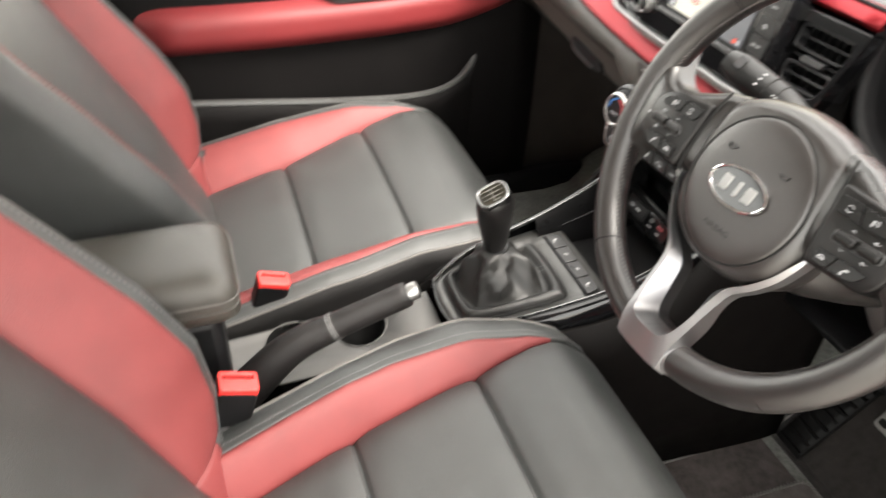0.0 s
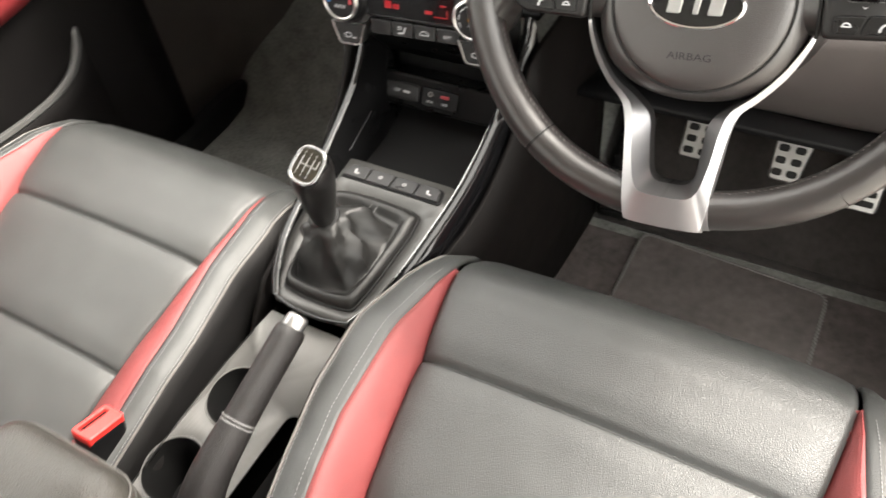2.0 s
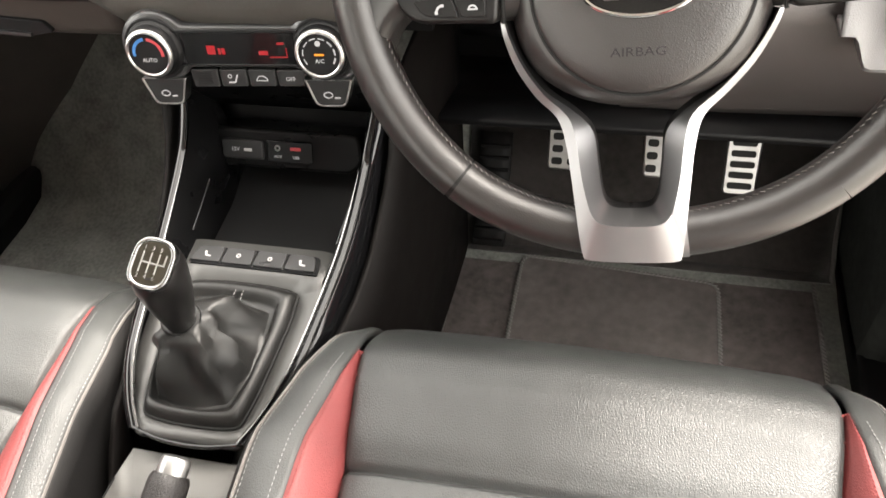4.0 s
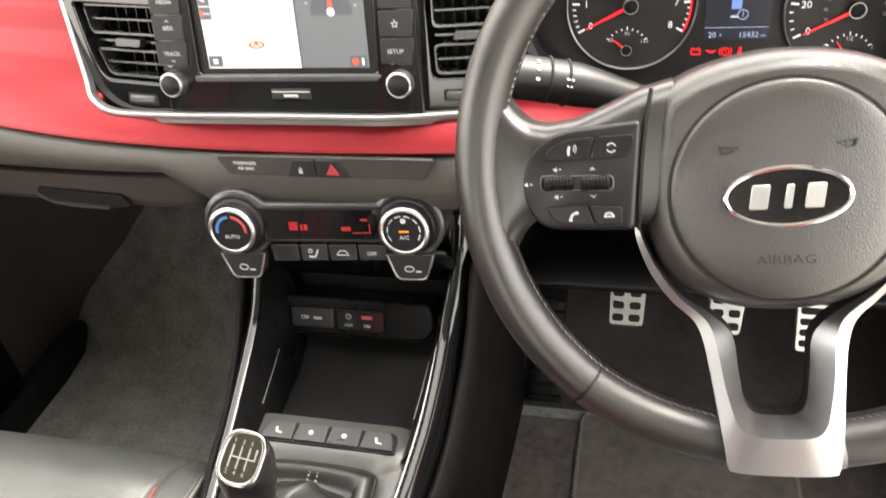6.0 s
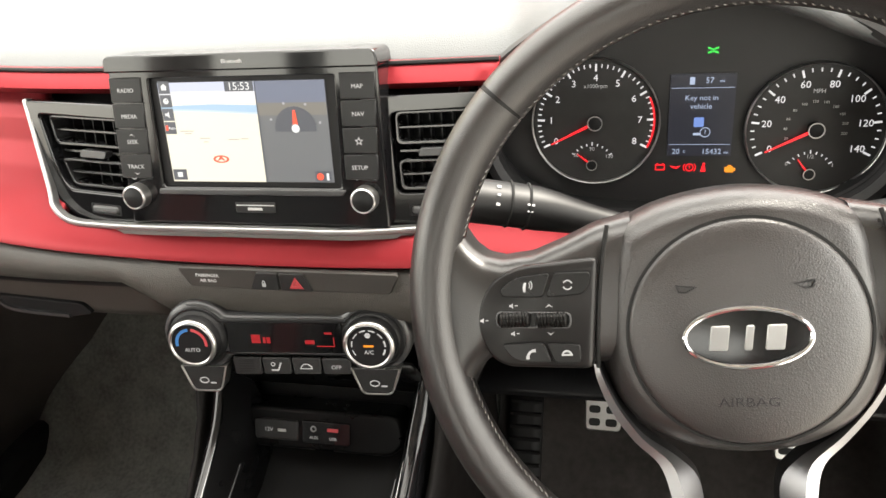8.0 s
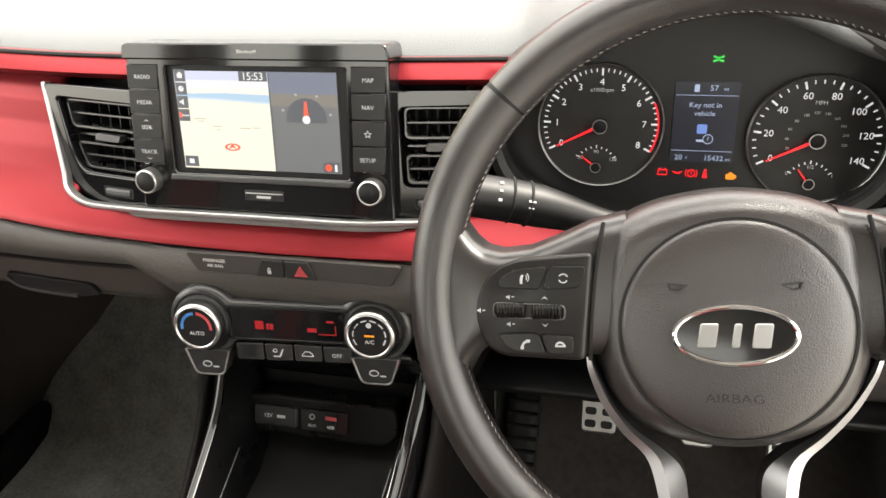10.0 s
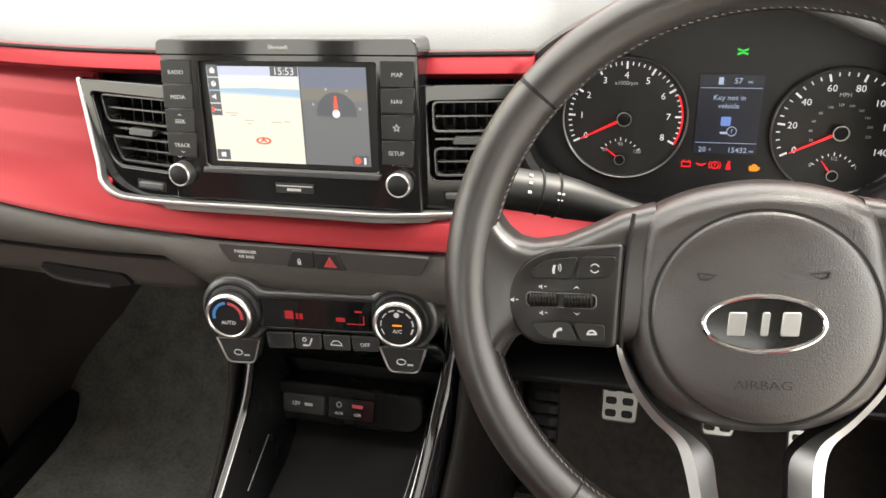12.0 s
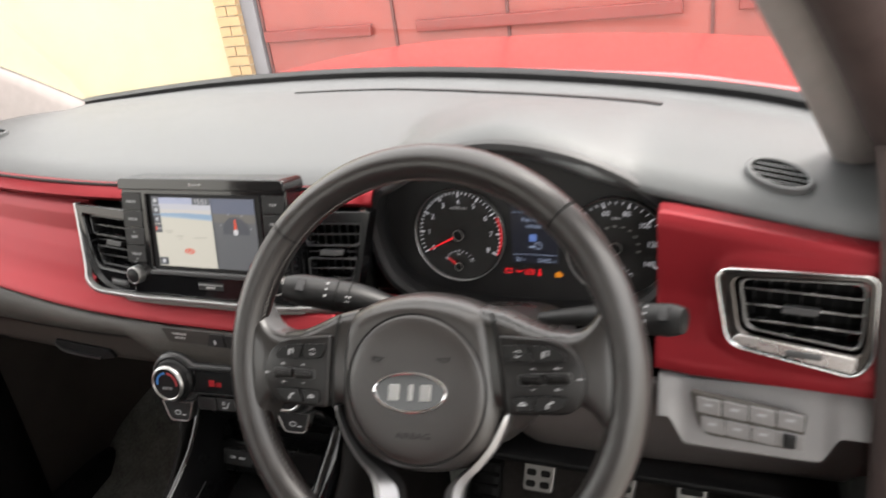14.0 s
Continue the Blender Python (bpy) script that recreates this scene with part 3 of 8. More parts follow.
# driver's side: binnacle hood
HC = Vector((0.335, 0, 0.625))
def hood_pt(a, v, grow=0.0):
    """a: degrees over the top from the right; v: depth from the lip."""
    c, s = math.cos(radians(a)), math.sin(radians(a))
    w = 0.157 + grow + 0.004 * v
    h = (0.090 if s > 0 else 0.096) + grow + 0.006 * math.sin(math.pi * min(1, v)) - 0.030 * v
    sq = 1.15 if s > 0 else 0.62
    x = math.copysign(abs(c) ** sq, c) * w
    z = math.copysign(abs(s) ** sq, s) * h
    y = 0.252 + 0.02 * (1 - max(0, s)) + 0.22 * v + 0.012 * (c * c)
    return Vector((HC.x + x, y, HC.z + z + 0.006))
bm = bmesh.new()
def lip_pt(a, v):
    g = (0.012, 0.010, 0.004, -0.001, -0.002)[v]
    return hood_pt(a, 0, g) + Vector((0, (0.003, -0.003, -0.004, 0.0, 0.012)[v], 0))
sheet(bm, lip_pt, steps(0, 360, 72), range(5))
part("binnacle_lip", bm, material("lip_plastic", (0.02, 0.02, 0.021), 0.5, vary=0.15, vary_scale=30, spec=0.4, rough_vary=0.06), dash, "dark satin lip round the instruments")
bm = bmesh.new()
def tunnel_pt(a, v):
    p, q = hood_pt(a, 0, -0.002), hood_pt(a, 0, 0.008)
    r = p.lerp(q, v)
    r.y = p.y + 0.006 + (0.338 - p.y) * v
    return r
sheet(bm, tunnel_pt, steps(0, 360, 72), steps(0, 1, 6))
part("binnacle_tunnel", bm, DARK_PLASTIC, dash)

# right of the binnacle: red panel round the side vent
RV = plane_at((0.600, 0.190, 0.606), 14, -6) @ Matrix.Diagonal((0.95, 0.93, 1, 1))
outer = rounded([(-0.105, 0.052), (0.085, 0.020), (0.085, -0.040), (0.02, -0.052), (-0.10, -0.062)], [0.01, 0.02, 0.02, 0.01, 0.012], 6)
bm = bmesh.new()
def rred_pt(u, v):
    zt = 0.674 - 0.10 * max(0, u - 0.5)
    zb = low(u) - 0.001
    prof = [(0.0, 0.022), (0.02, 0.006), (0.08, 0.0), (0.5, -0.006), (0.78, -0.020), (0.9, -0.030), (0.96, -0.032), (1.0, -0.026), (1.01, -0.006)]
    t = v
    dy = lerp_table(t, prof)
    p = Vector((u, 0.226 - 0.20 * (u - 0.51) + dy, zt + (zb - zt) * min(1, t)))
    q = RV.inverted() @ p
    e = ((q.x - 0.001) / 0.054) ** 4 + ((q.y + 0.003) / 0.037) ** 4
    if e < 1:
        p.y += 0.05
    elif e < 4:
        p.y -= 0.006 * (4 - e) / 3
    return p
sheet(bm, rred_pt, steps(0.488, 0.69, 66), steps(0, 1.01, 44))
part("red_side_panel", bm, RED_TRIM, dash, "satin red fascia beside the instruments", solid=0.006, out=(0, -1, 0.1))
vent_o = rounded([(-0.064, 0.035), (0.058, 0.040), (0.060, -0.030), (0.050, -0.047), (-0.050, -0.033)], [0.014, 0.01, 0.008, 0.01, 0.014], 6)
vent_i = rounded([(-0.050, 0.029), (0.053, 0.035), (0.054, -0.016), (0.051, -0.029), (-0.041, -0.021)], [0.01, 0.008, 0.006, 0.006, 0.01], 6)


def span(o, y):
    """Left and right of the outline o at height y."""
    xs = []
    for (xa, ya), (xb, yb) in zip(o, o[1:] + o[:1]):
        if (ya - y) * (yb - y) <= 0 and ya != yb:
            xs.append(xa + (xb - xa) * (y - ya) / (yb - ya))
    return min(xs), max(xs)


def air_vent(name, m, o, i, groups, parent, mat, dial=None):
    """A vent: frame, throat, framed blocks of slats (low, high, slats between) and an adjuster bar."""
    bm = bmesh.new()
    ring_plate(bm, o, i, -0.012, 0.009, m)
    v = part(name, bm, mat, parent, "gloss black air vent" if mat is PIANO else "smoked chrome framed air vent", bevel=0.002)
    bm = bmesh.new()
    vs = [[bm.verts.new(m @ Vector((x * k, y * k, z))) for x, y in i] for k, z in ((1.005, 0.002), (0.97, -0.034))]
    for a in range(len(i)):
        b = (a + 1) % len(i)
        bm.faces.new((vs[0][a], vs[0][b], vs[1][b], vs[1][a]))
    bm.faces.new(vs[1])
    part("vent_throat", bm, FACE_BLACK, v)
    y0, y1 = min(p[1] for p in i), max(p[1] for p in i)
    for k in range(7):
        x = min(p[0] for p in i) + (max(p[0] for p in i) - min(p[0] for p in i)) * (k + 1) / 8
        bm = bmesh.new()
        box(bm, (x - 0.0006, y0 + 0.004, -0.030), (x + 0.0006, y1 - 0.004, -0.016), m)
        part("vane", bm, BLACK_PLASTIC, v)
    for lo_, hi_, n in groups:
        a, b = y0 + (y1 - y0) * lo_, y0 + (y1 - y0) * hi_
        (al, ar_), (bl, br) = span(i, a + 0.003), span(i, b - 0.003)
        f = rounded([(al + 0.002, a), (ar_ - 0.002, a), (br - 0.002, b), (bl + 0.002, b)], 0.005, 4)
        if len(groups) == 1:
            f = [(x * 0.965 + 0.0008, y * 0.95) for x, y in i]
        cx, cy = sum(p[0] for p in f) / len(f), (a + b) / 2
        wx, wy = (br - bl) / 2, (b - a) / 2
        g = [(cx + (x - cx) * (1 - 0.0026 / wx), cy + (y - cy) * (1 - 0.0026 / wy)) for x, y in f]
        bm = bmesh.new()
        ring_plate(bm, f, g, -0.016, 0.002, m)
        part("slat_frame", bm, VENT_EDGE if mat is PIANO else DARK_CHROME, v, "satin edged slat frame", bevel=0.0008)
        for k in range(n):
            y = a + (b - a) * (k + 1) / (n + 1)
            l, r = span(f, y)
            bm = bmesh.new()
            box(bm, (l + 0.002, y - 0.0012, -0.018), (r - 0.002, y + 0.0012, -0.001), m)
            part("slat", bm, VENT_EDGE if mat is PIANO else DARK_CHROME, v, bevel=0.0006, segs=1)
    cy = (y0 + y1) / 2 if len(groups) == 1 else y0 + (y1 - y0) * (groups[0][0] + groups[1][1]) / 2
    l, r = span(i, cy)
    if len(groups) > 1:
        bm = bmesh.new()
        box(bm, (l + 0.003, cy - 0.0014, -0.016), (r - 0.003, cy + 0.0014, -0.003), m)
        part("slat", bm, VENT_EDGE, v, bevel=0.0006, segs=1)
    cx = (l + r) / 2
    bm = bmesh.new()
    prism(bm, rounded([(cx - 0.015, cy - 0.0035), (cx + 0.013, cy - 0.0035), (cx + 0.016, cy + 0.003), (cx - 0.013, cy + 0.0035)], 0.002), -0.004, 0.0045, m)
    part("vent_tab", bm, SOFT_GREY, v, "grey adjuster tab", bevel=0.0015)
    if dial:
        bm = bmesh.new()
        ring_plate(bm, rounded([(dial[0] - 0.017, dial[1] - 0.0048), (dial[0] + 0.017, dial[1] - 0.0048), (dial[0] + 0.017, dial[1] + 0.0048), (dial[0] - 0.017, dial[1] + 0.0048)], 0.002), rounded([(dial[0] - 0.015, dial[1] - 0.0036), (dial[0] + 0.015, dial[1] - 0.0036), (dial[0] + 0.015, dial[1] + 0.0036), (dial[0] - 0.015, dial[1] + 0.0036)], 0.002), 0.007, 0.0092, m)
        part("wheel_slot", bm, FACE_BLACK, v)
        bm = bmesh.new()
        box(bm, (dial[0] - 0.0145, dial[1] - 0.0033, 0.004), (dial[0] + 0.0145, dial[1] + 0.0033, 0.0112), m)
        part("vent_wheel", bm, GREY_PLASTIC, v, bevel=0.002)
    return v


SMOKED = material("smoked_chrome", (0.085, 0.078, 0.074), 0.2, metal=1.0, vary=0.1, vary_scale=60, rough_vary=0.06)
rv = air_vent("side_vent", RV, vent_o, vent_i, [(0.04, 0.96, 3)], dash, SMOKED, dial=(0.010, -0.0340))
bm = bmesh.new()
ring_plate(bm, [(x * 1.03, y * 1.04) for x, y in vent_o], [(x * 1.0, y * 1.0) for x, y in vent_o], 0.0, 0.0105, RV)
part("vent_frame", bm, CHROME, rv, "bright chrome vent surround", bevel=0.001)
bm = bmesh.new()
prism(bm, rounded([(-0.044, -0.0225), (0.050, -0.0305), (0.048, -0.0450), (-0.048, -0.0318)], 0.003), 0.006, 0.0096, RV)
part("vent_sill", bm, material("bright_sill", (0.62, 0.61, 0.60), 0.25, metal=1.0, vary=0.12, vary_scale=50, rough_vary=0.06), rv, "bright silver lower vent sill", bevel=0.001)
# demister grilles at both ends of the top pad
# flat black without gloss paints the shade between the grille's slats
THROAT_SHADE = material("throat_shade_black", (0.003, 0.003, 0.003), 0.9, spec=0.0)
def demister(x, v, sg):
    du = x / 0.693
    dp = top_pt(du, v)
    dn = (top_pt(du + 0.02, v) - dp).cross(top_pt(du, v + 0.04) - dp).normalized()
    dx = (top_pt(du + 0.02, v) - dp).normalized()
    dx = (dx + dn.cross(dx) * -0.35 * sg).normalized()
    m = Matrix.Translation(dp + dn * 0.0035) @ Matrix((dx, dn.cross(dx), dn)).transposed().to_4x4()
    bm = bmesh.new()
    ring_plate(bm, circle(0, 0, 0.031, 36, 0.0190), circle(0, 0, 0.0265, 36, 0.0148), -0.006, 0.0024, m)
    g = part("demister_grille", bm, DASH_PLASTIC, dash, "oval side demister grille", bevel=0.001)
    bm = bmesh.new()
    prism(bm, circle(0, 0, 0.027, 36, 0.0152), -0.006, 0.0001, m)
    part("grille_back", bm, THROAT_SHADE, g)
    c, sn = math.cos(radians(20)), sg * math.sin(radians(20))
    for k in range(4):
        # slats run aslant to the oval
        o = -0.0108 + 0.0072 * k
        inside = [t for t in steps(-0.03, 0.03, 120) if ((t * c - o * sn) / 0.0268) ** 2 + ((t * sn + o * c) / 0.0150) ** 2 < 1]
        bm = bmesh.new()
        box(bm, (inside[0], o - 0.0007, -0.002), (inside[-1], o + 0.0007, 0.0005), m @ pose(0, 0, 0, 0, 0, 20 * sg))
        part("slat", bm, DASH_PLASTIC, g)


demister(0.584, 0.17, 1)
demister(-0.515, 0.24, -1)

# grey switch panel and knee panel
SW = plane_at((0.569, 0.1785, 0.5045), -4, -7) @ Matrix.Diagonal((0.83, 0.94, 1, 1))
bm = bmesh.new()
def skirt(u):
    """Height of the grey panel: deeper round the switches."""
    k = min(1, max(0, (0.062 - abs(u - 0.571)) / 0.016 + 0.5))
    return 0.036 + 0.028 * k * k * (3 - 2 * k)
sheet(bm, lambda u, v: Vector((u, 0.194 - 0.14 * max(0, u - 0.51) + (0.018, 0.006, 0.003, -0.005, -0.013, -0.010, 0.022)[v], (low(u) - 0.003) - skirt(u) * (0.0, 0.02, 0.08, 0.5, 0.93, 1.0, 1.02)[v])), steps(0.492, 0.69, 60), range(7))
part("lower_grey_panel", bm, DRIVER_GREY_LIT, dash, "grey lower fascia panel", solid=0.006, out=(0, -1, 0.1))
bm = bmesh.new()
prism(bm, rounded([(-0.058, 0.026), (0.056, 0.020), (0.052, -0.022), (-0.046, -0.026)], [0.006, 0.006, 0.012, 0.014]), -0.004, 0.0, SW @ pose(0, 0, 0.006))
sw = part("switch_panel", bm, PAD_GREY, dash, "grey panel of eight push switches", bevel=0.0012)
for r in range(2):
    for k in range(4):
        x0 = -0.050 + 0.0262 * k + 0.004 * r * (1 - k / 4)
        y0 = 0.003 if r == 0 else -0.0195
        bm = bmesh.new()
        prism(bm, rounded([(x0, y0), (x0 + 0.0245, y0 - 0.001), (x0 + 0.0245, y0 + 0.0175), (x0, y0 + 0.0185)], 0.0015, 2), 0.0045, 0.0075, SW)
        b = part("switch", bm, DRIVER_GREY_LIT, sw, bevel=0.0006, segs=1)
        bm = bmesh.new()
        cx, cy = x0 + 0.012, y0 + 0.010
        if (r, k) == (1, 3):
            box(bm, (cx - 0.006, cy - 0.008, 0.0072), (cx + 0.006, cy + 0.008, 0.0105), SW)
            part("thumb_wheel", bm, DARK_PLASTIC, b, bevel=0.002)
        else:
            box(bm, (cx - 0.004, cy - 0.001, 0.0072), (cx + 0.004, cy + 0.002, 0.0078), SW)
            part("mark", bm, WHITE_MARK, b)
bm = bmesh.new()
def knee_pt(u, v):
    t = v / 8
    return Vector((u, 0.205 + 0.14 * t ** 1.6 - 0.03 * math.exp(-((u - 0.345) / 0.09) ** 2) * (1 - t), 0.512 - 0.215 * t + 0.03 * max(0, u - 0.45)))
sheet(bm, knee_pt, steps(0.34, 0.69, 16), range(9))
part("knee_panel", bm, material("knee_plastic", (0.052, 0.045, 0.044), 0.55, vary=0.15, vary_scale=20, bump=0.4, bump_scale=600, rough_vary=0.06), dash, "dark knee panel under the steering column", solid=0.008, out=(0, -1, 0.1))
# added black sheet that stands for the shaded hollow beside the column
bm = bmesh.new()
sheet(bm, lambda u, v: knee_pt(u, v) + Vector((0, 0.11, 0.012)), steps(0.145, 0.36, 8), range(9))
part("column_hollow_dark", bm, BLACK_PLASTIC, dash, "black sheet added for the shaded hollow beside the column", solid=0.006, out=(0, -1, 0.1))

# insert strip with the airbag print, lock and hazard buttons
AC = plane_at((-0.0015, 0.1875, 0.4540), 12, 4) @ Matrix.Diagonal((0.972, 0.972, 1, 1))
IN = plane_at((0.004, 0.1945, 0.512), 4)
bm = bmesh.new()
prism(bm, rounded([(-0.094, 0.011), (0.108, 0.011), (0.098, -0.0085), (-0.084, -0.0085)], 0.004), -0.003, 0.0025, IN)
ins = part("switch_strip", bm, material("strip_plastic", (0.030, 0.0275, 0.0255), 0.45, vary=0.15, vary_scale=30, spec=0.35, bump=0.3, bump_scale=650, rough_vary=0.06), dash, "dark insert strip with lock and hazard buttons", bevel=0.001)
for nm, x0, x1 in (("lock_button", -0.026, 0.0005), ("hazard_button", 0.0025, 0.031)):
    bm = bmesh.new()
    l = -0.007 if x0 < 0 else 0.0
    prism(bm, rounded([(x0 + (0 if x0 > 0 else 0.0075), 0.009), (x1 - (0.0075 if x0 > 0 else 0), 0.009), (x1, -0.0075), (x0, -0.0075)], 0.0015), 0.002, 0.0045, IN)
    b = part(nm, bm, DARK_PLASTIC, ins, bevel=0.0008)
    bm = bmesh.new()
    c = (x0 + x1) / 2
    if x0 > 0:
        ring_plate(bm, [(c - 0.0062, -0.0045), (c + 0.0062, -0.0045), (c, 0.006)], [(c - 0.003, -0.0026), (c + 0.003, -0.0026), (c, 0.0026)], 0.0044, 0.0051, IN)
        part("hazard_triangle", bm, RED_PRINT, b, "red triangle")
        bm = bmesh.new()
        prism(bm, [(c - 0.0022, -0.0022), (c + 0.0022, -0.0022), (c, 0.0017)], 0.0044, 0.005, IN)
        part("hazard_triangle", bm, RED_PRINT, b, "red triangle")
    else:
        box(bm, (c - 0.0016, -0.004, 0.0044), (c + 0.0016, -0.0008, 0.0049), IN)
        ring_plate(bm, circle(c, -0.0004, 0.0015, 12, 0.0024), circle(c, -0.0004, 0.0009, 12, 0.0017), 0.0044, 0.0049, IN)
        part("lock_symbol", bm, WHITE_MARK, b)
letters("airbag_print", "AIR BAG", 0.0042, IN @ pose(-0.066, -0.0015, 0.0027), GREY_MARK, ins)
letters("airbag_print", "PASSENGER", 0.0042, IN @ pose(-0.066, 0.0036, 0.0027), GREY_MARK, ins)

# ---- head unit ----
HU = plane_at((-0.008, 0.2245, 0.634), 12)
hu = thing("infotainment_unit", "gloss black head unit with lit colour touchscreen", "head unit", at=(-0.008, 0.25, 0.56))
bm = bmesh.new()
body_o = rounded([(-0.1175, 0.0615), (0.1125, 0.0615), (0.1125, -0.078), (-0.1205, -0.078)], [0.008, 0.008, 0.002, 0.002], 5)
body_i = rounded([(-0.0820, 0.0450), (0.0765, 0.0450), (0.0745, -0.0450), (-0.0850, -0.0450)], [0.003, 0.003, 0.003, 0.003], 5)
ring_plate(bm, body_o, body_i, -0.032, 0.0, HU)
unit = part("housing", bm, PIANO, hu, "gloss black housing", bevel=0.0018)
bm = bmesh.new()
prism(bm, body_i, -0.012, -0.0035, HU)
part("screen_bezel", bm, BLACK_PLASTIC, hu)
bm = bmesh.new()
prism(bm, rounded([(-0.1190, 0.0505), (0.1140, 0.0505), (0.1130, 0.064), (-0.1180, 0.064)], [0.002, 0.002, 0.008, 0.008], 4), -0.034, 0.004, HU)
part("top_ledge", bm, PIANO, hu, "gloss black top ledge", bevel=0.002)
bm = bmesh.new()
prism(bm, [(-0.0885, -0.0462), (0.0790, -0.0462), (0.0755, -0.0515), (-0.0900, -0.0515)], -0.004, 0.0014, HU)
part("screen_ledge", bm, SOFT_GREY, hu, "pale lit ledge under the screen", bevel=0.0012)
letters("bluetooth_print", "Bluetooth", 0.0044, HU @ pose(-0.004, 0.0575, 0.0042), GREY_MARK, hu)

SX0, SX1, SY0, SY1 = -0.0757, 0.0680, -0.0408, 0.0412
PALE = glow("map_pale", (0.84, 0.80, 0.68), 0.34)
BLUE = glow("map_blue", (0.42, 0.60, 0.80), 0.30)
BLUE2 = glow("map_blue_light", (0.58, 0.70, 0.82), 0.31)
SKYW = glow("map_sky", (0.62, 0.66, 0.86), 0.30)
SKY2 = glow("map_sky_low", (0.78, 0.78, 0.84), 0.31)
GREYS = glow("screen_grey", (0.15, 0.155, 0.165), 0.33)
GREYD = glow("screen_dark_grey", (0.07, 0.075, 0.09), 0.4)
SHADE = glow("map_ink", (0.45, 0.40, 0.36), 0.3)
SWHITE = glow("screen_white", (0.85, 0.85, 0.86), 0.33)
SRED = glow("screen_red", (0.9, 0.09, 0.04), 0.38)


def layer(name, pts, z, mat, parent, m=HU, t=0.0002, label=""):
    bm = bmesh.new()
    prism(bm, pts, z - t, z, m)
    return part(name, bm, mat, parent, label, smooth=False)


def rect(x0, y0, x1, y1):
    return [(x0, y0), (x1, y0), (x1, y1), (x0, y1)]


screen = layer("screen", rect(SX0, SY0, SX1, SY1), -0.0028, GREYS, hu, t=0.0006, label="lit navigation screen, map beside a compass view")
mid = 0.0095
layer("map_area", rect(SX0, SY0, mid, SY1), -0.0024, PALE, screen)
layer("map_sky", rect(SX0, 0.034, mid, SY1), -0.0021, SKYW, screen)
layer("map_sky_low", rect(SX0, 0.0275, mid, 0.034), -0.0021, SKY2, screen)
layer("map_haze", rect(SX0, 0.0235, mid, 0.0275), -0.0021, glow("map_haze", (0.82, 0.78, 0.74), 0.33), screen)
layer("map_sea", [(SX0, 0.0200), (-0.04, 0.0192), (mid, 0.0165), (mid, 0.0225), (-0.03, 0.0235), (SX0, 0.0225)], -0.0021, BLUE, screen)
layer("map_shore", [(SX0, 0.0185), (-0.04, 0.0175), (mid, 0.0150), (mid, 0.0165), (-0.04, 0.0192), (SX0, 0.0200)], -0.0021, BLUE2, screen)
layer("panel_sky", rect(mid, 0.024, SX1, SY1), -0.0021, glow("panel_blue_grey", (0.15, 0.17, 0.24), 0.34), screen)
layer("panel_band", rect(mid, 0.014, SX1, 0.024), -0.0021, glow("panel_sand", (0.20, 0.185, 0.165), 0.33), screen)
for x, y, w in ((-0.062, 0.0015, 0.012), (-0.045, -0.0045, 0.009), (-0.020, -0.0055, 0.010), (-0.058, -0.0005, 0.006), (-0.008, -0.0050, 0.006), (-0.042, -0.0075, 0.004)):
    layer("map_road", rect(x, y, x + w, y + 0.0007), -0.0021, SHADE, screen)
for k, y in enumerate((0.0375, 0.0265, 0.0155, 0.0045)):
    ic = layer("icon", rect(SX0 + 0.0005, y - 0.005, SX0 + 0.0105, y + 0.005), -0.0019, GREYD, screen)
    c = SX0 + 0.0055
    shape = [[(c - 0.0022, y - 0.0022), (c + 0.0022, y - 0.0022), (c + 0.0022, y + 0.0004), (c + 0.003, y + 0.0004), (c, y + 0.003), (c - 0.003, y + 0.0004), (c - 0.0022, y + 0.0004)],
             circle(c, y, 0.0024, 14), [(c - 0.0028, y - 0.001), (c - 0.001, y - 0.001), (c + 0.001, y - 0.0026), (c + 0.001, y + 0.0026), (c - 0.001, y + 0.001), (c - 0.0028, y + 0.001)], rect(c - 0.0042, y - 0.0022, c - 0.002, y + 0.0022)][k]
    layer("icon_mark", shape, -0.0016, SRED if k == 3 else SWHITE, ic)
    if k == 1:
        layer("icon_mark", [(c - 0.0002, y), (c + 0.0004, y), (c + 0.0015, y + 0.0015), (c + 0.001, y + 0.0018)], -0.0014, GREYD, ic)
    if k == 3:
        letters("icon_text", "Auto", 0.0032, HU @ pose(c + 0.0016, y, -0.0014), SWHITE, ic, 0.0001)
ic = layer("icon", rect(SX0 + 0.001, SY0 + 0.0015, SX0 + 0.0135, SY0 + 0.0105), -0.0019, GREYD, screen)
layer("icon_mark", rect(SX0 + 0.005, SY0 + 0.004, SX0 + 0.0095, SY0 + 0.008), -0.0016, SWHITE, ic)
ic = layer("clock_box", rect(-0.0165, 0.0335, 0.0085, 0.0415), -0.0019, GREYD, screen)
letters("clock", "15:53", 0.0088, HU @ pose(-0.004, 0.0372, -0.0016), SWHITE, screen, 0.0001)
ic = layer("icon", rect(SX1 - 0.0155, SY0 + 0.001, SX1 - 0.0015, SY0 + 0.0095), -0.0019, GREYD, screen)
layer("icon_mark", circle(SX1 - 0.011, SY0 + 0.005, 0.003, 16), -0.0016, SRED, ic)
layer("icon_mark", rect(SX1 - 0.0055, SY0 + 0.002, SX1 - 0.0035, SY0 + 0.0078), -0.0016, SWHITE, ic)
# position marker on the map
bm = bmesh.new()
ring_plate(bm, circle(-0.0285, -0.0215, 0.0072, 24, 0.0032), circle(-0.0285, -0.0215, 0.0052, 24, 0.0021), -0.002, -0.0018, HU)
part("marker_ring", bm, SRED, screen)
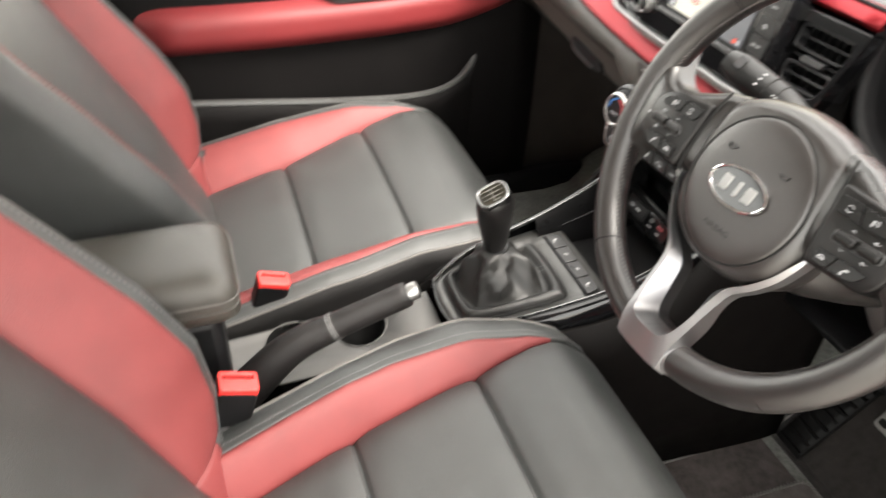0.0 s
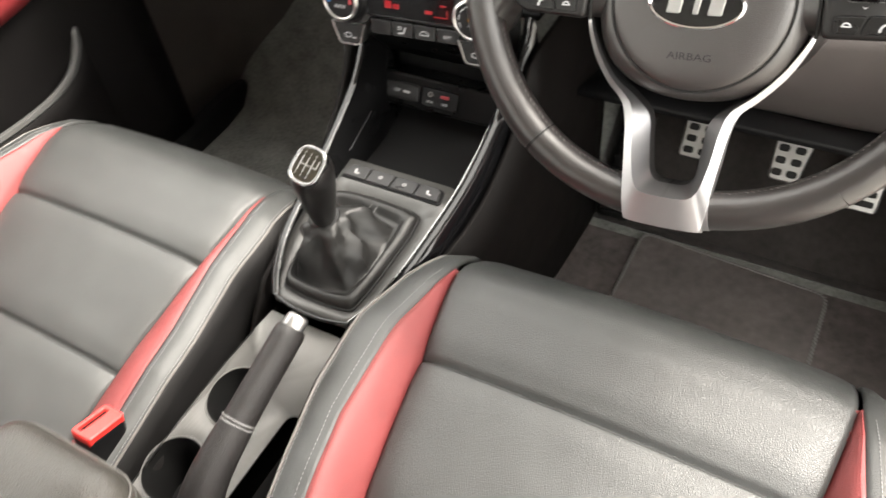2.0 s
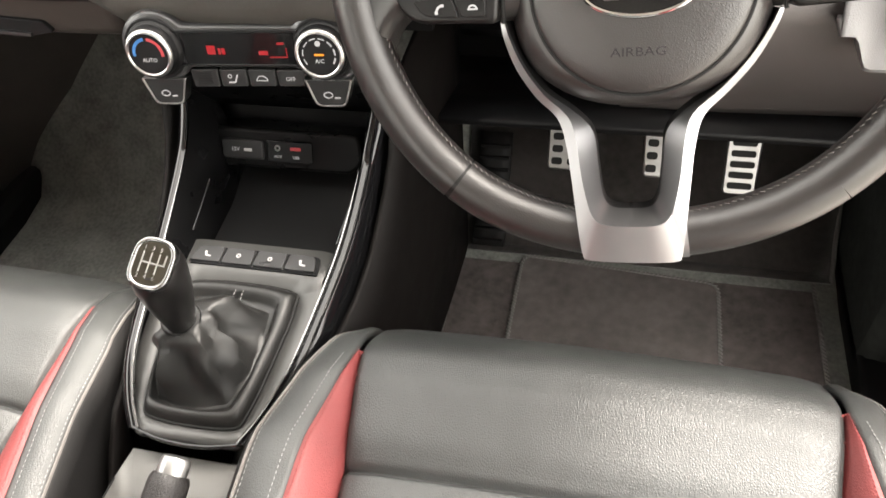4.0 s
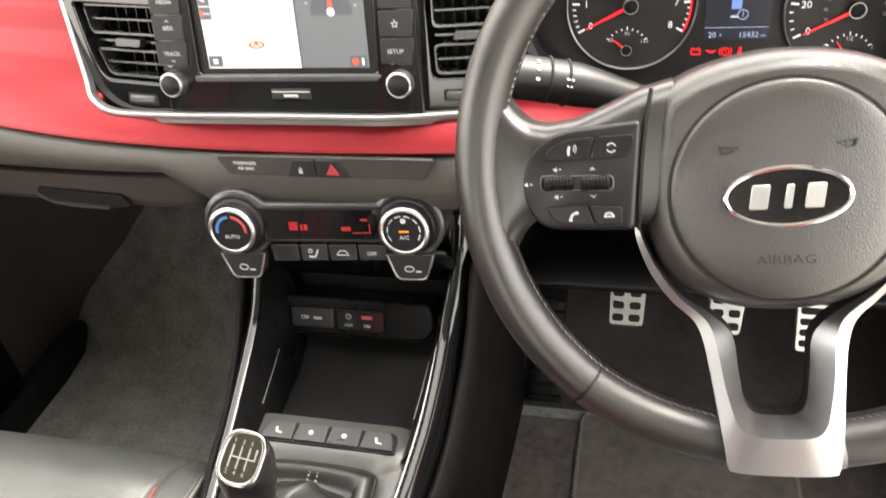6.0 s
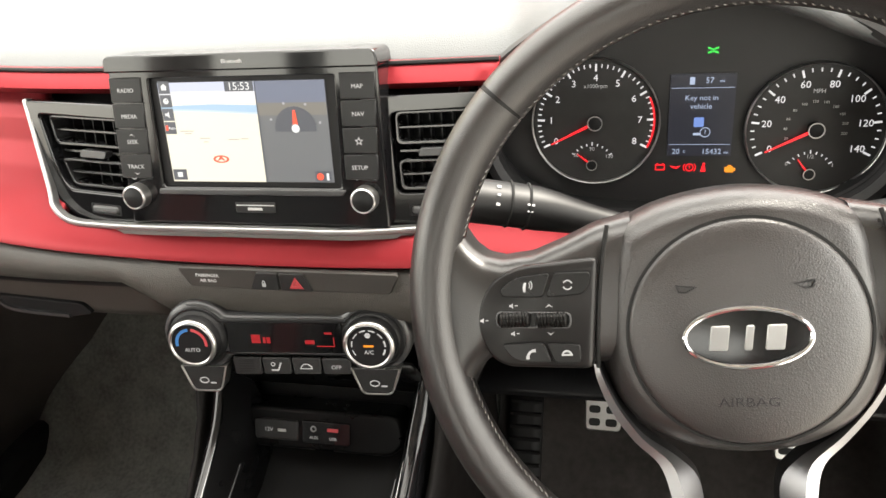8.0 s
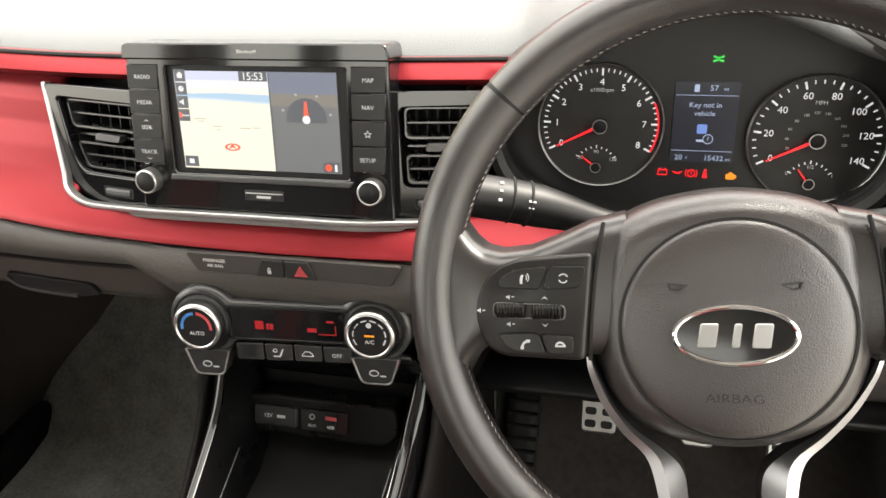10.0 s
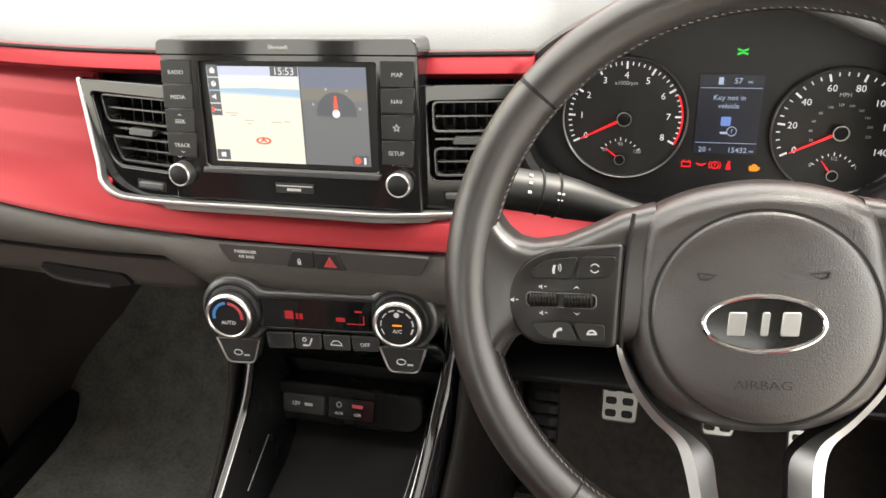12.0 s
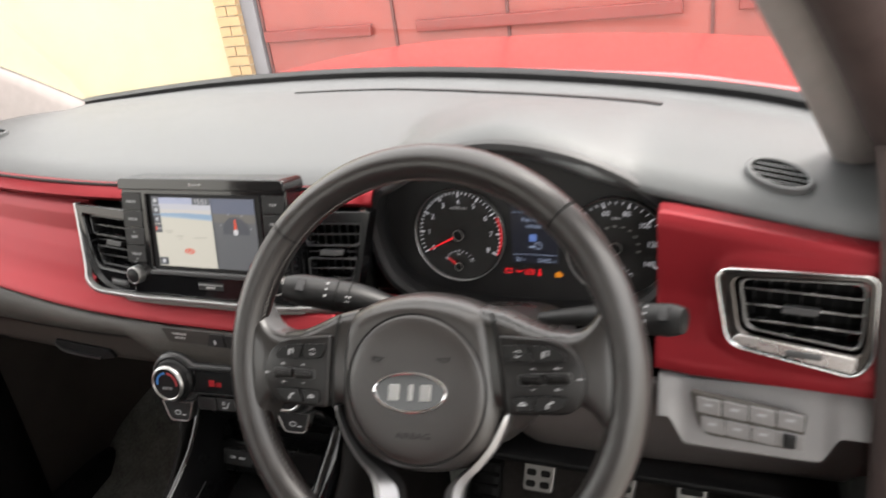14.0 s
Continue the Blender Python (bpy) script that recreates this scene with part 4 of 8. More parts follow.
layer("marker_arrow", [(-0.0325, -0.0235), (-0.0285, -0.0215), (-0.0245, -0.0235), (-0.0285, -0.0185)], -0.0017, SRED, screen)
# compass
CX, CY = 0.0405, 0.0035
layer("compass_disc", circle(CX, CY, 0.0175, 24, a0=-8, a1=188), -0.0019, GREYD, screen)
layer("compass_hub", circle(CX, CY, 0.0034, 16), -0.0014, SWHITE, screen)
layer("compass_needle", [(CX - 0.0022, CY + 0.003), (CX + 0.0022, CY + 0.003), (CX + 0.001, CY + 0.0145), (CX - 0.001, CY + 0.0145)], -0.0015, SRED, screen)
for a in (12, 62, 112, 160):
    x, y = CX + 0.0215 * math.cos(radians(a)), CY + 0.0215 * math.sin(radians(a))
    layer("compass_tick", circle(x, y, 0.0011, 8), -0.0016, glow("tick_grey", (0.5, 0.5, 0.53), 0.3) if "tick_grey" not in bpy.data.materials else bpy.data.materials["tick_grey"], screen)
layer("panel_divider", rect(mid - 0.0003, SY0, mid + 0.0005, SY1), -0.0018, GREYD, screen)

# side buttons
KEY_PLASTIC = material("key_plastic", (0.0075, 0.0075, 0.008), 0.4, spec=0.3, vary=0.15, vary_scale=60, rough_vary=0.06)
for side, words in ((-1, ("RADIO", "MEDIA", "SEEK", "TRACK")), (1, ("MAP", "NAV", "", "SETUP"))):
    for k, w in enumerate(words):
        y1 = 0.0465 - 0.0212 * k
        sh = -0.00135 * k
        xa, xb = (-0.1175, -0.0885) if side < 0 else (0.0815, 0.1105)
        bm = bmesh.new()
        s2 = -0.00135 * (k + 1)
        prism(bm, [(xa + s2 * (0.4 if side > 0 else 0.9), y1 - 0.0202), (xb + s2 * (0.9 if side < 0 else 0.7), y1 - 0.0202), (xb + sh * (0.9 if side < 0 else 0.7), y1), (xa + sh * (0.4 if side > 0 else 0.9), y1)], -0.0005, 0.0012, HU)
        key = part("key", bm, KEY_PLASTIC, hu, bevel=0.0006, segs=1)
        cx = (xa + xb) / 2 + (sh + s2) / 2 * 0.8
        if w:
            letters("key_print", w, 0.0049, HU @ pose(cx, y1 - 0.0105, 0.0014), WHITE_MARK, key, 0.0001)
        else:
            star = [((0.0036 if j % 2 == 0 else 0.0016) * math.sin(j * math.pi / 5) + cx, (0.0036 if j % 2 == 0 else 0.0016) * math.cos(j * math.pi / 5) + y1 - 0.0105) for j in range(10)]
            inn = [(cx + (x - cx) * 0.6, y1 - 0.0105 + (y - y1 + 0.0105) * 0.6) for x, y in star]
            bm = bmesh.new()
            ring_plate(bm, star, inn, 0.0012, 0.0015, HU)
            part("key_print", bm, WHITE_MARK, key)
        if w in ("SEEK", "TRACK"):
            d = 1 if w == "SEEK" else -1
            bm = bmesh.new()
            c0 = y1 - 0.0105 + d * 0.005
            prism(bm, [(cx - 0.0025, c0), (cx, c0 + d * 0.0018), (cx + 0.0025, c0), (cx, c0 + d * 0.0009)], 0.0012, 0.0015, HU)
            part("key_print", bm, WHITE_MARK, key)
        bm = bmesh.new()
        box(bm, (xb - 0.013 + sh, y1 - 0.0212, -0.0004), (xb - 0.001 + sh, y1 - 0.0204, 0.0016), HU)
        part("key_gap", bm, VENT_EDGE, key)
for x in (-0.1090, 0.0950):
    m = HU @ pose(x, -0.0525, 0)
    bm = bmesh.new()
    lathe(bm, [(0.0108, 0.0), (0.0108, 0.006), (0.0104, 0.0096), (0.0094, 0.0104), (0.0086, 0.0098)], m, 40)
    k = part("knob", bm, SILVER, hu, "satin silver ringed rotary knob")
    bm = bmesh.new()
    lathe(bm, [(0.0090, 0.008), (0.0088, 0.0103), (0.0080, 0.0108)], m, 32)
    part("knob_cap", bm, BLACK_PLASTIC, k)
bm = bmesh.new()
ring_plate(bm, circle(-0.1115, -0.0365, 0.0024, 16), circle(-0.1115, -0.0365, 0.0018, 16), 0.0, 0.0004, HU)
part("power_print", bm, WHITE_MARK, hu)
bm = bmesh.new()
arc_plate(bm, 0.0965, -0.0525, 0.0166, 0.0172, 60, 120, 0.0, 0.0004, HU)
part("tune_print", bm, WHITE_MARK, hu)
bm = bmesh.new()
prism(bm, rect(-0.0205, -0.0665, 0.0155, -0.0575), 0.0, 0.0008, HU)
cd = part("card_slot", bm, KEY_PLASTIC, hu, bevel=0.0004, segs=1)
bm = bmesh.new()
box(bm, (-0.0195, -0.0605, 0.0006), (0.0145, -0.0596, 0.0011), HU)
part("slot_line", bm, GREY_MARK, cd)
bm = bmesh.new()
box(bm, (-0.0095, -0.0644, 0.0006), (0.0035, -0.0622, 0.001), HU)
part("print_bar", bm, GREY_MARK, cd)

# vents beside the unit, in one chrome-edged black frame
LV = plane_at((-0.170, 0.241, 0.606), 13, -9)
lo = rounded([(-0.064, 0.048), (0.056, 0.048), (0.054, -0.058), (-0.025, -0.059), (-0.051, -0.036)], [0.003, 0.001, 0.001, 0.012, 0.012], 4)
li = rounded([(-0.050, 0.0365), (0.045, 0.0355), (0.044, -0.030), (-0.030, -0.030), (-0.039, -0.014)], [0.007, 0.007, 0.007, 0.012, 0.01], 4)
air_vent("centre_vent", LV, lo, li, [(0.58, 0.98, 1), (0.02, 0.40, 1)], dash, PIANO, dial=(0.012, -0.0455))
RC = plane_at((0.151, 0.247, 0.607), 13, 5)
ro = rounded([(-0.056, 0.048), (0.041, 0.048), (0.020, -0.036), (0.010, -0.058), (-0.054, -0.058)], [0.001, 0.003, 0.012, 0.012, 0.001], 4)
ri = rounded([(-0.045, 0.0355), (0.031, 0.0365), (0.020, -0.014), (0.012, -0.031), (-0.044, -0.031)], [0.007, 0.007, 0.01, 0.012, 0.007], 4)
air_vent("centre_vent", RC, ro, ri, [(0.58, 0.98, 1), (0.02, 0.40, 1)], dash, PIANO, dial=(-0.018, -0.0445))
# chrome edge: down the vent's side and along under the unit
path = [LV @ Vector(p) for p in ((-0.0650, 0.0485, 0.006), (-0.0565, 0.008, 0.009), (-0.046, -0.030, 0.014), (-0.040, -0.047, 0.018), (-0.022, -0.0575, 0.018), (0.01, -0.059, 0.014))]
path += [HU @ Vector((x, -0.0805, 0.005)) for x in (-0.10, -0.04, 0.02, 0.08)]
path += [RC @ Vector(p) for p in ((-0.02, -0.059, 0.014), (0.008, -0.0575, 0.018))]
bm = bmesh.new()
sweep(bm, smooth_path(path, 6), [(-0.0026, -0.006), (0.0026, -0.006), (0.0026, 0.0016), (0.0008, 0.0030), (-0.0026, 0.0030)], up=Vector((0, -1, 0.2)))
part("chrome_edge", bm, material("satin_trim", (0.36, 0.36, 0.36), 0.45, metal=1.0, vary=0.06, vary_scale=60, rough_vary=0.06), dash, "satin chrome edge strip", bevel=0.001)
bm = bmesh.new()
band = [p + Vector((0, 0.003, -0.0052)) for p in smooth_path(path[3:], 6)]
sweep(bm, band, [(-0.0032, -0.006), (0.0032, -0.006), (0.0032, 0.002), (-0.0032, 0.002)], up=Vector((0, -1, 0.2)), scale=[min(1, 0.1 + 0.09 * k) for k in range(len(band))])
part("edge_band", bm, material("grey_satin_trim", (0.16, 0.155, 0.15), 0.42, metal=0.9, vary=0.06, vary_scale=60, rough_vary=0.06), dash, "grey satin band under the chrome", bevel=0.0008)

# ---- climate panel ----
ac = thing("climate_control", "gloss black climate panel with two chrome knobs", "climate control", at=(0, 0.2, 0.42))
def dumbbell(r, h0, h1, cx=0.083, n=18):
    pts = []
    a_top, a_bot = math.degrees(math.asin(h1 / r)), math.degrees(math.asin(h0 / r))
    pts += circle(cx, 0.001, r, n, a0=-(180 - a_bot), a1=180 - a_top)
    pts += circle(-cx, 0.001, r, n, a0=a_top, a1=360 - a_bot)
    return pts
bm = bmesh.new()
prism(bm, rounded(dumbbell(0.0355, 0.020, 0.0215), 0.003, 2), -0.05, 0.0, AC)
part("housing", bm, SOFT_GREY, ac, bevel=0.005, segs=3)
bm = bmesh.new()
ring_plate(bm, dumbbell(0.0305, 0.0165, 0.0180), dumbbell(0.0265, 0.0145, 0.0155), -0.001, 0.0022, AC)
part("gloss_frame", bm, BLACK_PLASTIC, ac, "black inner frame", bevel=0.0012)
bm = bmesh.new()
prism(bm, rounded([(-0.056, 0.0175), (0.056, 0.0175), (0.054, -0.0155), (-0.054, -0.0155)], 0.002), -0.001, 0.0015, AC)
disp = part("display", bm, PIANO, ac, "black display with dim red digits")
for x, y, w, h in ((-0.031, -0.001, 0.0085, 0.0085), (-0.0200, -0.001, 0.0025, 0.006), (-0.0165, -0.001, 0.0035, 0.006), (0.020, -0.0015, 0.009, 0.004), (0.0305, -0.004, 0.017, 0.001), (0.0468, -0.004, 0.001, 0.0095), (0.039, 0.0085, 0.007, 0.002)):
    layer("digit", rect(x, y - 0.003, x + w, y - 0.003 + h), 0.0018, DIGIT_LIT, disp, AC)
for sx, nm in ((-1, "AUTO"), (1, "A/C")):
    m = AC @ pose(sx * 0.083, 0.001, 0)
    bm = bmesh.new()
    lathe(bm, [(0.0285, -0.001), (0.0270, 0.004), (0.0250, 0.0055), (0.0242, 0.012), (0.0238, 0.0125)], m, 48)
    kb = part("knob_base", bm, BLACK_PLASTIC, ac)
    bm = bmesh.new()
    lathe(bm, [(0.0232, 0.010), (0.0234, 0.0135), (0.0222, 0.0153), (0.0204, 0.0158), (0.0194, 0.0150), (0.0192, 0.012)], m, 48)
    kn = part("knob", bm, SILVER, ac, "satin silver ring knob")
    bm = bmesh.new()
    lathe(bm, [(0.0195, 0.012), (0.0193, 0.0146), (0.0002, 0.0146)], m, 48)
    fc = part("knob_face", bm, BLACK_PLASTIC, kn)
    letters("knob_print", nm, 0.0054, m @ pose(0, -0.006, 0.0149), WHITE_MARK, kn, 0.0001)
    if sx < 0:
        for mat, a0, a1 in ((BLUE_PRINT, 96, 188), (RED_PRINT, -8, 84)):
            bm = bmesh.new()
            arc_plate(bm, 0, 0, 0.0128, 0.0156, a0, a1, 0.0146, 0.015, m)
            part("temperature_arc", bm, mat, kn, "blue arc" if mat is BLUE_PRINT else "red arc")
    else:
        for j in range(8):
            a = 205 - j * 32.5
            if 75 < a < 105:
                continue
            bm = bmesh.new()
            arc_plate(bm, 0, 0, 0.0149 - 0.00010 * j, 0.0157, a - 11, a + 11, 0.0146, 0.015, m, 4)
            part("fan_mark", bm, WHITE_MARK, kn)
        layer("lamp", rect(-0.0045, -0.0008, 0.0045, 0.0010), 0.0150, AMBER_LIT, kn, m)
        layer("fan_symbol", circle(0, 0.0105, 0.0028, 6), 0.0149, WHITE_MARK, kn, m)
# push buttons
for k in range(4):
    x0 = -0.0535 + 0.0288 * k
    bm = bmesh.new()
    prism(bm, rounded([(x0, -0.0195), (x0 + 0.0275, -0.0195), (x0 + 0.0272, -0.037 + 0.0005 * k), (x0 + 0.001, -0.0375 + 0.0005 * k)], 0.0012, 2), -0.02, 0.0008, AC)
    b = part("push_button", bm, DARK_PLASTIC, ac, bevel=0.0008, segs=1)
    if k == 0:
        for j in range(5):
            layer("grille_bar", rect(x0 + 0.006, -0.0225 - 0.0026 * j, x0 + 0.0205, -0.0235 - 0.0026 * j), 0.0011, BLACK_PLASTIC, b, AC)
    elif k == 3:
        letters("key_print", "OFF", 0.0056, AC @ pose(x0 + 0.0135, -0.0285, 0.001), WHITE_MARK, b, 0.0001)
    else:
        bm = bmesh.new()
        cx = x0 + 0.0135
        if k == 1:
            ring_plate(bm, circle(cx - 0.003, -0.026, 0.0022, 12), circle(cx - 0.003, -0.026, 0.0014, 12), 0.0008, 0.0012, AC)
            prism(bm, [(cx + 0.0005, -0.0325), (cx + 0.002, -0.0325), (cx + 0.0055, -0.0245), (cx + 0.004, -0.0245)], 0.0008, 0.0012, AC)
            prism(bm, rect(cx - 0.005, -0.0328, cx + 0.001, -0.0314), 0.0008, 0.0012, AC)
        else:
            ring_plate(bm, [(cx - 0.006, -0.0305), (cx + 0.006, -0.0305), (cx + 0.0055, -0.028), (cx + 0.0025, -0.0252), (cx - 0.0025, -0.0252), (cx - 0.005, -0.028)],
                       [(cx - 0.005, -0.0298), (cx + 0.005, -0.0298), (cx + 0.0047, -0.0284), (cx + 0.002, -0.026), (cx - 0.002, -0.026), (cx - 0.0042, -0.0284)], 0.0008, 0.0012, AC)
        part("key_print", bm, WHITE_MARK, b)
for sx in (-1, 1):
    m = AC @ pose(sx * 0.083, 0, 0)
    o = rounded([(-0.0235, -0.0285), (0.0235, -0.0285), (0.0145, -0.0555), (-0.0145, -0.0555)], [0.001, 0.001, 0.006, 0.006], 4)
    i = [(x * 0.91, -0.0285 + (y + 0.0285) * 0.94 - 0.0003) for x, y in o]
    bm = bmesh.new()
    ring_plate(bm, o, i, -0.012, 0.002, m)
    pd = part("paddle_switch", bm, SILVER, ac, "silver edged paddle switch", bevel=0.0008)
    bm = bmesh.new()
    prism(bm, i, -0.012, 0.001, m)
    part("paddle_face", bm, DARK_PLASTIC, pd)
    bm = bmesh.new()
    ring_plate(bm, circle(-0.002, -0.044, 0.0048, 12, 0.0034), circle(-0.002, -0.044, 0.0038, 12, 0.0024), 0.001, 0.0014, m)
    box(bm, (0.004, -0.0475, 0.001), (0.0095, -0.046, 0.0014), m)
    part("key_print", bm, WHITE_MARK, pd)


# ---- instruments ----
CL = plane_at((0.349, 0.316, 0.599), 10)
cl = thing("instrument_cluster", "black instrument cluster with two lit round dials", "instrument cluster", at=(0.349, 0.33, 0.55))
bm = bmesh.new()
face_o = []
for a in range(0, 360, 6):
    q = hood_pt(a, 0, 0.006)
    q = CL.inverted() @ Vector((q.x, 0.316 + (q.z - 0.599) * math.tan(radians(10)), q.z))
    face_o.append((q.x, q.y))
prism(bm, face_o, -0.012, -0.003, CL)
part("face", bm, material("cluster_face", (0.014, 0.0135, 0.014), 0.5, vary=0.2, vary_scale=40, spec=0.3, rough_vary=0.08), cl, "black instrument face")
FACE_GREY = material("dial_face", (0.017, 0.0165, 0.0165), 0.55, vary=0.2, vary_scale=60, spec=0.3)


def dial(cx, cy, nums, a0, a1, minor, needle, title, small, red_from=None, inner=None):
    d = CL @ pose(cx, cy, 0)
    R = 0.0535
    bm = bmesh.new()
    lathe(bm, [(R, -0.002), (R, 0.0030), (R - 0.0006, 0.0036), (R - 0.0013, 0.0030), (R - 0.0013, -0.002)], d, 72)
    rim = part("dial", bm, SATIN, cl, "round dial with thin silver rim")
    bm = bmesh.new()
    prism(bm, circle(0, 0, R - 0.001, 72), -0.003, -0.001, d)
    part("dial_face", bm, FACE_GREY, rim)
    n = len(nums) - 1
    bm = bmesh.new()
    for k in range(n * minor + 1):
        a = radians(a0 + (a1 - a0) * k / (n * minor))
        major = k % minor == 0
        r0, r1, w = (0.0425 if major else 0.0455), 0.0485, (0.0008 if major else 0.0005)
        m = d @ Matrix.Rotation(a, 4, "Z")
        box(bm, (r0, -w, -0.001), (r1, w, -0.0006), m)
    part("scale", bm, DIAL_MARK, rim, "white tick marks", smooth=False)
    for k, w in enumerate(nums):
        if not w:
            continue
        a = radians(a0 + (a1 - a0) * k / n)
        letters("numeral", w, 0.0080, d @ pose(0.0368 * math.cos(a), 0.0368 * math.sin(a), -0.0006), DIAL_MARK, rim, 0.0001)
    if red_from is not None:
        bm = bmesh.new()
        b0 = a0 + (a1 - a0) * red_from
        arc_plate(bm, 0, 0, 0.0478, 0.0492, b0, a1, -0.001, -0.0003, d, 24)
        part("red_zone", bm, RED_LIT, rim, "red limit arc", smooth=False)
    letters("dial_title", title, 0.0047, d @ pose(0, 0.0302, -0.0006), WHITE_MARK, rim, 0.0001)
    if inner:
        for k, w in enumerate(inner):
            a = radians(a0 + (a1 - a0) * (k + 0.3) / (len(inner) + 0.1))
            letters("inner_numeral", w, 0.0031, d @ pose(0.0222 * math.cos(a), 0.0222 * math.sin(a), -0.0006), GREY_MARK, rim, 0.0001)
    # needle
    bm = bmesh.new()
    m = d @ Matrix.Rotation(radians(needle), 4, "Z")
    prism(bm, [(0.003, -0.0012), (0.041, -0.0005), (0.041, 0.0005), (0.003, 0.0012)], 0.002, 0.003, m)
    part("needle", bm, RED_LIT, rim, "red lit needle", smooth=False)
    bm = bmesh.new()
    lathe(bm, [(0.0062, -0.001), (0.0060, 0.005), (0.0048, 0.0058), (0.0002, 0.0058)], d, 28)
    hub = part("needle_hub", bm, FACE_BLACK, rim)
    bm = bmesh.new()
    ring_plate(bm, circle(0, 0, 0.0064, 32), circle(0, 0, 0.0055, 32), 0.0052, 0.0062, d)
    part("hub_ring", bm, SATIN, hub)
    # small gauge
    g = d @ pose(small[0], small[1], 0)
    bm = bmesh.new()
    for k in range(9):
        a = radians(150 - k * 15)
        box(bm, (0.0165, -0.0004, -0.001), (0.0195 if k % 4 == 0 else 0.0185, 0.0004, -0.0006), g @ Matrix.Rotation(a, 4, "Z"))
    part("small_scale", bm, DIAL_MARK, rim, smooth=False)
    bm = bmesh.new()
    prism(bm, [(0.002, -0.0008), (0.0155, -0.0003), (0.0155, 0.0003), (0.002, 0.0008)], 0.001, 0.0016, g @ Matrix.Rotation(radians(small[2]), 4, "Z"))
    part("small_needle", bm, RED_LIT, rim, smooth=False)
    bm = bmesh.new()
    lathe(bm, [(0.0045, -0.001), (0.0043, 0.0027), (0.0002, 0.0028)], g, 20)
    part("small_hub", bm, FACE_BLACK, rim)
    bm = bmesh.new()
    ring_plate(bm, circle(0, 0, 0.0047, 24), circle(0, 0, 0.0040, 24), 0.0026, 0.0033, g)
    part("hub_ring", bm, SATIN, rim)
    for w, x, y in small[3]:
        letters("small_numeral", w, 0.0045, g @ pose(x, y, -0.0006), WHITE_MARK, rim, 0.0001)
    return rim


dial(-0.0865, 0.0035, ("0", "1", "2", "3", "4", "5", "6", "7", "8"), 207, -27, 5, 207, "x1000rpm", (-0.0022, -0.037, 142, (("50", -0.0135, 0.008), ("90", 0.0, 0.0135), ("130", 0.0145, 0.007))), red_from=0.78)
dial(0.0865, -0.0035, ("0", "20", "40", "60", "80", "100", "120", "140"), 207, -27, 4, 207, "MPH", (-0.001, -0.037, 128, (("0", -0.0175, 0.008), ("1/2", 0.0, 0.0140), ("1", 0.0175, 0.007))),
     inner=("20", "40", "60", "80", "100", "120", "140", "160", "180", "200", "220"))
# middle display
bm = bmesh.new()
prism(bm, rect(-0.0265, -0.026, 0.0245, 0.042), -0.003, -0.0018, CL)
lcd = part("display", bm, LCD_BLUE, cl, "dim blue message display", smooth=False)
for body, size, x, y in (("57", 0.0066, 0.004, 0.0365), ("mi", 0.004, 0.0135, 0.036), ("Key not in", 0.0062, -0.0015, 0.0225), ("vehicle", 0.0062, -0.0015, 0.0155), ("20", 0.0064, -0.0195, -0.0225), ("c", 0.0045, -0.013, -0.022), ("15432", 0.0064, 0.009, -0.0225), ("mi", 0.0038, 0.0205, -0.023)):
    letters("display_text", body, size, CL @ pose(x, y, -0.0016), ICE_MARK, lcd, 0.0001)
for y in (0.0305, -0.0165):
    layer("display_line", rect(-0.0255, y, 0.0235, y + 0.0004), -0.0015, ICE_MARK, lcd, CL)
layer("key_symbol", rounded(rect(-0.0065, -0.0015, 0.0015, 0.0065), 0.001), -0.0015, glow("lcd_mid_blue", (0.15, 0.25, 0.6), 0.35), lcd, CL)
layer("key_symbol", rect(-0.0065, -0.0085, -0.0005, -0.0065), -0.0015, ICE_MARK, lcd, CL)
bm = bmesh.new()
ring_plate(bm, circle(0.003, -0.006, 0.0042, 20), circle(0.003, -0.006, 0.0036, 20), -0.002, -0.0014, CL)
part("display_ring", bm, ICE_MARK, lcd, smooth=False)
letters("display_text", "?", 0.0058, CL @ pose(0.003, -0.006, -0.0016), ICE_MARK, lcd, 0.0001)
layer("pump_symbol", rect(-0.0115, 0.0335, -0.0075, 0.0395), -0.0015, ICE_MARK, lcd, CL)
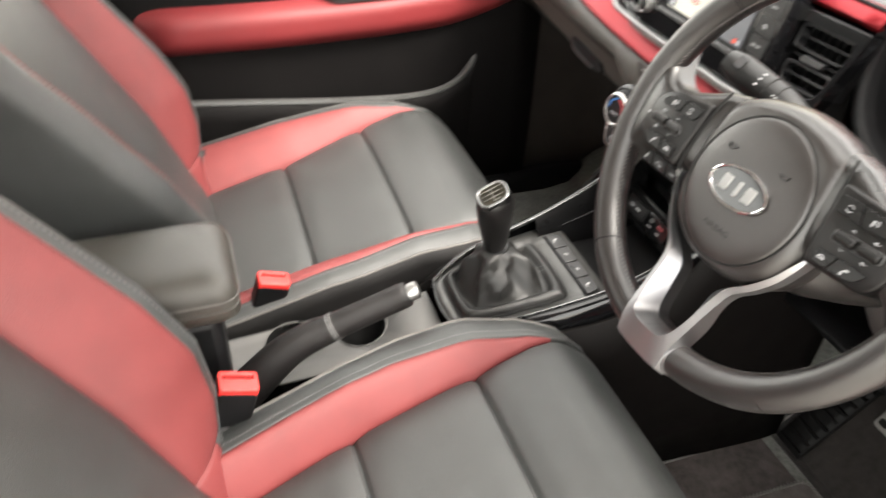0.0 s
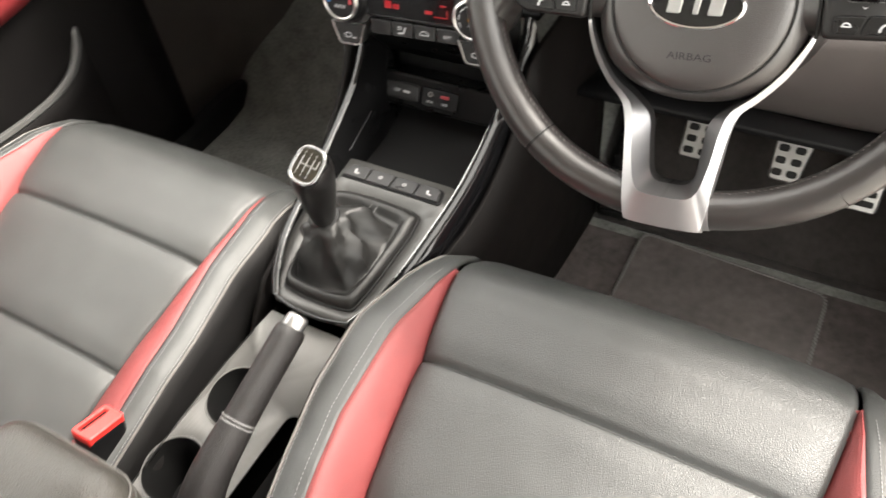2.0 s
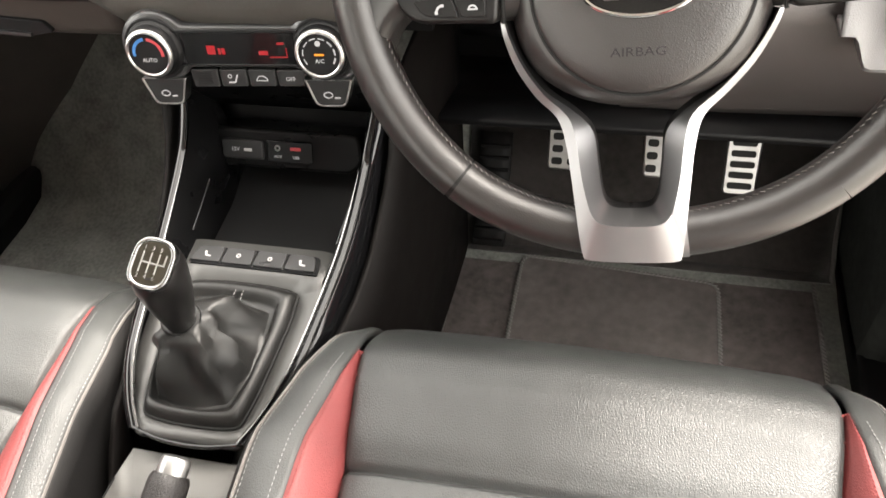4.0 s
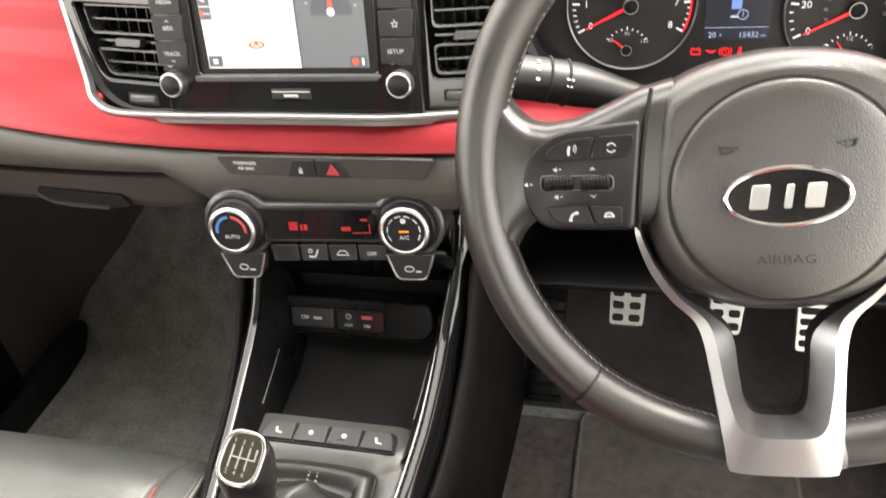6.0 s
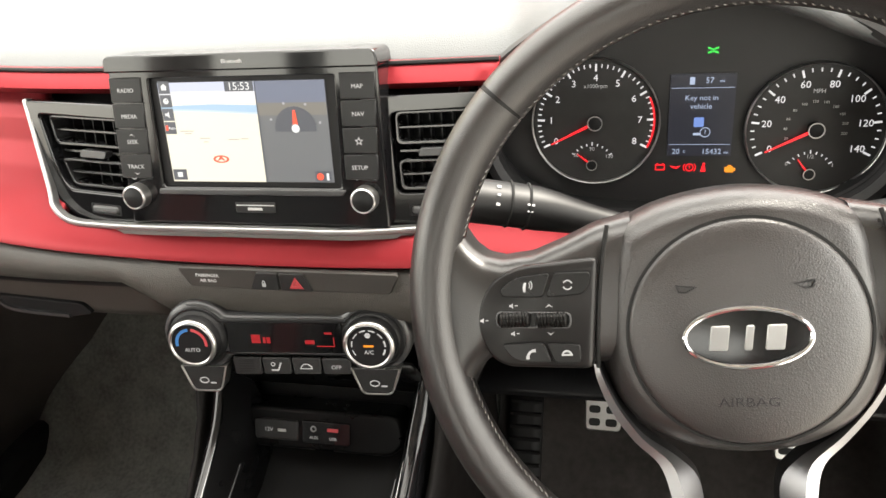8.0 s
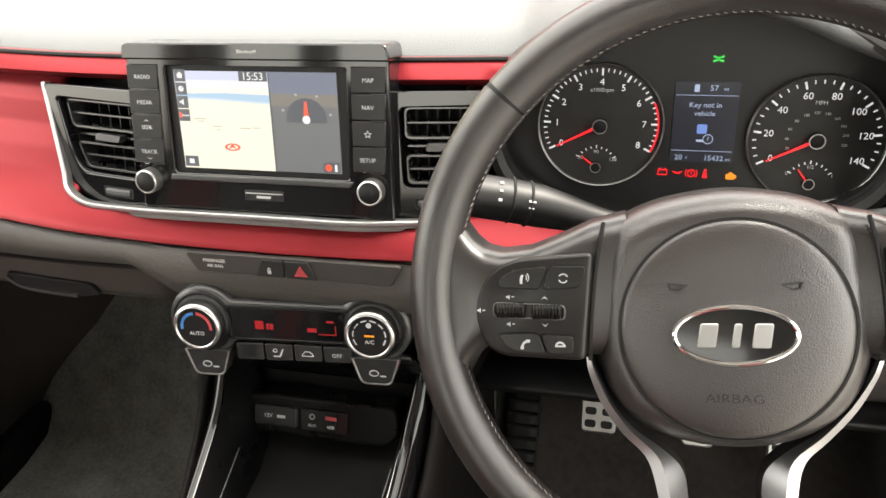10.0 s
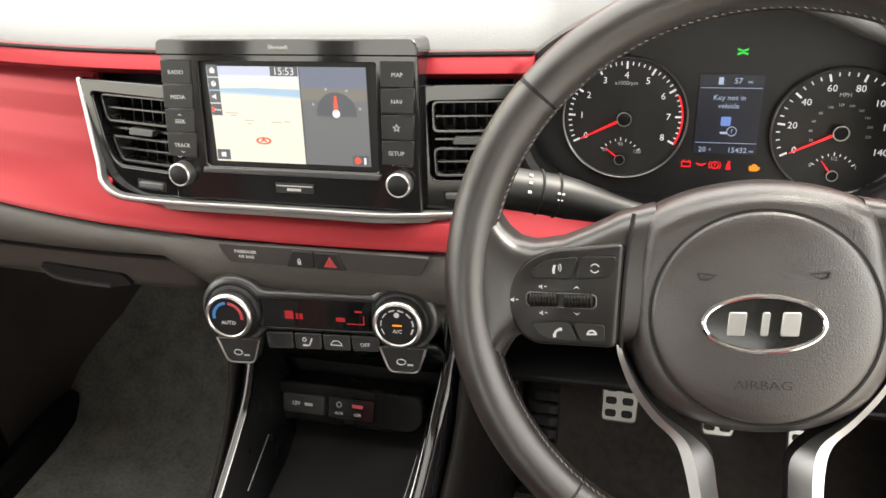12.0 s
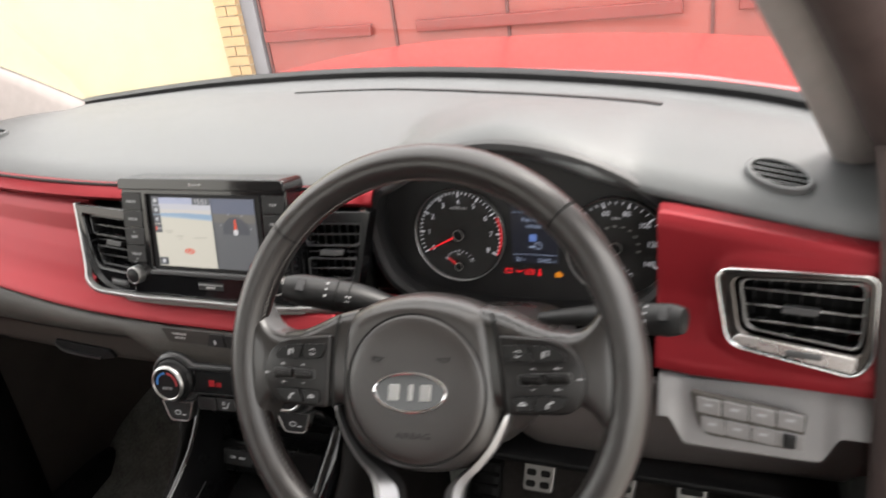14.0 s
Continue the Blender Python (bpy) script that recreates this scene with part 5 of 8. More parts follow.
# warning lamps
for k, x in enumerate((-0.0315, -0.0195, -0.0075, 0.0035)):
    bm = bmesh.new()
    if k == 0:
        ring_plate(bm, rect(x - 0.004, -0.039, x + 0.004, -0.034), rect(x - 0.0032, -0.0382, x + 0.0032, -0.0348), -0.003, -0.0022, CL)
        box(bm, (x - 0.003, -0.034, -0.003), (x - 0.0015, -0.033, -0.0022), CL)
        box(bm, (x + 0.0015, -0.034, -0.003), (x + 0.003, -0.033, -0.0022), CL)
    elif k == 1:
        prism(bm, [(x - 0.0042, -0.035), (x - 0.002, -0.037), (x + 0.002, -0.0375), (x + 0.0048, -0.035), (x + 0.001, -0.036)], -0.003, -0.0022, CL)
    elif k == 2:
        ring_plate(bm, circle(x, -0.0365, 0.0034, 20), circle(x, -0.0365, 0.0026, 20), -0.003, -0.0022, CL)
        box(bm, (x - 0.0004, -0.0375, -0.003), (x + 0.0004, -0.0348, -0.0022), CL)
        for sg in (-1, 1):
            arc_plate(bm, x, -0.0365, 0.0045, 0.0052, 90 - sg * 90 - 40, 90 - sg * 90 + 40, -0.003, -0.0022, CL, 8)
    else:
        prism(bm, [(x - 0.002, -0.04), (x + 0.0022, -0.04), (x + 0.0015, -0.0355), (x - 0.001, -0.0345)], -0.003, -0.0022, CL)
        prism(bm, circle(x + 0.0004, -0.0335, 0.0012, 10), -0.003, -0.0022, CL)
    part("warning_lamp", bm, RED_LIT, cl, "red lit warning symbol", smooth=False)
bm = bmesh.new()
prism(bm, [(0.0213, -0.0405), (0.0276, -0.0405), (0.0278, -0.0392), (0.0292, -0.0392), (0.0292, -0.0368), (0.0278, -0.0368), (0.0268, -0.0352), (0.0256, -0.0352), (0.0256, -0.0344), (0.0232, -0.0344), (0.0232, -0.0352), (0.0220, -0.0360), (0.0206, -0.0360), (0.0206, -0.0392)], -0.003, -0.0022, CL)
part("engine_lamp", bm, AMBER_LIT, cl, "amber lit engine symbol", smooth=False)
bm = bmesh.new()
for sg in (-0.75, 0.75):
    prism(bm, [(0.005 + sg * 0.0012, 0.0585), (0.005 + sg * 0.0055, 0.0575), (0.005 + sg * 0.0055, 0.059), (0.005 + sg * 0.0012, 0.060)], -0.003, -0.0022, CL)
    prism(bm, [(0.005 + sg * 0.0012, 0.0605), (0.005 + sg * 0.0055, 0.0615), (0.005 + sg * 0.0055, 0.063), (0.005 + sg * 0.0012, 0.0618)], -0.003, -0.0022, CL)
box(bm, (0.0045, 0.0588, -0.003), (0.0055, 0.0617, -0.0022), CL)
part("green_lamp", bm, GREEN_LIT, cl, "green lit lamp symbol", smooth=False)

# ---- steering wheel ----
WH = plane_at((0.343, -0.0033, 0.6337), 26.5) @ pose(0, 0, 0, 0, 0, 5)
RIM_C, RIM_R, RIM_Z = (0.001, 0.0106), 0.1538, -0.026
wh = thing("steering_wheel", "black leather flat-bottomed steering wheel with silver spoke", "steering wheel", at=(0.345, 0.02, 0.62))


def rim_pt(a):
    """Centre line of the rim, a in degrees anticlockwise from the right; slightly flattened below."""
    x, y = RIM_C[0] + RIM_R * math.cos(radians(a)), RIM_R * math.sin(radians(a))
    y += RIM_C[1] + 2.0 * max(0.0, -0.108 - y) ** 2
    return Vector((x, y, RIM_Z))


def rim_sweep(a0, a1, n, prof, mat, name, label=""):
    bm = bmesh.new()
    pts = [rim_pt(a0 + (a1 - a0) * i / n) for i in range(n + 1)]
    closed = abs(a1 - a0) >= 360
    if closed:
        pts = pts[:-1]
    sweep(bm, pts, prof, up=Vector((0, 0, 1)), closed=closed)
    bm.transform(WH)
    return part(name, bm, mat, wh, label)


grip = [(0.0128 * math.cos(radians(t)) * (1 + 0.06 * math.cos(radians(2 * t))), 0.0148 * math.sin(radians(t))) for t in range(0, 360, 20)]
SEAMS = (44, 136, 229, 311)
for a0, a1, nm in ((-49.5, 43.6, "side grip"), (44.4, 135.6, "top grip"), (136.4, 228.6, "side grip"), (229.4, 310.5, "bottom grip")):
    rim_sweep(a0, a1, 44, grip, WHEEL_LEATHER, "rim", "black leather " + nm)
for a in SEAMS:
    rim_sweep(a - 0.45, a + 0.45, 2, [(x * 0.975, y * 0.975) for x, y in grip], RUBBER, "rim_seam")
# stitching on the inner side of the rim
bm = bmesh.new()
for i in range(230):
    a = 360 * i / 230
    p, q = rim_pt(a), rim_pt(a + 0.9)
    d = (q - p).normalized()
    inw = Vector((RIM_C[0] - p.x, RIM_C[1] - p.y, 0)).normalized()
    c = p + inw * 0.0130 + Vector((0, 0, 0.0035))
    side = Vector((0, 0, 1))
    e1, e2 = c - d * 0.0011 - side * 0.0012, c + d * 0.0011 + side * 0.0012
    tube(bm, [e1, e2], 0.00034, 4, up=inw)
bm.transform(WH)
tagged(part("rim_stitching", bm, DARK_STITCH, wh, "grey thread stitching"), kind="stuff")

# arms that swell out of the hub and run into the rim
ARM_TOP = [(0.050, 0.0570), (0.068, 0.0530), (0.085, 0.0455), (0.100, 0.0400), (0.115, 0.0385), (0.124, 0.0408), (0.131, 0.0470), (0.137, 0.0570), (0.143, 0.0700), (0.150, 0.0820)]
ARM_LOW = [(0.050, -0.0200), (0.070, -0.0195), (0.085, -0.0175), (0.100, -0.0150), (0.115, -0.0132), (0.124, -0.0145), (0.131, -0.0205), (0.137, -0.0310), (0.143, -0.0450), (0.150, -0.0560)]
ARM_Z = [(0.050, -0.0200), (0.070, -0.0165), (0.090, -0.0150), (0.115, -0.0146), (0.130, -0.0150), (0.140, -0.0165), (0.150, -0.0195)]
for sg in (-1, 1):
    bm = bmesh.new()
    def arm_pt(u, v):
        x = 0.050 + 0.100 * u
        lo_, hi_ = lerp_table(x, ARM_LOW), lerp_table(x, ARM_TOP)
        e = abs(2 * v - 1)
        z = lerp_table(x, ARM_Z) - 0.0030 * e ** 2 - 0.011 * e ** 8
        if e > 0.999:
            z -= 0.014
        return WH @ Vector((sg * x, lo_ + (hi_ - lo_) * v, z))
    sheet(bm, arm_pt, steps(0, 1, 40), [0, 0.0001] + steps(0.02, 0.98, 30) + [0.9999, 1])
    part("hub_arm", bm, SHELL, wh, "smooth dark arm from hub to rim", out=WH.to_3x3() @ Vector((0, 0, 1)))
# airbag cover: a round boss with a raised disc
pad_o = [tuple(p)[:2] for p in smooth_path([(x, y, 0) for x, y in ((-0.0600, 0.0470), (-0.050, 0.0560), (-0.030, 0.0635), (0.0, 0.0672), (0.030, 0.0635), (0.050, 0.0560), (0.0600, 0.0470), (0.0655, 0.027), (0.0672, 0.0045), (0.0672, -0.0175), (0.0620, -0.037), (0.0500, -0.0525), (0.028, -0.0640), (0.0, -0.0678), (-0.028, -0.0640), (-0.0500, -0.0525), (-0.0620, -0.037), (-0.0672, -0.0175), (-0.0672, 0.0045), (-0.0655, 0.027))], 4, True)]
bm = bmesh.new()
pillow(bm, pad_o, [(-0.052, 0.001), (-0.044, 0.0), (-0.037, 0.0004), (-0.031, 0.0014), (-0.026, 0.0031), (-0.022, 0.0054), (-0.0190, 0.0082), (-0.0172, 0.0108), (-0.0162, 0.0132), (-0.0160, 0.017)], WH)
ab = part("airbag_cover", bm, PAD_PLASTIC, wh, "grained grey airbag cover")
DISC = WH @ pose(0.0008, -0.0030, 0)
bm = bmesh.new()
lathe(bm, [(0.0548, -0.030), (0.0548, -0.0168), (0.0542, -0.0156), (0.0525, -0.0146), (0.048, -0.0134), (0.040, -0.0124), (0.028, -0.0118), (0.014, -0.0115), (0.0002, -0.0114)], DISC, 72)
part("airbag_disc", bm, PAD_PLASTIC, ab, "round raised grained airbag disc")
bm = bmesh.new()
lathe(bm, [(0.0560, -0.0175), (0.0560, -0.0157), (0.0546, -0.0157), (0.0546, -0.0175)], DISC, 72)
part("disc_gap", bm, RUBBER, ab)
# dark joint lines beside the boss
for sg in (-1, 1):
    bm = bmesh.new()
    tube(bm, smooth_path([WH @ Vector((sg * x, y, z)) for x, y, z in ((0.0612, 0.0520, -0.0195), (0.0640, 0.0380, -0.0170), (0.0668, 0.0180, -0.0165), (0.0688, -0.0050, -0.0165), (0.0694, -0.0190, -0.0190))], 5), 0.0011, 6, up=WH.to_3x3() @ Vector((0, 0, 1)))
    part("joint_line", bm, RUBBER, ab)
letters("airbag_print", "AIRBAG", 0.0064, WH @ pose(0.0, -0.0360, -0.0121), DARK_PLASTIC, ab, 0.0002, stretch=1.25)
for sg in (-1, 1):
    bm = bmesh.new()
    ring_plate(bm, [(sg * 0.021, 0.0205), (sg * 0.031, 0.0215), (sg * 0.030, 0.018), (sg * 0.026, 0.0175)], [(sg * 0.0225, 0.0200), (sg * 0.030, 0.0208), (sg * 0.0292, 0.0185), (sg * 0.0262, 0.0182)], -0.0128, -0.0112, WH)
    part("horn_symbol", bm, DARK_PLASTIC, ab)
# badge: chrome oval with plain strokes
BD = WH @ pose(0.0, -0.0040, -0.0115)
bm = bmesh.new()
prism(bm, circle(0, 0, 0.0285, 48, 0.0143), 0.0, 0.0024, BD)
bd = part("badge", bm, PIANO, wh, "gloss black oval badge with chrome rim", bevel=0.001)
bm = bmesh.new()
tube(bm, [BD @ Vector((x, y, 0.0022)) for x, y in circle(0, 0, 0.0282, 56, 0.0140)], 0.0013, 8, up=BD.to_3x3() @ Vector((0, 0, 1)), closed=True)
part("badge_rim", bm, CHROME, bd, "chrome rim")
for x, w in ((-0.0125, 0.0085), (0.0008, 0.0036), (0.0125, 0.0085)):
    bm = bmesh.new()
    prism(bm, rounded([(x - w / 2 - 0.0008, -0.0060), (x + w / 2 - 0.0008, -0.0060), (x + w / 2 + 0.0008, 0.0060), (x - w / 2 + 0.0008, 0.0060)], 0.0008, 2), 0.002, 0.0034, BD)
    part("badge_bar", bm, SATIN, bd, "plain chrome bar", bevel=0.0004, segs=1)
# switch pods on both arms
POD = material("pod_plastic", (0.006, 0.0055, 0.0055), 0.36, spec=0.27, vary=0.15, vary_scale=60, rough_vary=0.06)
KEYCAP = material("key_black", (0.0045, 0.0042, 0.0042), 0.28, spec=0.22, vary=0.15, vary_scale=60, rough_vary=0.05)
def flip(pts, sg):
    return [(sg * x, y) for x, y in pts]


for sg in (-1, 1):
    po = rounded(flip([(0.0664, 0.0372), (0.0716, -0.0186), (0.1150, -0.0166), (0.1235, -0.0105), (0.1280, 0.0030), (0.1272, 0.0140), (0.1225, 0.0242), (0.1150, 0.0310), (0.1040, 0.0348)], sg), [0.003, 0.004, 0.010, 0.010, 0.009, 0.009, 0.010, 0.010, 0.010], 4)
    bm = bmesh.new()
    pillow(bm, po, [(-0.036, 0.0), (-0.0158, 0.0), (-0.0138, 0.0004), (-0.0129, 0.0012), (-0.0124, 0.0026)], WH)
    pod = part("switch_pod", bm, POD, wh, "satin black switch pod on the spoke")
    keys = (([(0.1145, 0.0200), (0.1150, 0.0240), (0.1105, 0.0274), (0.1040, 0.0298), (0.0899, 0.0306), (0.0942, 0.0191)], "speak", 0.1013, 0.0244), ([(0.0880, 0.0307), (0.0712, 0.0305), (0.0703, 0.0284), (0.0718, 0.0234), (0.0750, 0.0197), (0.0924, 0.0190)], "ring", 0.0816, 0.0246),
            ([(0.1160, -0.0045), (0.1006, -0.0038), (0.0952, -0.0042), (0.0918, -0.0140), (0.1056, -0.0134), (0.1115, -0.0112)], "call", 0.1024, -0.0088), ([(0.0936, -0.0043), (0.0772, -0.0056), (0.0775, -0.0145), (0.0902, -0.0141)], "end", 0.0840, -0.0093))
    for pts, sign, kx, cy in keys:
        cx = sg * kx
        out = [(cx + (sg * x - cx) * 1.045, cy + (y - cy) * 1.10) for x, y in pts]
        bm = bmesh.new()
        prism(bm, rounded(out, 0.0018, 3), -0.0135, -0.0121, WH)
        part("key_gap", bm, FACE_BLACK, pod)
        bm = bmesh.new()
        prism(bm, rounded(flip(pts, sg), 0.0018, 3), -0.0130, -0.0106, WH)
        b = part("wheel_button", bm, KEYCAP, pod, bevel=0.0007, segs=2)
        z0, z1 = -0.0107, -0.0103
        bm = bmesh.new()
        if sign == "ring":
            arc_plate(bm, cx, cy, 0.0019, 0.0025, 20, 150, z0, z1, WH)
            arc_plate(bm, cx, cy, 0.0019, 0.0025, 200, 330, z0, z1, WH)
        elif sign == "speak":
            prism(bm, [(cx - 0.0022, cy - 0.0024), (cx - 0.0012, cy - 0.0024), (cx - 0.0010, cy - 0.0004), (cx - 0.0004, cy + 0.0022), (cx - 0.0016, cy + 0.0022), (cx - 0.0024, cy)], z0, z1, WH)
            for k in (0, 1):
                arc_plate(bm, cx - 0.0006, cy + 0.0008, 0.0016 + 0.0011 * k, 0.0020 + 0.0011 * k, -45, 45, z0, z1, WH, 6)
        elif sign == "call":
            arc_plate(bm, cx + 0.0022, cy - 0.0022, 0.0026, 0.0038, 88, 182, z0, z1, WH, 10)
            prism(bm, rect(cx + 0.0012, cy + 0.0003, cx + 0.0030, cy + 0.0018), z0, z1, WH)
            prism(bm, rect(cx - 0.0019, cy - 0.0032, cx - 0.0003, cy - 0.0016), z0, z1, WH)
        else:
            arc_plate(bm, cx, cy - 0.0012, 0.0017, 0.0026, 10, 170, z0, z1, WH, 10)
            prism(bm, rect(cx - 0.0027, cy - 0.0014, cx + 0.0027, cy - 0.0006), z0, z1, WH)
        part("button_print", bm, WHITE_MARK, b, smooth=False)
    # ribbed rollers in a lipped slot
    bm = bmesh.new()
    so = rounded(flip([(0.0810, 0.0026), (0.1187, 0.0044), (0.1183, 0.0126), (0.0808, 0.0108)], sg), 0.0032, 4)
    ring_plate(bm, so, [(sg * 0.1 + (x - sg * 0.1) * 0.95, 0.0076 + (y - 0.0076) * 0.82) for x, y in so], -0.014, -0.0112, WH)
    sl = part("roller_slot", bm, SOFT_GREY, pod, "grey slot lip", bevel=0.0006)
    for x in (0.0905, 0.1090):
        bm = bmesh.new()
        mm = WH @ pose(sg * x, 0.0072 + 0.045 * (x - 0.0905), -0.0128) @ pose(0, 0, 0, 0, 90, 0)
        prof = [(0.0030, -0.0075)]
        for k in range(9):
            z = -0.0072 + 0.0016 * k
            prof += [(0.0037, z), (0.0042, z + 0.0004), (0.0042, z + 0.0010), (0.0037, z + 0.0014)]
        lathe(bm, prof + [(0.0030, 0.0076)], mm, 18)
        part("roller", bm, KEYCAP, sl, "ribbed black roller")
    bm = bmesh.new()
    for x, y in ((0.0915, 0.0142), (0.0915, 0.0004), (0.1091, 0.0150), (0.1091, 0.0008), (0.1245, 0.0080)):
        cx = sg * x
        s = 1 if y > 0.01 else -1
        if x == 0.0915:
            prism(bm, [(cx - 0.0018, y - s * 0.0007), (cx, y + s * 0.0010), (cx + 0.0018, y - s * 0.0007), (cx, y + s * 0.0001)], -0.0126, -0.0120, WH)
        else:
            prism(bm, [(cx - 0.0022, y - 0.0005), (cx - 0.0014, y - 0.0005), (cx - 0.0004, y - 0.0013), (cx - 0.0004, y + 0.0013), (cx - 0.0014, y + 0.0005), (cx - 0.0022, y + 0.0005)], -0.0126, -0.0120, WH)
            box(bm, (cx + 0.0006, y - 0.0002, -0.0126), (cx + 0.0020, y + 0.0003, -0.0120), WH)
    part("pod_print", bm, WHITE_MARK, pod, smooth=False)
# silver lower spoke: a U that grows out of the hub and ends on the rim
def u_line(pts):
    r = [tuple(p) for p in smooth_path(pts, 4)]
    lean = [-0.0012 - 0.003 * max(0, min(1, (y + 0.157) / 0.09)) * (1 if y < -0.06 else max(0, (-0.02 - y) / 0.04)) for x, y, z in r]
    return [(-p[0] + d, p[1], p[2]) for p, d in zip(r, lean)][::-1] + [(p[0] + d, p[1], p[2]) for p, d in zip(r, lean)]


def lowered(pts):
    """Sets the spoke's foot back and down on to the rim."""
    out = []
    for x, y, z in pts:
        k = max(0, min(1, (-0.03 - y) / 0.10))
        out.append((x * (1 - 0.05 * k ** 4), y - 0.009 * k, z - 0.0235 * k - 0.009 * (1 - k)))
    return out


outer_u = [(0.0, -0.1415, 0.0130), (0.016, -0.1412, 0.0128), (0.0255, -0.1405, 0.0122), (0.0282, -0.1375, 0.0128), (0.0298, -0.122, 0.0125), (0.0318, -0.100, 0.003), (0.0345, -0.080, -0.006), (0.0388, -0.0675, -0.010), (0.0498, -0.0575, -0.013), (0.0612, -0.0435, -0.015), (0.0685, -0.0285, -0.016), (0.0708, -0.019, -0.016)]
mid_u = [(0.0, -0.1195, 0.0165), (0.010, -0.1193, 0.0164), (0.0172, -0.1182, 0.0150), (0.0212, -0.1148, 0.0128), (0.0236, -0.109, 0.0095), (0.0264, -0.096, 0.0035), (0.0288, -0.078, -0.0045), (0.0330, -0.0665, -0.0085), (0.0462, -0.0550, -0.0105), (0.0578, -0.0413, -0.0125), (0.0655, -0.0272, -0.0135), (0.0688, -0.019, -0.0155)]
inner_u = [(0.0, -0.1160, -0.006), (0.008, -0.1158, -0.006), (0.0128, -0.1140, -0.007), (0.0152, -0.1105, -0.008), (0.0164, -0.105, -0.009), (0.0178, -0.092, -0.012), (0.0198, -0.076, -0.015), (0.0300, -0.0652, -0.016), (0.0456, -0.0545, -0.017), (0.0572, -0.0410, -0.018), (0.0650, -0.0270, -0.0185), (0.0680, -0.019, -0.0185)]
outer_u, mid_u, inner_u = lowered(outer_u), lowered(mid_u), lowered(inner_u)
back_u = [(x, y - (0.0045 if y < -0.146 else 0), z - (0.013 if y < -0.146 else 0.018 if y < -0.097 else 0.010)) for x, y, z in outer_u]
lines = [u_line(q) for q in (back_u, outer_u, mid_u)]
def strip_mesh(la, lb):
    bm = bmesh.new()
    a, b = [bm.verts.new(WH @ Vector(p)) for p in la], [bm.verts.new(WH @ Vector(p)) for p in lb]
    for i in range(len(a) - 1):
        bm.faces.new((a[i], a[i + 1], b[i + 1], b[i]))
    return bm
nrm = WH.to_3x3() @ Vector((0, 0, 1))
SPOKE = material("spoke_silver", (0.37, 0.37, 0.378), 0.44, metal=1.0, vary=0.05, vary_scale=60, rough_vary=0.05)
bm = bmesh.new()
vs = [[bm.verts.new(WH @ Vector(p)) for p in l] for l in lines]
for a, b in zip(vs, vs[1:]):
    for i in range(len(a) - 1):
        bm.faces.new((a[i], a[i + 1], b[i + 1], b[i]))
sp = part("lower_spoke", bm, SPOKE, wh, "satin silver forked lower spoke", out=nrm)
bm = strip_mesh(u_line(mid_u), u_line(inner_u))
part("spoke_inner", bm, material("dark_satin", (0.21, 0.208, 0.215), 0.36, metal=0.9, vary=0.08, vary_scale=50, rough_vary=0.05), sp, "dark satin inner slope of the spoke", out=nrm)
bm = strip_mesh(u_line(inner_u), u_line([(x * 0.98, y, z - 0.012) for x, y, z in inner_u]))
part("spoke_back", bm, DARK_PLASTIC, sp)

rim_sweep(259.8, 280.2, 12, [(x * 1.045, y * 1.045) for x, y in grip], SPOKE, "spoke_foot", "satin silver foot on the rim").parent = sp
# steering column shroud
bm = bmesh.new()
col = [(0.0, -0.012, -0.044, 0.055, 0.046), (0.0, -0.010, -0.075, 0.072, 0.048), (0.0, -0.006, -0.12, 0.075, 0.048), (0.0, 0.0, -0.19, 0.072, 0.046), (0.0, 0.004, -0.26, 0.068, 0.044)]
rings = []
for cx, cy, z, rx, ry in col:
    ring = [(cx + rx * math.copysign(abs(math.cos(t)) ** 0.7, math.cos(t)), cy + ry * math.copysign(abs(math.sin(t)) ** 0.7, math.sin(t)), z) for t in [2 * math.pi * i / 36 for i in range(36)]]
    rings.append([bm.verts.new(WH @ Vector(p)) for p in ring])
for a, b in zip(rings, rings[1:]):
    for i in range(36):
        j = (i + 1) % 36
        bm.faces.new((a[i], a[j], b[j], b[i]))
bm.faces.new(rings[0])
bmesh.ops.recalc_face_normals(bm, faces=bm.faces)
cs = thing("steering_column", "dark plastic steering column shroud with two stalks", "steering column", at=(0.345, 0.15, 0.55))
part("shroud", bm, SHELL, cs, "dark grained column shroud")


STALK = material("stalk_plastic", (0.007, 0.007, 0.0072), 0.45, vary=0.2, vary_scale=40, spec=0.28, rough_vary=0.06)


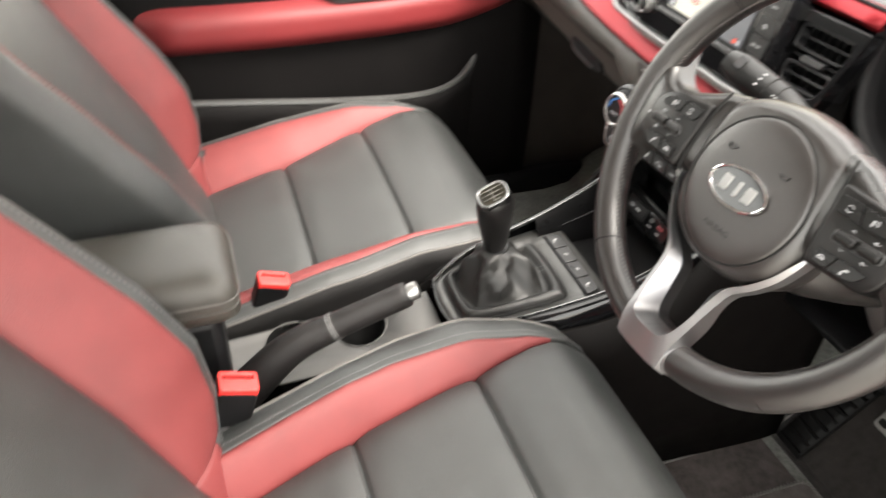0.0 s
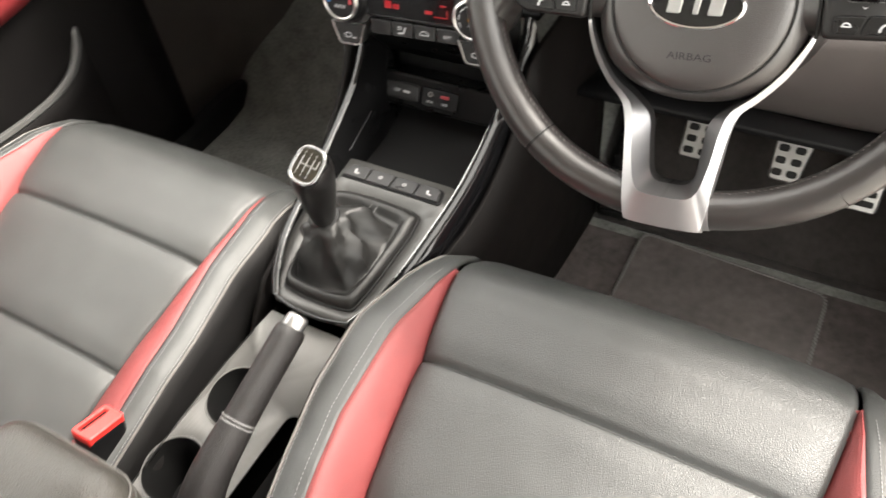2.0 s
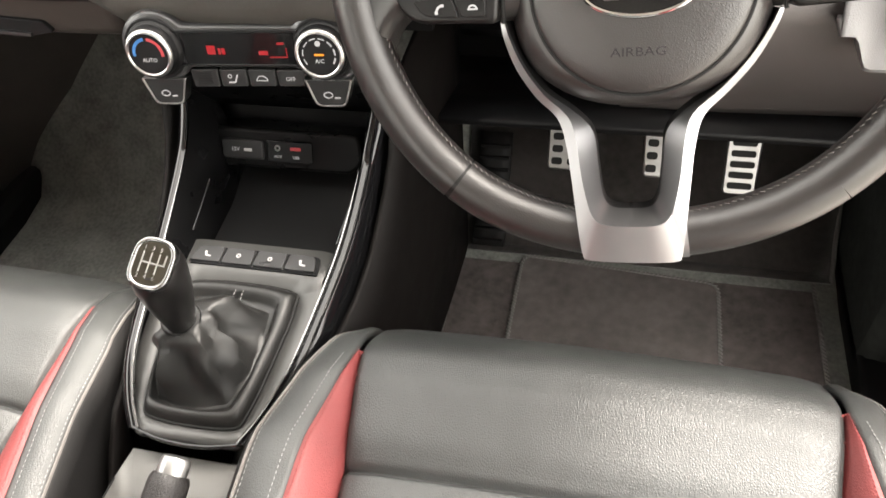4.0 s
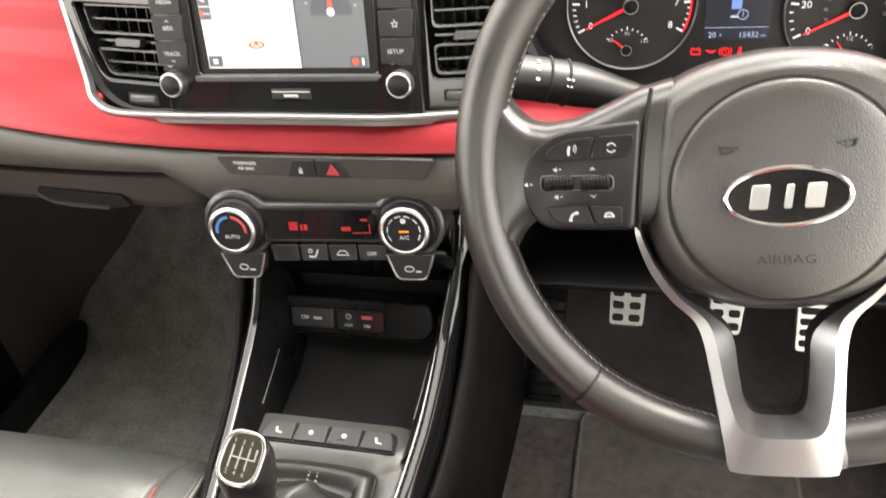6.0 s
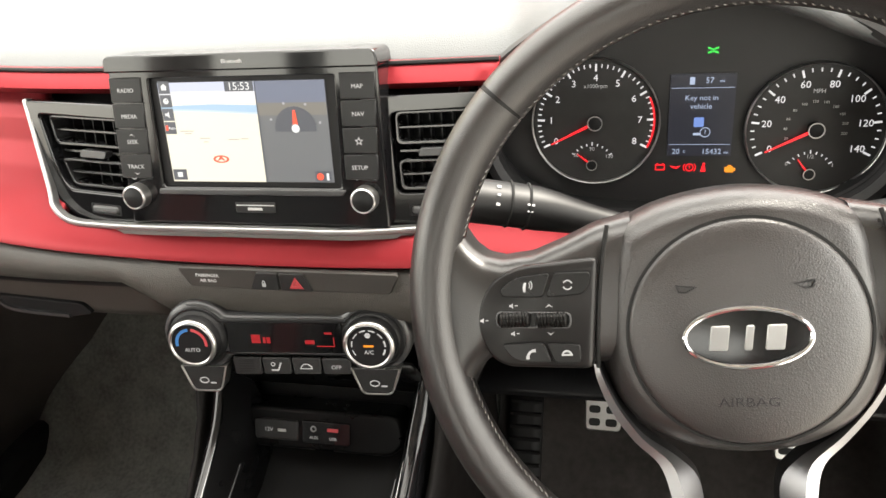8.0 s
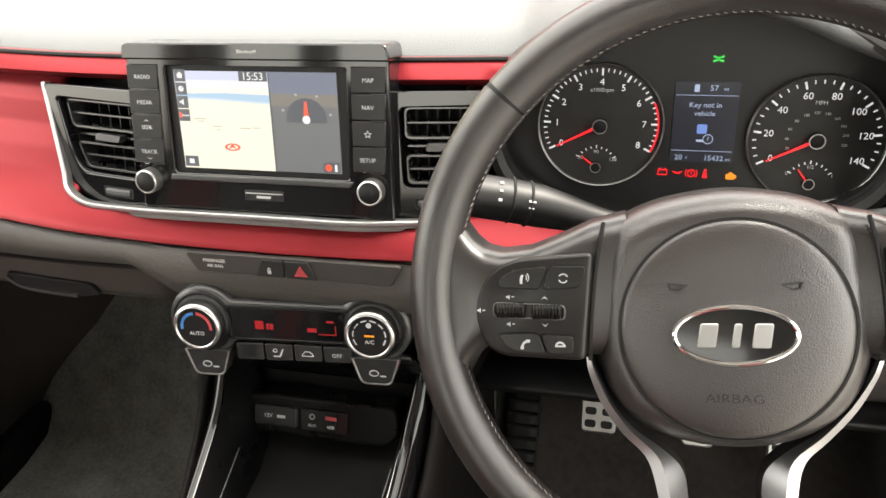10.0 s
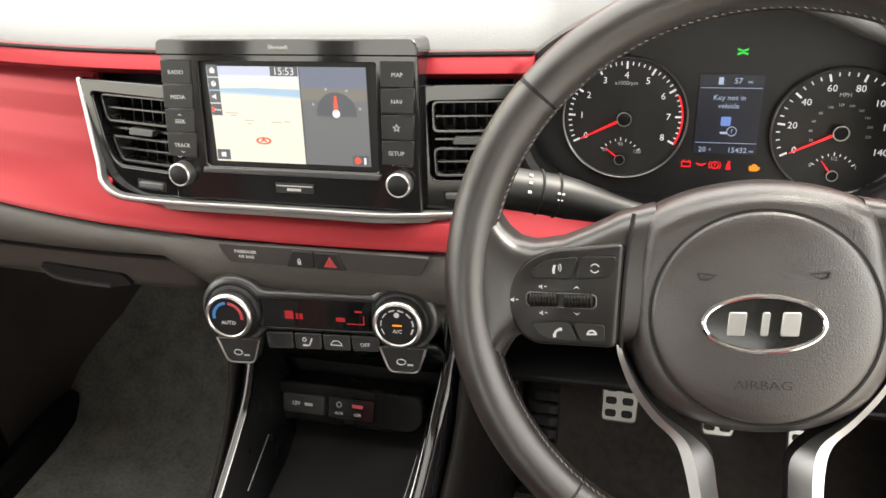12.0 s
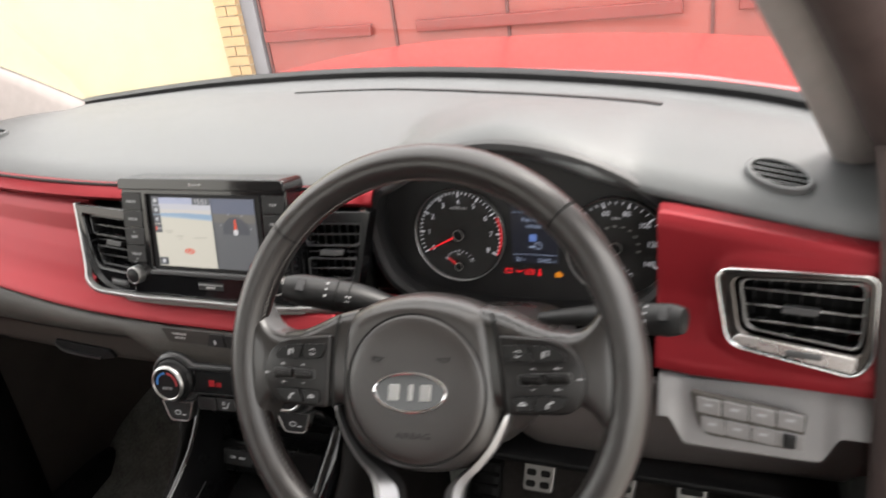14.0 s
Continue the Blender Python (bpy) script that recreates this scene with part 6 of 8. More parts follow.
def stalk(pts, r, tip_r, flat, print_side):
    path = smooth_path(pts, 6)
    n = len(path)
    sc = [lerp_table(i / (n - 1), [(0, 0.45), (0.2, 0.58), (0.45, 0.84), (0.62, 1.0), (0.9, tip_r / r), (1.0, tip_r / r * 0.75)]) for i in range(n)]
    bm = bmesh.new()
    sweep(bm, path, circle(0, 0, r, 16, r * flat), up=Vector((0, -0.5, 0.85)), scale=sc)
    st = part("stalk", bm, STALK, cs, "black control stalk with white symbols")
    d = (path[-1] - path[0]).normalized()
    up = Vector((0, -0.62, 0.78))
    side = d.cross(up).normalized()
    up = side.cross(d)
    i0 = int(0.72 * (n - 1))
    for k in (0, 1):
        ring = bmesh.new()
        tube(ring, [path[i0] + d * 0.012 * k + side * r * 1.0 * x + up * r * flat * 1.0 * y for x, y in circle(0, 0, 1.0, 24)], 0.0009, 6, up=d, closed=True)
        part("stalk_ring", ring, RUBBER, st)
    for s, w, h, mt, o in ((0.90, 0.0036, 0.0120, VENT_EDGE, 0), (0.80, 0.0020, 0.0030, WHITE_MARK, 0.006), (0.79, 0.0018, 0.0024, WHITE_MARK, 0), (0.80, 0.0020, 0.0030, WHITE_MARK, -0.006), (0.68, 0.0040, 0.0022, WHITE_MARK, -0.004), (0.70, 0.0030, 0.0014, WHITE_MARK, -0.008)):
        c = path[0].lerp(path[-1], s)
        i = int(s * (n - 1))
        hgt = r * flat * sc[i]
        b2 = bmesh.new()
        m = Matrix.Translation(path[i] + up * (hgt * math.sqrt(max(0.1, 1 - (o / r) ** 2)))) @ Matrix((d, side, up)).transposed().to_4x4()
        f = 0.6 if mt is WHITE_MARK else 1.0
        box(b2, (-w * f, o - h * f / 2, -0.002), (w * f, o + h * f / 2, 0.0006 if mt is WHITE_MARK else 0.003), m)
        part("stalk_print" if mt is WHITE_MARK else "stalk_switch", b2, mt, st, smooth=False)
    return st


stalk([(0.292, 0.150, 0.599), (0.262, 0.142, 0.609), (0.225, 0.132, 0.6225), (0.168, 0.116, 0.638)], 0.0150, 0.0150, 0.88, 1)
stalk([(0.400, 0.150, 0.606), (0.440, 0.142, 0.617), (0.480, 0.132, 0.625), (0.522, 0.122, 0.632)], 0.0125, 0.0135, 0.85, -1)


# ---- seats ----
RED_THREAD = material("red_thread", (0.16, 0.02, 0.022), 0.8, vary=0.15, vary_scale=300)
def seat(name, label, x0, dy, dz, short, slim):
    """A front seat. slim: with flanks drawn in towards the back."""
    s = thing(name, label, "car seat", "front seats", at=(x0, -0.2 + dy, FLOOR_Z))
    half = [(-0.40, 0.150), (-0.23, 0.156), (-0.1, 0.177), (0.0, 0.190), (0.06, 0.192)]
    crest = [(-0.40, 0.232), (-0.2, 0.222), (-0.1, 0.210), (0.0, 0.193), (0.06, 0.192)]
    side = [(-0.40, 0.262), (-0.2, 0.258), (-0.05, 0.245), (0.02, 0.232), (0.06, 0.218), (0.09, 0.206)]
    top = [(-0.42, -0.105), (-0.38, -0.095), (-0.225, -0.055), (-0.1, -0.018), (-0.03, -0.002), (0.0, -0.003), (0.03, -0.013), (0.06, -0.038), (0.08, -0.07), (0.09, -0.11)]
    lift = [(-0.40, 0.052), (-0.25, 0.048), (-0.12, 0.032), (-0.04, 0.010), (0.0, 0.002), (0.06, 0.0)]
    seams = (-0.108, -0.256)
    if slim:
        half = [(-0.40, 0.134), (-0.32, 0.153), (-0.24, 0.170), (-0.18, 0.176), (-0.1, 0.181), (0.0, 0.190), (0.06, 0.192)]
        crest = [(-0.40, 0.172), (-0.32, 0.190), (-0.27, 0.200), (-0.2, 0.210), (-0.1, 0.207), (0.0, 0.193), (0.06, 0.192)]
        side = [(-0.40, 0.225), (-0.29, 0.243), (-0.18, 0.262), (-0.1, 0.262), (-0.05, 0.250), (0.02, 0.233), (0.06, 0.218), (0.09, 0.206)]

    def groove(d, w=0.006, g=0.007):
        return g * math.exp(-(d / w) ** 2)

    def crease(d):
        """A sharp sewn seam in a soft hollow."""
        return 0.0055 * math.exp(-(d / 0.0028) ** 2) + 0.0050 * math.exp(-(d / 0.016) ** 2)

    fine = [0, 0.006, 0.012, 0.02, 0.03, 0.05, 0.08, 0.12, 0.18, 0.25, 0.35, 0.47, 0.6, 0.75, 0.9]
    across = [-1 + k for k in fine] + [0] + [1 - k for k in fine[::-1]]
    band = [0, 0.012, 0.025, 0.045, 0.07, 0.11, 0.17, 0.26, 0.38, 0.5, 0.62, 0.74, 0.84, 0.91, 0.95, 0.975, 1.0]

    def cushion(u, y):
        """u: 0..1 half of the centre panel, 1..2 the red flank, 2..3 the outer flank."""
        sg, a = (1 if u >= 0 else -1), abs(u)
        h, c, o, z = lerp_table(y, half), lerp_table(y, crest), lerp_table(y, side), lerp_table(y, top)
        l = lerp_table(y, lift)
        if a <= 1:
            x = h * a
            zz = z + 0.008 * (1 - a * a) - crease((1 - a) * h)
            if y < 0.02:
                zz += 0.004 - sum(crease(y - q) for q in seams)
            zz -= 0.012 * a ** 6 * 0
        elif a <= 2:
            t = a - 1
            x = h + (c - h) * t
            zz = z + l * math.sin(t * math.pi / 2) - crease(t * max(0.02, c - h)) - groove((1 - t) * max(0.02, c - h), 0.003, 0.0025)
        else:
            t = a - 2
            zz = z + l - groove(t * 0.06, 0.003, 0.0025)
            if t < 0.35:
                x = c + (o - c) * math.sin(t / 0.35 * math.pi / 2)
                zz -= 0.03 * (1 - math.cos(t / 0.35 * math.pi / 2))
            else:
                x = o - 0.012 * (t - 0.35)
                zz -= 0.03 + 0.15 * (t - 0.35) / 0.65
        return Vector((x0 + sg * x, y + dy - short * max(0, (y + 0.1) / 0.19), 0.30 + dz + zz))

    ys = sorted(set([0.09, 0.085, 0.08, 0.07, 0.06, 0.045, 0.03, 0.015] + steps(0.0, -0.42, 50) + [round(q + e, 5) for q in seams for e in (-0.008, -0.0055, -0.0038, -0.0025, -0.0013, 0, 0.0013, 0.0025, 0.0038, 0.0055, 0.008)]), reverse=True)
    bm = bmesh.new()
    sheet(bm, cushion, across, ys)
    part("cushion", bm, LEATHER, s, "black grained leather seat cushion with cross seams", solid=0.012, out=(0, 0, 1))
    for sg in (-1, 1):
        bm = bmesh.new()
        yr = steps(0.004, -0.42, 60)
        us = [1 + k for k in band]
        sheet(bm, lambda u, v: cushion(sg * u, v), us if sg < 0 else us, yr)
        if sg > 0:
            pass
        part("red_bolster", bm, RED_LEATHER, s, "coral red leather bolster insert", solid=0.012, out=(-sg * 0.3, 0, 1))
        bm = bmesh.new()
        sheet(bm, lambda u, v: cushion(sg * u, v), steps(2, 2.2, 10), ys)
        part("outer_bolster", bm, LEATHER, s, "black leather outer flank of the cushion", solid=0.012, out=(sg, 0, 0.4))
        bm = bmesh.new()
        sheet(bm, lambda u, v: cushion(sg * u, v), steps(2.2, 2.35, 6) + steps(2.35, 3, 6)[1:], ys)
        part("cushion_side", bm, SIDE_VINYL, s, "matt black vinyl side of the cushion", solid=0.012, out=(sg, 0, 0.1))
        bm = bmesh.new()
        tube(bm, [cushion(sg * 2.2, y) + Vector((sg * 0.0006, 0, 0.0006)) for y in steps(0.075, -0.40, 50)], 0.0016, 6)
        part("piping", bm, DARK_STITCH, s, "dark stitched seam")
    bm = bmesh.new()
    sheet(bm, lambda u, v: Vector((x0 + u * 0.2, dy - short + 0.09 - 0.05 * v, 0.30 + dz - 0.11 - 0.12 * v)), steps(-1, 1, 6), steps(0, 1, 3))
    part("front_valance", bm, DARK_PLASTIC, s, solid=0.01)
    bm = bmesh.new()
    box(bm, (x0 - 0.235, dy - 0.42, 0.06 + dz), (x0 + 0.235, dy + 0.0, 0.19 + dz))
    part("seat_base", bm, BLACK_PLASTIC, s, bevel=0.02)
    for sg in (-1, 1):
        bm = bmesh.new()
        box(bm, (x0 + sg * 0.19 - 0.02, dy - 0.45, FLOOR_Z), (x0 + sg * 0.19 + 0.02, dy + 0.02, 0.07 + dz))
        part("seat_rail", bm, BLACK_PLASTIC, s, bevel=0.006)

    # backrest: w runs up the back
    line = [(0.0, -0.372, 0.15), (0.1, -0.405, 0.245), (0.25, -0.462, 0.385), (0.45, -0.562, 0.56), (0.62, -0.650, 0.71), (0.72, -0.700, 0.80)]

    def back(u, w):
        sg, a = (1 if u >= 0 else -1), abs(u)
        y, z = lerp_table(w, [(r[0], r[1]) for r in line]), lerp_table(w, [(r[0], r[2]) for r in line])

        hw = lerp_table(w, [(0, 0.138), (0.12, 0.128), (0.22, 0.130), (0.35, 0.138), (0.5, 0.152), (0.62, 0.14), (0.7, 0.10)])
        cw = lerp_table(w, [(0, 0.165), (0.08, 0.180), (0.2, 0.192), (0.35, 0.198), (0.5, 0.200), (0.62, 0.18), (0.7, 0.13)])
        ow = lerp_table(w, [(0, 0.20), (0.15, 0.232), (0.35, 0.242), (0.5, 0.238), (0.62, 0.21), (0.7, 0.15)])
        l = lerp_table(w, [(0, 0.0), (0.07, 0.004), (0.12, 0.022), (0.18, 0.05), (0.24, 0.066), (0.32, 0.07), (0.45, 0.055), (0.6, 0.03), (0.7, 0.01)])
        if a <= 1:
            x, f = hw * a, 0.009 * (1 - a * a) - crease((1 - a) * hw)
        elif a <= 2:
            t = a - 1
            x, f = hw + (cw - hw) * t, l * math.sin(t * 1.15) - crease(t * 0.06) - groove((1 - t) * 0.06, 0.003, 0.0025) - crease(w - 0.12) * 0.8
        else:
            t = a - 2
            f = l * (0.913 + 0.087 * math.sin(min(1, t / 0.15) * math.pi / 2)) - groove(t * 0.06, 0.003, 0.0025)
            if t < 0.4:
                x = cw + (ow - cw) * math.sin(t / 0.4 * math.pi / 2)
                f -= 0.04 * (1 - math.cos(t / 0.4 * math.pi / 2))
            else:
                x = ow - 0.015 * (t - 0.4)
                f -= 0.04 + 0.15 * (t - 0.4) / 0.6
        return Vector((x0 + sg * x, y + dy + f, z + dz + 0.25 * f * 0.4))

    ws = sorted(set(steps(0, 0.7, 70) + [round(0.12 + e, 5) for e in (-0.006, -0.004, -0.0025, -0.0012, 0, 0.0012, 0.0025, 0.004, 0.006)]))
    bm = bmesh.new()
    sheet(bm, back, across, ws)
    part("backrest", bm, LEATHER, s, "black grained leather backrest", solid=0.012, out=(0, 1, 0.3))
    for sg in (-1, 1):
        bm = bmesh.new()
        sheet(bm, lambda u, v: back(sg * u, v), [1 + k for k in band], ws)
        part("red_back_bolster", bm, RED_LEATHER, s, "coral red leather backrest bolster", solid=0.012, out=(-sg * 0.3, 1, 0.3))
        bm = bmesh.new()
        sheet(bm, lambda u, v: back(sg * u, v), steps(2, 2.4, 10) + steps(2.4, 3, 5)[1:], ws)
        part("back_flank", bm, LEATHER, s, "black leather backrest flank", solid=0.012, out=(sg, 0.4, 0.1))
    # sewn thread beside the seams
    def thread(f, rows, mat, name):
        bm = bmesh.new()
        pts = [f(v) for v in rows]
        for p, q in zip(pts[:-1:2], pts[1::2]):
            tube(bm, [p, q], 0.00045, 4)
        tagged(part(name, bm, mat, s), kind="stuff")
    lift_v = Vector((0, 0, 0.0005))
    for sg in (-1, 1):
        rows = steps(-0.005, -0.40, 180)
        thread(lambda y: cushion(sg * (2 - 0.004 / max(0.02, lerp_table(y, crest) - lerp_table(y, half))), y) + lift_v, rows, RED_THREAD, "red_stitching")
        thread(lambda y: cushion(sg * 2.045, y) + lift_v, rows, STITCH, "edge_stitching")
        thread(lambda y: cushion(sg * 2.175, y) + Vector((sg * 0.0003, 0, 0.0005)), steps(0.06, -0.40, 200), STITCH, "flank_stitching")
        thread(lambda w: back(sg * 1.94, w) + Vector((-sg * 0.0004, 0.0004, 0)), steps(0.1, 0.66, 200), RED_THREAD, "red_stitching")
        thread(lambda w: back(sg * 2.06, w) + Vector((sg * 0.0002, 0.0005, 0)), steps(0.1, 0.66, 200), STITCH, "edge_stitching")
    bm = bmesh.new()
    sheet(bm, lambda u, w: back(u, w) + Vector((0, -0.14, 0)), (-2.4, 0, 2.4), steps(0, 0.7, 8))
    part("back_shell", bm, BLACK_PLASTIC, s, solid=0.01)
    # recliner cover at the hinge
    for sg in (-1, 1):
        bm = bmesh.new()
        lathe(bm, [(0.0, 0), (0.05, 0), (0.055, 0.008), (0.05, 0.02), (0.0, 0.02)], pose(x0 + sg * 0.225, dy - 0.40, 0.20 + dz, 0, 90, 0), 24)
        part("recliner_cover", bm, DARK_PLASTIC, s)
    return s


seat("car_seat", "black and coral red leather driver's seat behind the steering wheel", 0.336, 0.0, 0.0, 0.026, True)
seat("car_seat", "black and coral red leather passenger seat beside the console", -0.350, 0.025, -0.045, 0.0, False)


# ---- centre console ----
con = thing("centre_console", "dark plastic centre console with gloss black sides", "centre console", at=(0, 0, FLOOR_Z))
EDGE = [(0.107, 0.245, 0.43), (0.106, 0.232, 0.40), (0.103, 0.208, 0.372), (0.100, 0.185, 0.352), (0.099, 0.165, 0.338), (0.097, 0.12, 0.316), (0.093, 0.07, 0.298), (0.082, -0.02, 0.276), (0.068, -0.065, 0.262), (0.052, -0.093, 0.252)]
CXO = 0.004
TRAY_BLACK = material("tray_black", (0.003, 0.003, 0.0032), 0.3, spec=0.14, vary=0.2, vary_scale=30, rough_vary=0.06)
for sg in (-1, 1):
    e = smooth_path([(CXO + sg * (x - (0.006 if sg < 0 else 0.002)), y, z) for x, y, z in EDGE], 5)
    # gloss black cheek outside the chrome line
    bm = bmesh.new()
    def cheek(u, v):
        p = e[u]
        off = (0.0, 0.002, 0.005, 0.0085, 0.0115, 0.0138, 0.0152, 0.0162, 0.0166)[v]
        dz = (0.0, 0.0010, 0.0012, -0.0002, -0.0038, -0.010, -0.020, -0.038, -0.10)[v]
        return Vector((p.x + sg * off, p.y, p.z + dz))
    sheet(bm, cheek, range(len(e)), range(9))
    part("gloss_cheek", bm, PIANO, con, "gloss black console cheek")
    bm = bmesh.new()
    run = [p + Vector((-sg * 0.001, 0, 0.002)) for p in e if p.y < 0.168]
    sweep(bm, run, [(-0.0010, -0.0025), (0.0010, -0.0025), (0.0007, 0.0014), (-0.0007, 0.0014)], scale=[min(1, 0.1 + 0.15 * k) for k in range(len(run))])
    part("chrome_line", bm, DARK_CHROME, con, "chrome edge line", bevel=0.0006)
    # inner wall of the tray
    bm = bmesh.new()
    i2 = [p for p in e if p.y > 0.06]
    inn = [(0.002, 0.0), (0.004, 0.06), (0.009, 0.25), (0.014, 0.45), (0.019, 0.70), (0.022, 1.0)]
    sheet(bm, lambda u, v: Vector((i2[u].x - sg * inn[v][0], i2[u].y, i2[u].z + 0.001 - (i2[u].z - 0.256) * inn[v][1])), range(len(i2)), range(len(inn)))
    part("tray_wall", bm, TRAY_BLACK, con, "black inner cheek")
    bm = bmesh.new()
    tube(bm, [Vector((p.x - sg * 0.0150, p.y, p.z + 0.001 - (p.z - 0.256) * 0.45)) for p in i2 if 0.105 < p.y < 0.172], 0.0010, 6)
    part("trim_line", bm, VENT_EDGE, con, "thin grey inner line")
    # side wall down to the floor
    bm = bmesh.new()
    def wall(u, v):
        y = -0.60 + 1.05 * u
        zt = lerp_table(y, [(-0.6, 0.16), (-0.36, 0.17), (-0.12, 0.19), (-0.09, 0.235), (0.0, 0.26), (0.1, 0.28), (0.18, 0.33), (0.22, 0.40), (0.45, 0.42)])
        x = lerp_table(y, [(-0.6, 0.10), (-0.12, 0.085), (-0.05, 0.09), (0.05, 0.112), (0.2, 0.125), (0.45, 0.135)])
        return Vector((CXO + sg * (x + 0.012 * v if sg < 0 else x - 0.004 - 0.014 * v), y, zt + (FLOOR_Z - zt) * v))
    sheet(bm, wall, steps(0, 1, 40), steps(0, 1, 4))
    part("side_wall", bm, material("console_side", (0.005, 0.0042, 0.004), 0.6, spec=0.1, vary=0.2, vary_scale=25, rough_vary=0.08), con, "dark console side down to the carpet", solid=0.006)
# rear edge chrome
bm = bmesh.new()
sweep(bm, smooth_path([(CXO - 0.053, -0.092, 0.252), (CXO - 0.02, -0.099, 0.2505), (CXO + 0.02, -0.099, 0.2505), (CXO + 0.053, -0.092, 0.252)], 5), [(-0.0015, -0.0025), (0.0015, -0.0025), (0.0011, 0.0016), (-0.0011, 0.0016)])
part("rear_lip", bm, PIANO, con, "gloss black rear lip", bevel=0.0006)
# gear plate with an opening for the gaiter
bm = bmesh.new()
def plate_edge(t):
    return lerp_table(t, [(-0.097, 0.046), (-0.093, 0.051), (-0.065, 0.066), (-0.02, 0.080), (0.07, 0.089), (0.090, 0.088), (0.101, 0.083), (0.106, 0.076), (0.108, 0.066)])
def plate_z(y):
    return lerp_table(y, [(-0.097, 0.2515), (-0.06, 0.2585), (0.0, 0.268), (0.06, 0.2765), (0.108, 0.279)])
ys = [-0.097, -0.09, -0.065, -0.04, -0.02, 0.01, 0.04, 0.07, 0.09, 0.096, 0.101, 0.104, 0.106, 0.108]
outl = [(CXO + plate_edge(y), y) for y in ys] + [(CXO - plate_edge(y), y) for y in ys[::-1]]
gait = [tuple(p)[:2] for p in smooth_path([(CXO + x, y, 0) for x, y in ((-0.034, -0.082), (0.034, -0.082), (0.049, -0.066), (0.057, 0.0), (0.058, 0.038), (0.046, 0.056), (-0.046, 0.056), (-0.058, 0.038), (-0.057, 0.0), (-0.049, -0.066))], 4, True)]
def holed(bm, loops, zf):
    es = []
    for lp in loops:
        vs = [bm.verts.new((x, y, zf(y))) for x, y in lp]
        es += [bm.edges.new((vs[i], vs[(i + 1) % len(vs)])) for i in range(len(vs))]
    bmesh.ops.triangle_fill(bm, use_beauty=True, use_dissolve=False, edges=es)
    bmesh.ops.recalc_face_normals(bm, faces=bm.faces)
    for f in bm.faces:
        if f.normal.z < 0:
            f.normal_flip()
    return bm
holed(bm, [outl, gait], plate_z)
part("gear_plate", bm, PLATE_GREY, con, "grey plate round the gear lever", solid=0.008)
bm = bmesh.new()
tube(bm, [Vector((x, y, plate_z(y) + 0.0006)) for x, y in gait], 0.0016, 8, closed=True)
part("gaiter_ring", bm, RUBBER, con, "dark joint at the gaiter's foot")
# heated seat switches in a dark recess
bm = bmesh.new()
prism(bm, rounded([(CXO - 0.068, 0.0765), (CXO + 0.0685, 0.0765), (CXO + 0.0665, 0.0995), (CXO - 0.0655, 0.0995)], [0.002, 0.002, 0.008, 0.008], 4), plate_z(0.088) - 0.003, plate_z(0.088) + 0.0012)
part("button_recess", bm, BLACK_PLASTIC, con)
for k in range(4):
    x0 = CXO - 0.066 + 0.0335 * k
    m = Matrix.Translation((0, 0, 0)) @ pose(x0, 0.087, plate_z(0.087) + 0.0015, 2.0, 0, 0)
    bm = bmesh.new()
    prism(bm, rounded([(0, -0.0085), (0.0315, -0.0085), (0.0305 if k < 3 else 0.027, 0.0105), (0.001 if k else 0.004, 0.0105)], [0.002, 0.002, 0.002 if k < 3 else 0.007, 0.002 if k else 0.007], 3), -0.003, 0.0030, m)
    b = part("console_button", bm, SOFT_GREY, con, bevel=0.001)
    bm = bmesh.new()
    if k in (1, 2):
        ring_plate(bm, circle(0.0155, 0.001, 0.0024, 14), circle(0.0155, 0.001, 0.0015, 14), 0.0028, 0.0033, m)
    else:
        prism(bm, [(0.012, 0.003), (0.014, -0.0025), (0.02, -0.0035), (0.02, -0.002), (0.0155, -0.001), (0.0145, 0.0035)], 0.0028, 0.0033, m)
    part("button_print", bm, GREY_MARK, b, smooth=False)
# tray floor, back and socket panel
bm = bmesh.new()
tr = [(0.106, 0.276), (0.110, 0.262), (0.125, 0.257), (0.17, 0.256), (0.235, 0.262), (0.255, 0.275), (0.262, 0.33), (0.255, 0.42)]
sheet(bm, lambda u, v: Vector((CXO + u * 0.092, *tr[v])), steps(-1, 1, 10), range(len(tr)))
part("tray", bm, material("tray_rubber", (0.007, 0.007, 0.0073), 0.40, spec=0.3, vary=0.2, vary_scale=40, bump=0.2, bump_scale=700, rough_vary=0.06), con, "black rubber lined storage tray", solid=0.005)
US = plane_at((-0.010, 0.216, 0.311), 24)
bm = bmesh.new()
prism(bm, rounded([(-0.090, 0.022), (0.090, 0.022), (0.094, -0.008), (0.080, -0.022), (-0.080, -0.022), (-0.094, -0.008)], [0.01, 0.01, 0.008, 0.008, 0.008, 0.008], 4), -0.04, 0.0, US)
us = part("socket_panel", bm, TRAY_BLACK, con, "black panel with power and media sockets", bevel=0.004, segs=3)
bm = bmesh.new()
prism(bm, rounded(rect(-0.066, -0.012, -0.018, 0.010), 0.004), -0.001, 0.003, US)
so = part("power_socket_flap", bm, DARK_PLASTIC, us, bevel=0.0015)
letters("socket_print", "12V", 0.006, US @ pose(-0.050, -0.001, 0.0034), WHITE_MARK, so, 0.0001)
bm = bmesh.new()
box(bm, (-0.040, -0.0025, 0.003), (-0.031, 0.0005, 0.0035), US)
part("socket_print", bm, GREY_MARK, so)
bm = bmesh.new()
prism(bm, rounded(rect(-0.014, -0.013, 0.038, 0.011), 0.003), -0.001, 0.0025, US)
so = part("media_socket", bm, PIANO, us, "gloss black media socket plate", bevel=0.001)
letters("socket_print", "AUX", 0.0045, US @ pose(-0.001, -0.0065, 0.0028), GREY_MARK, so, 0.0001)
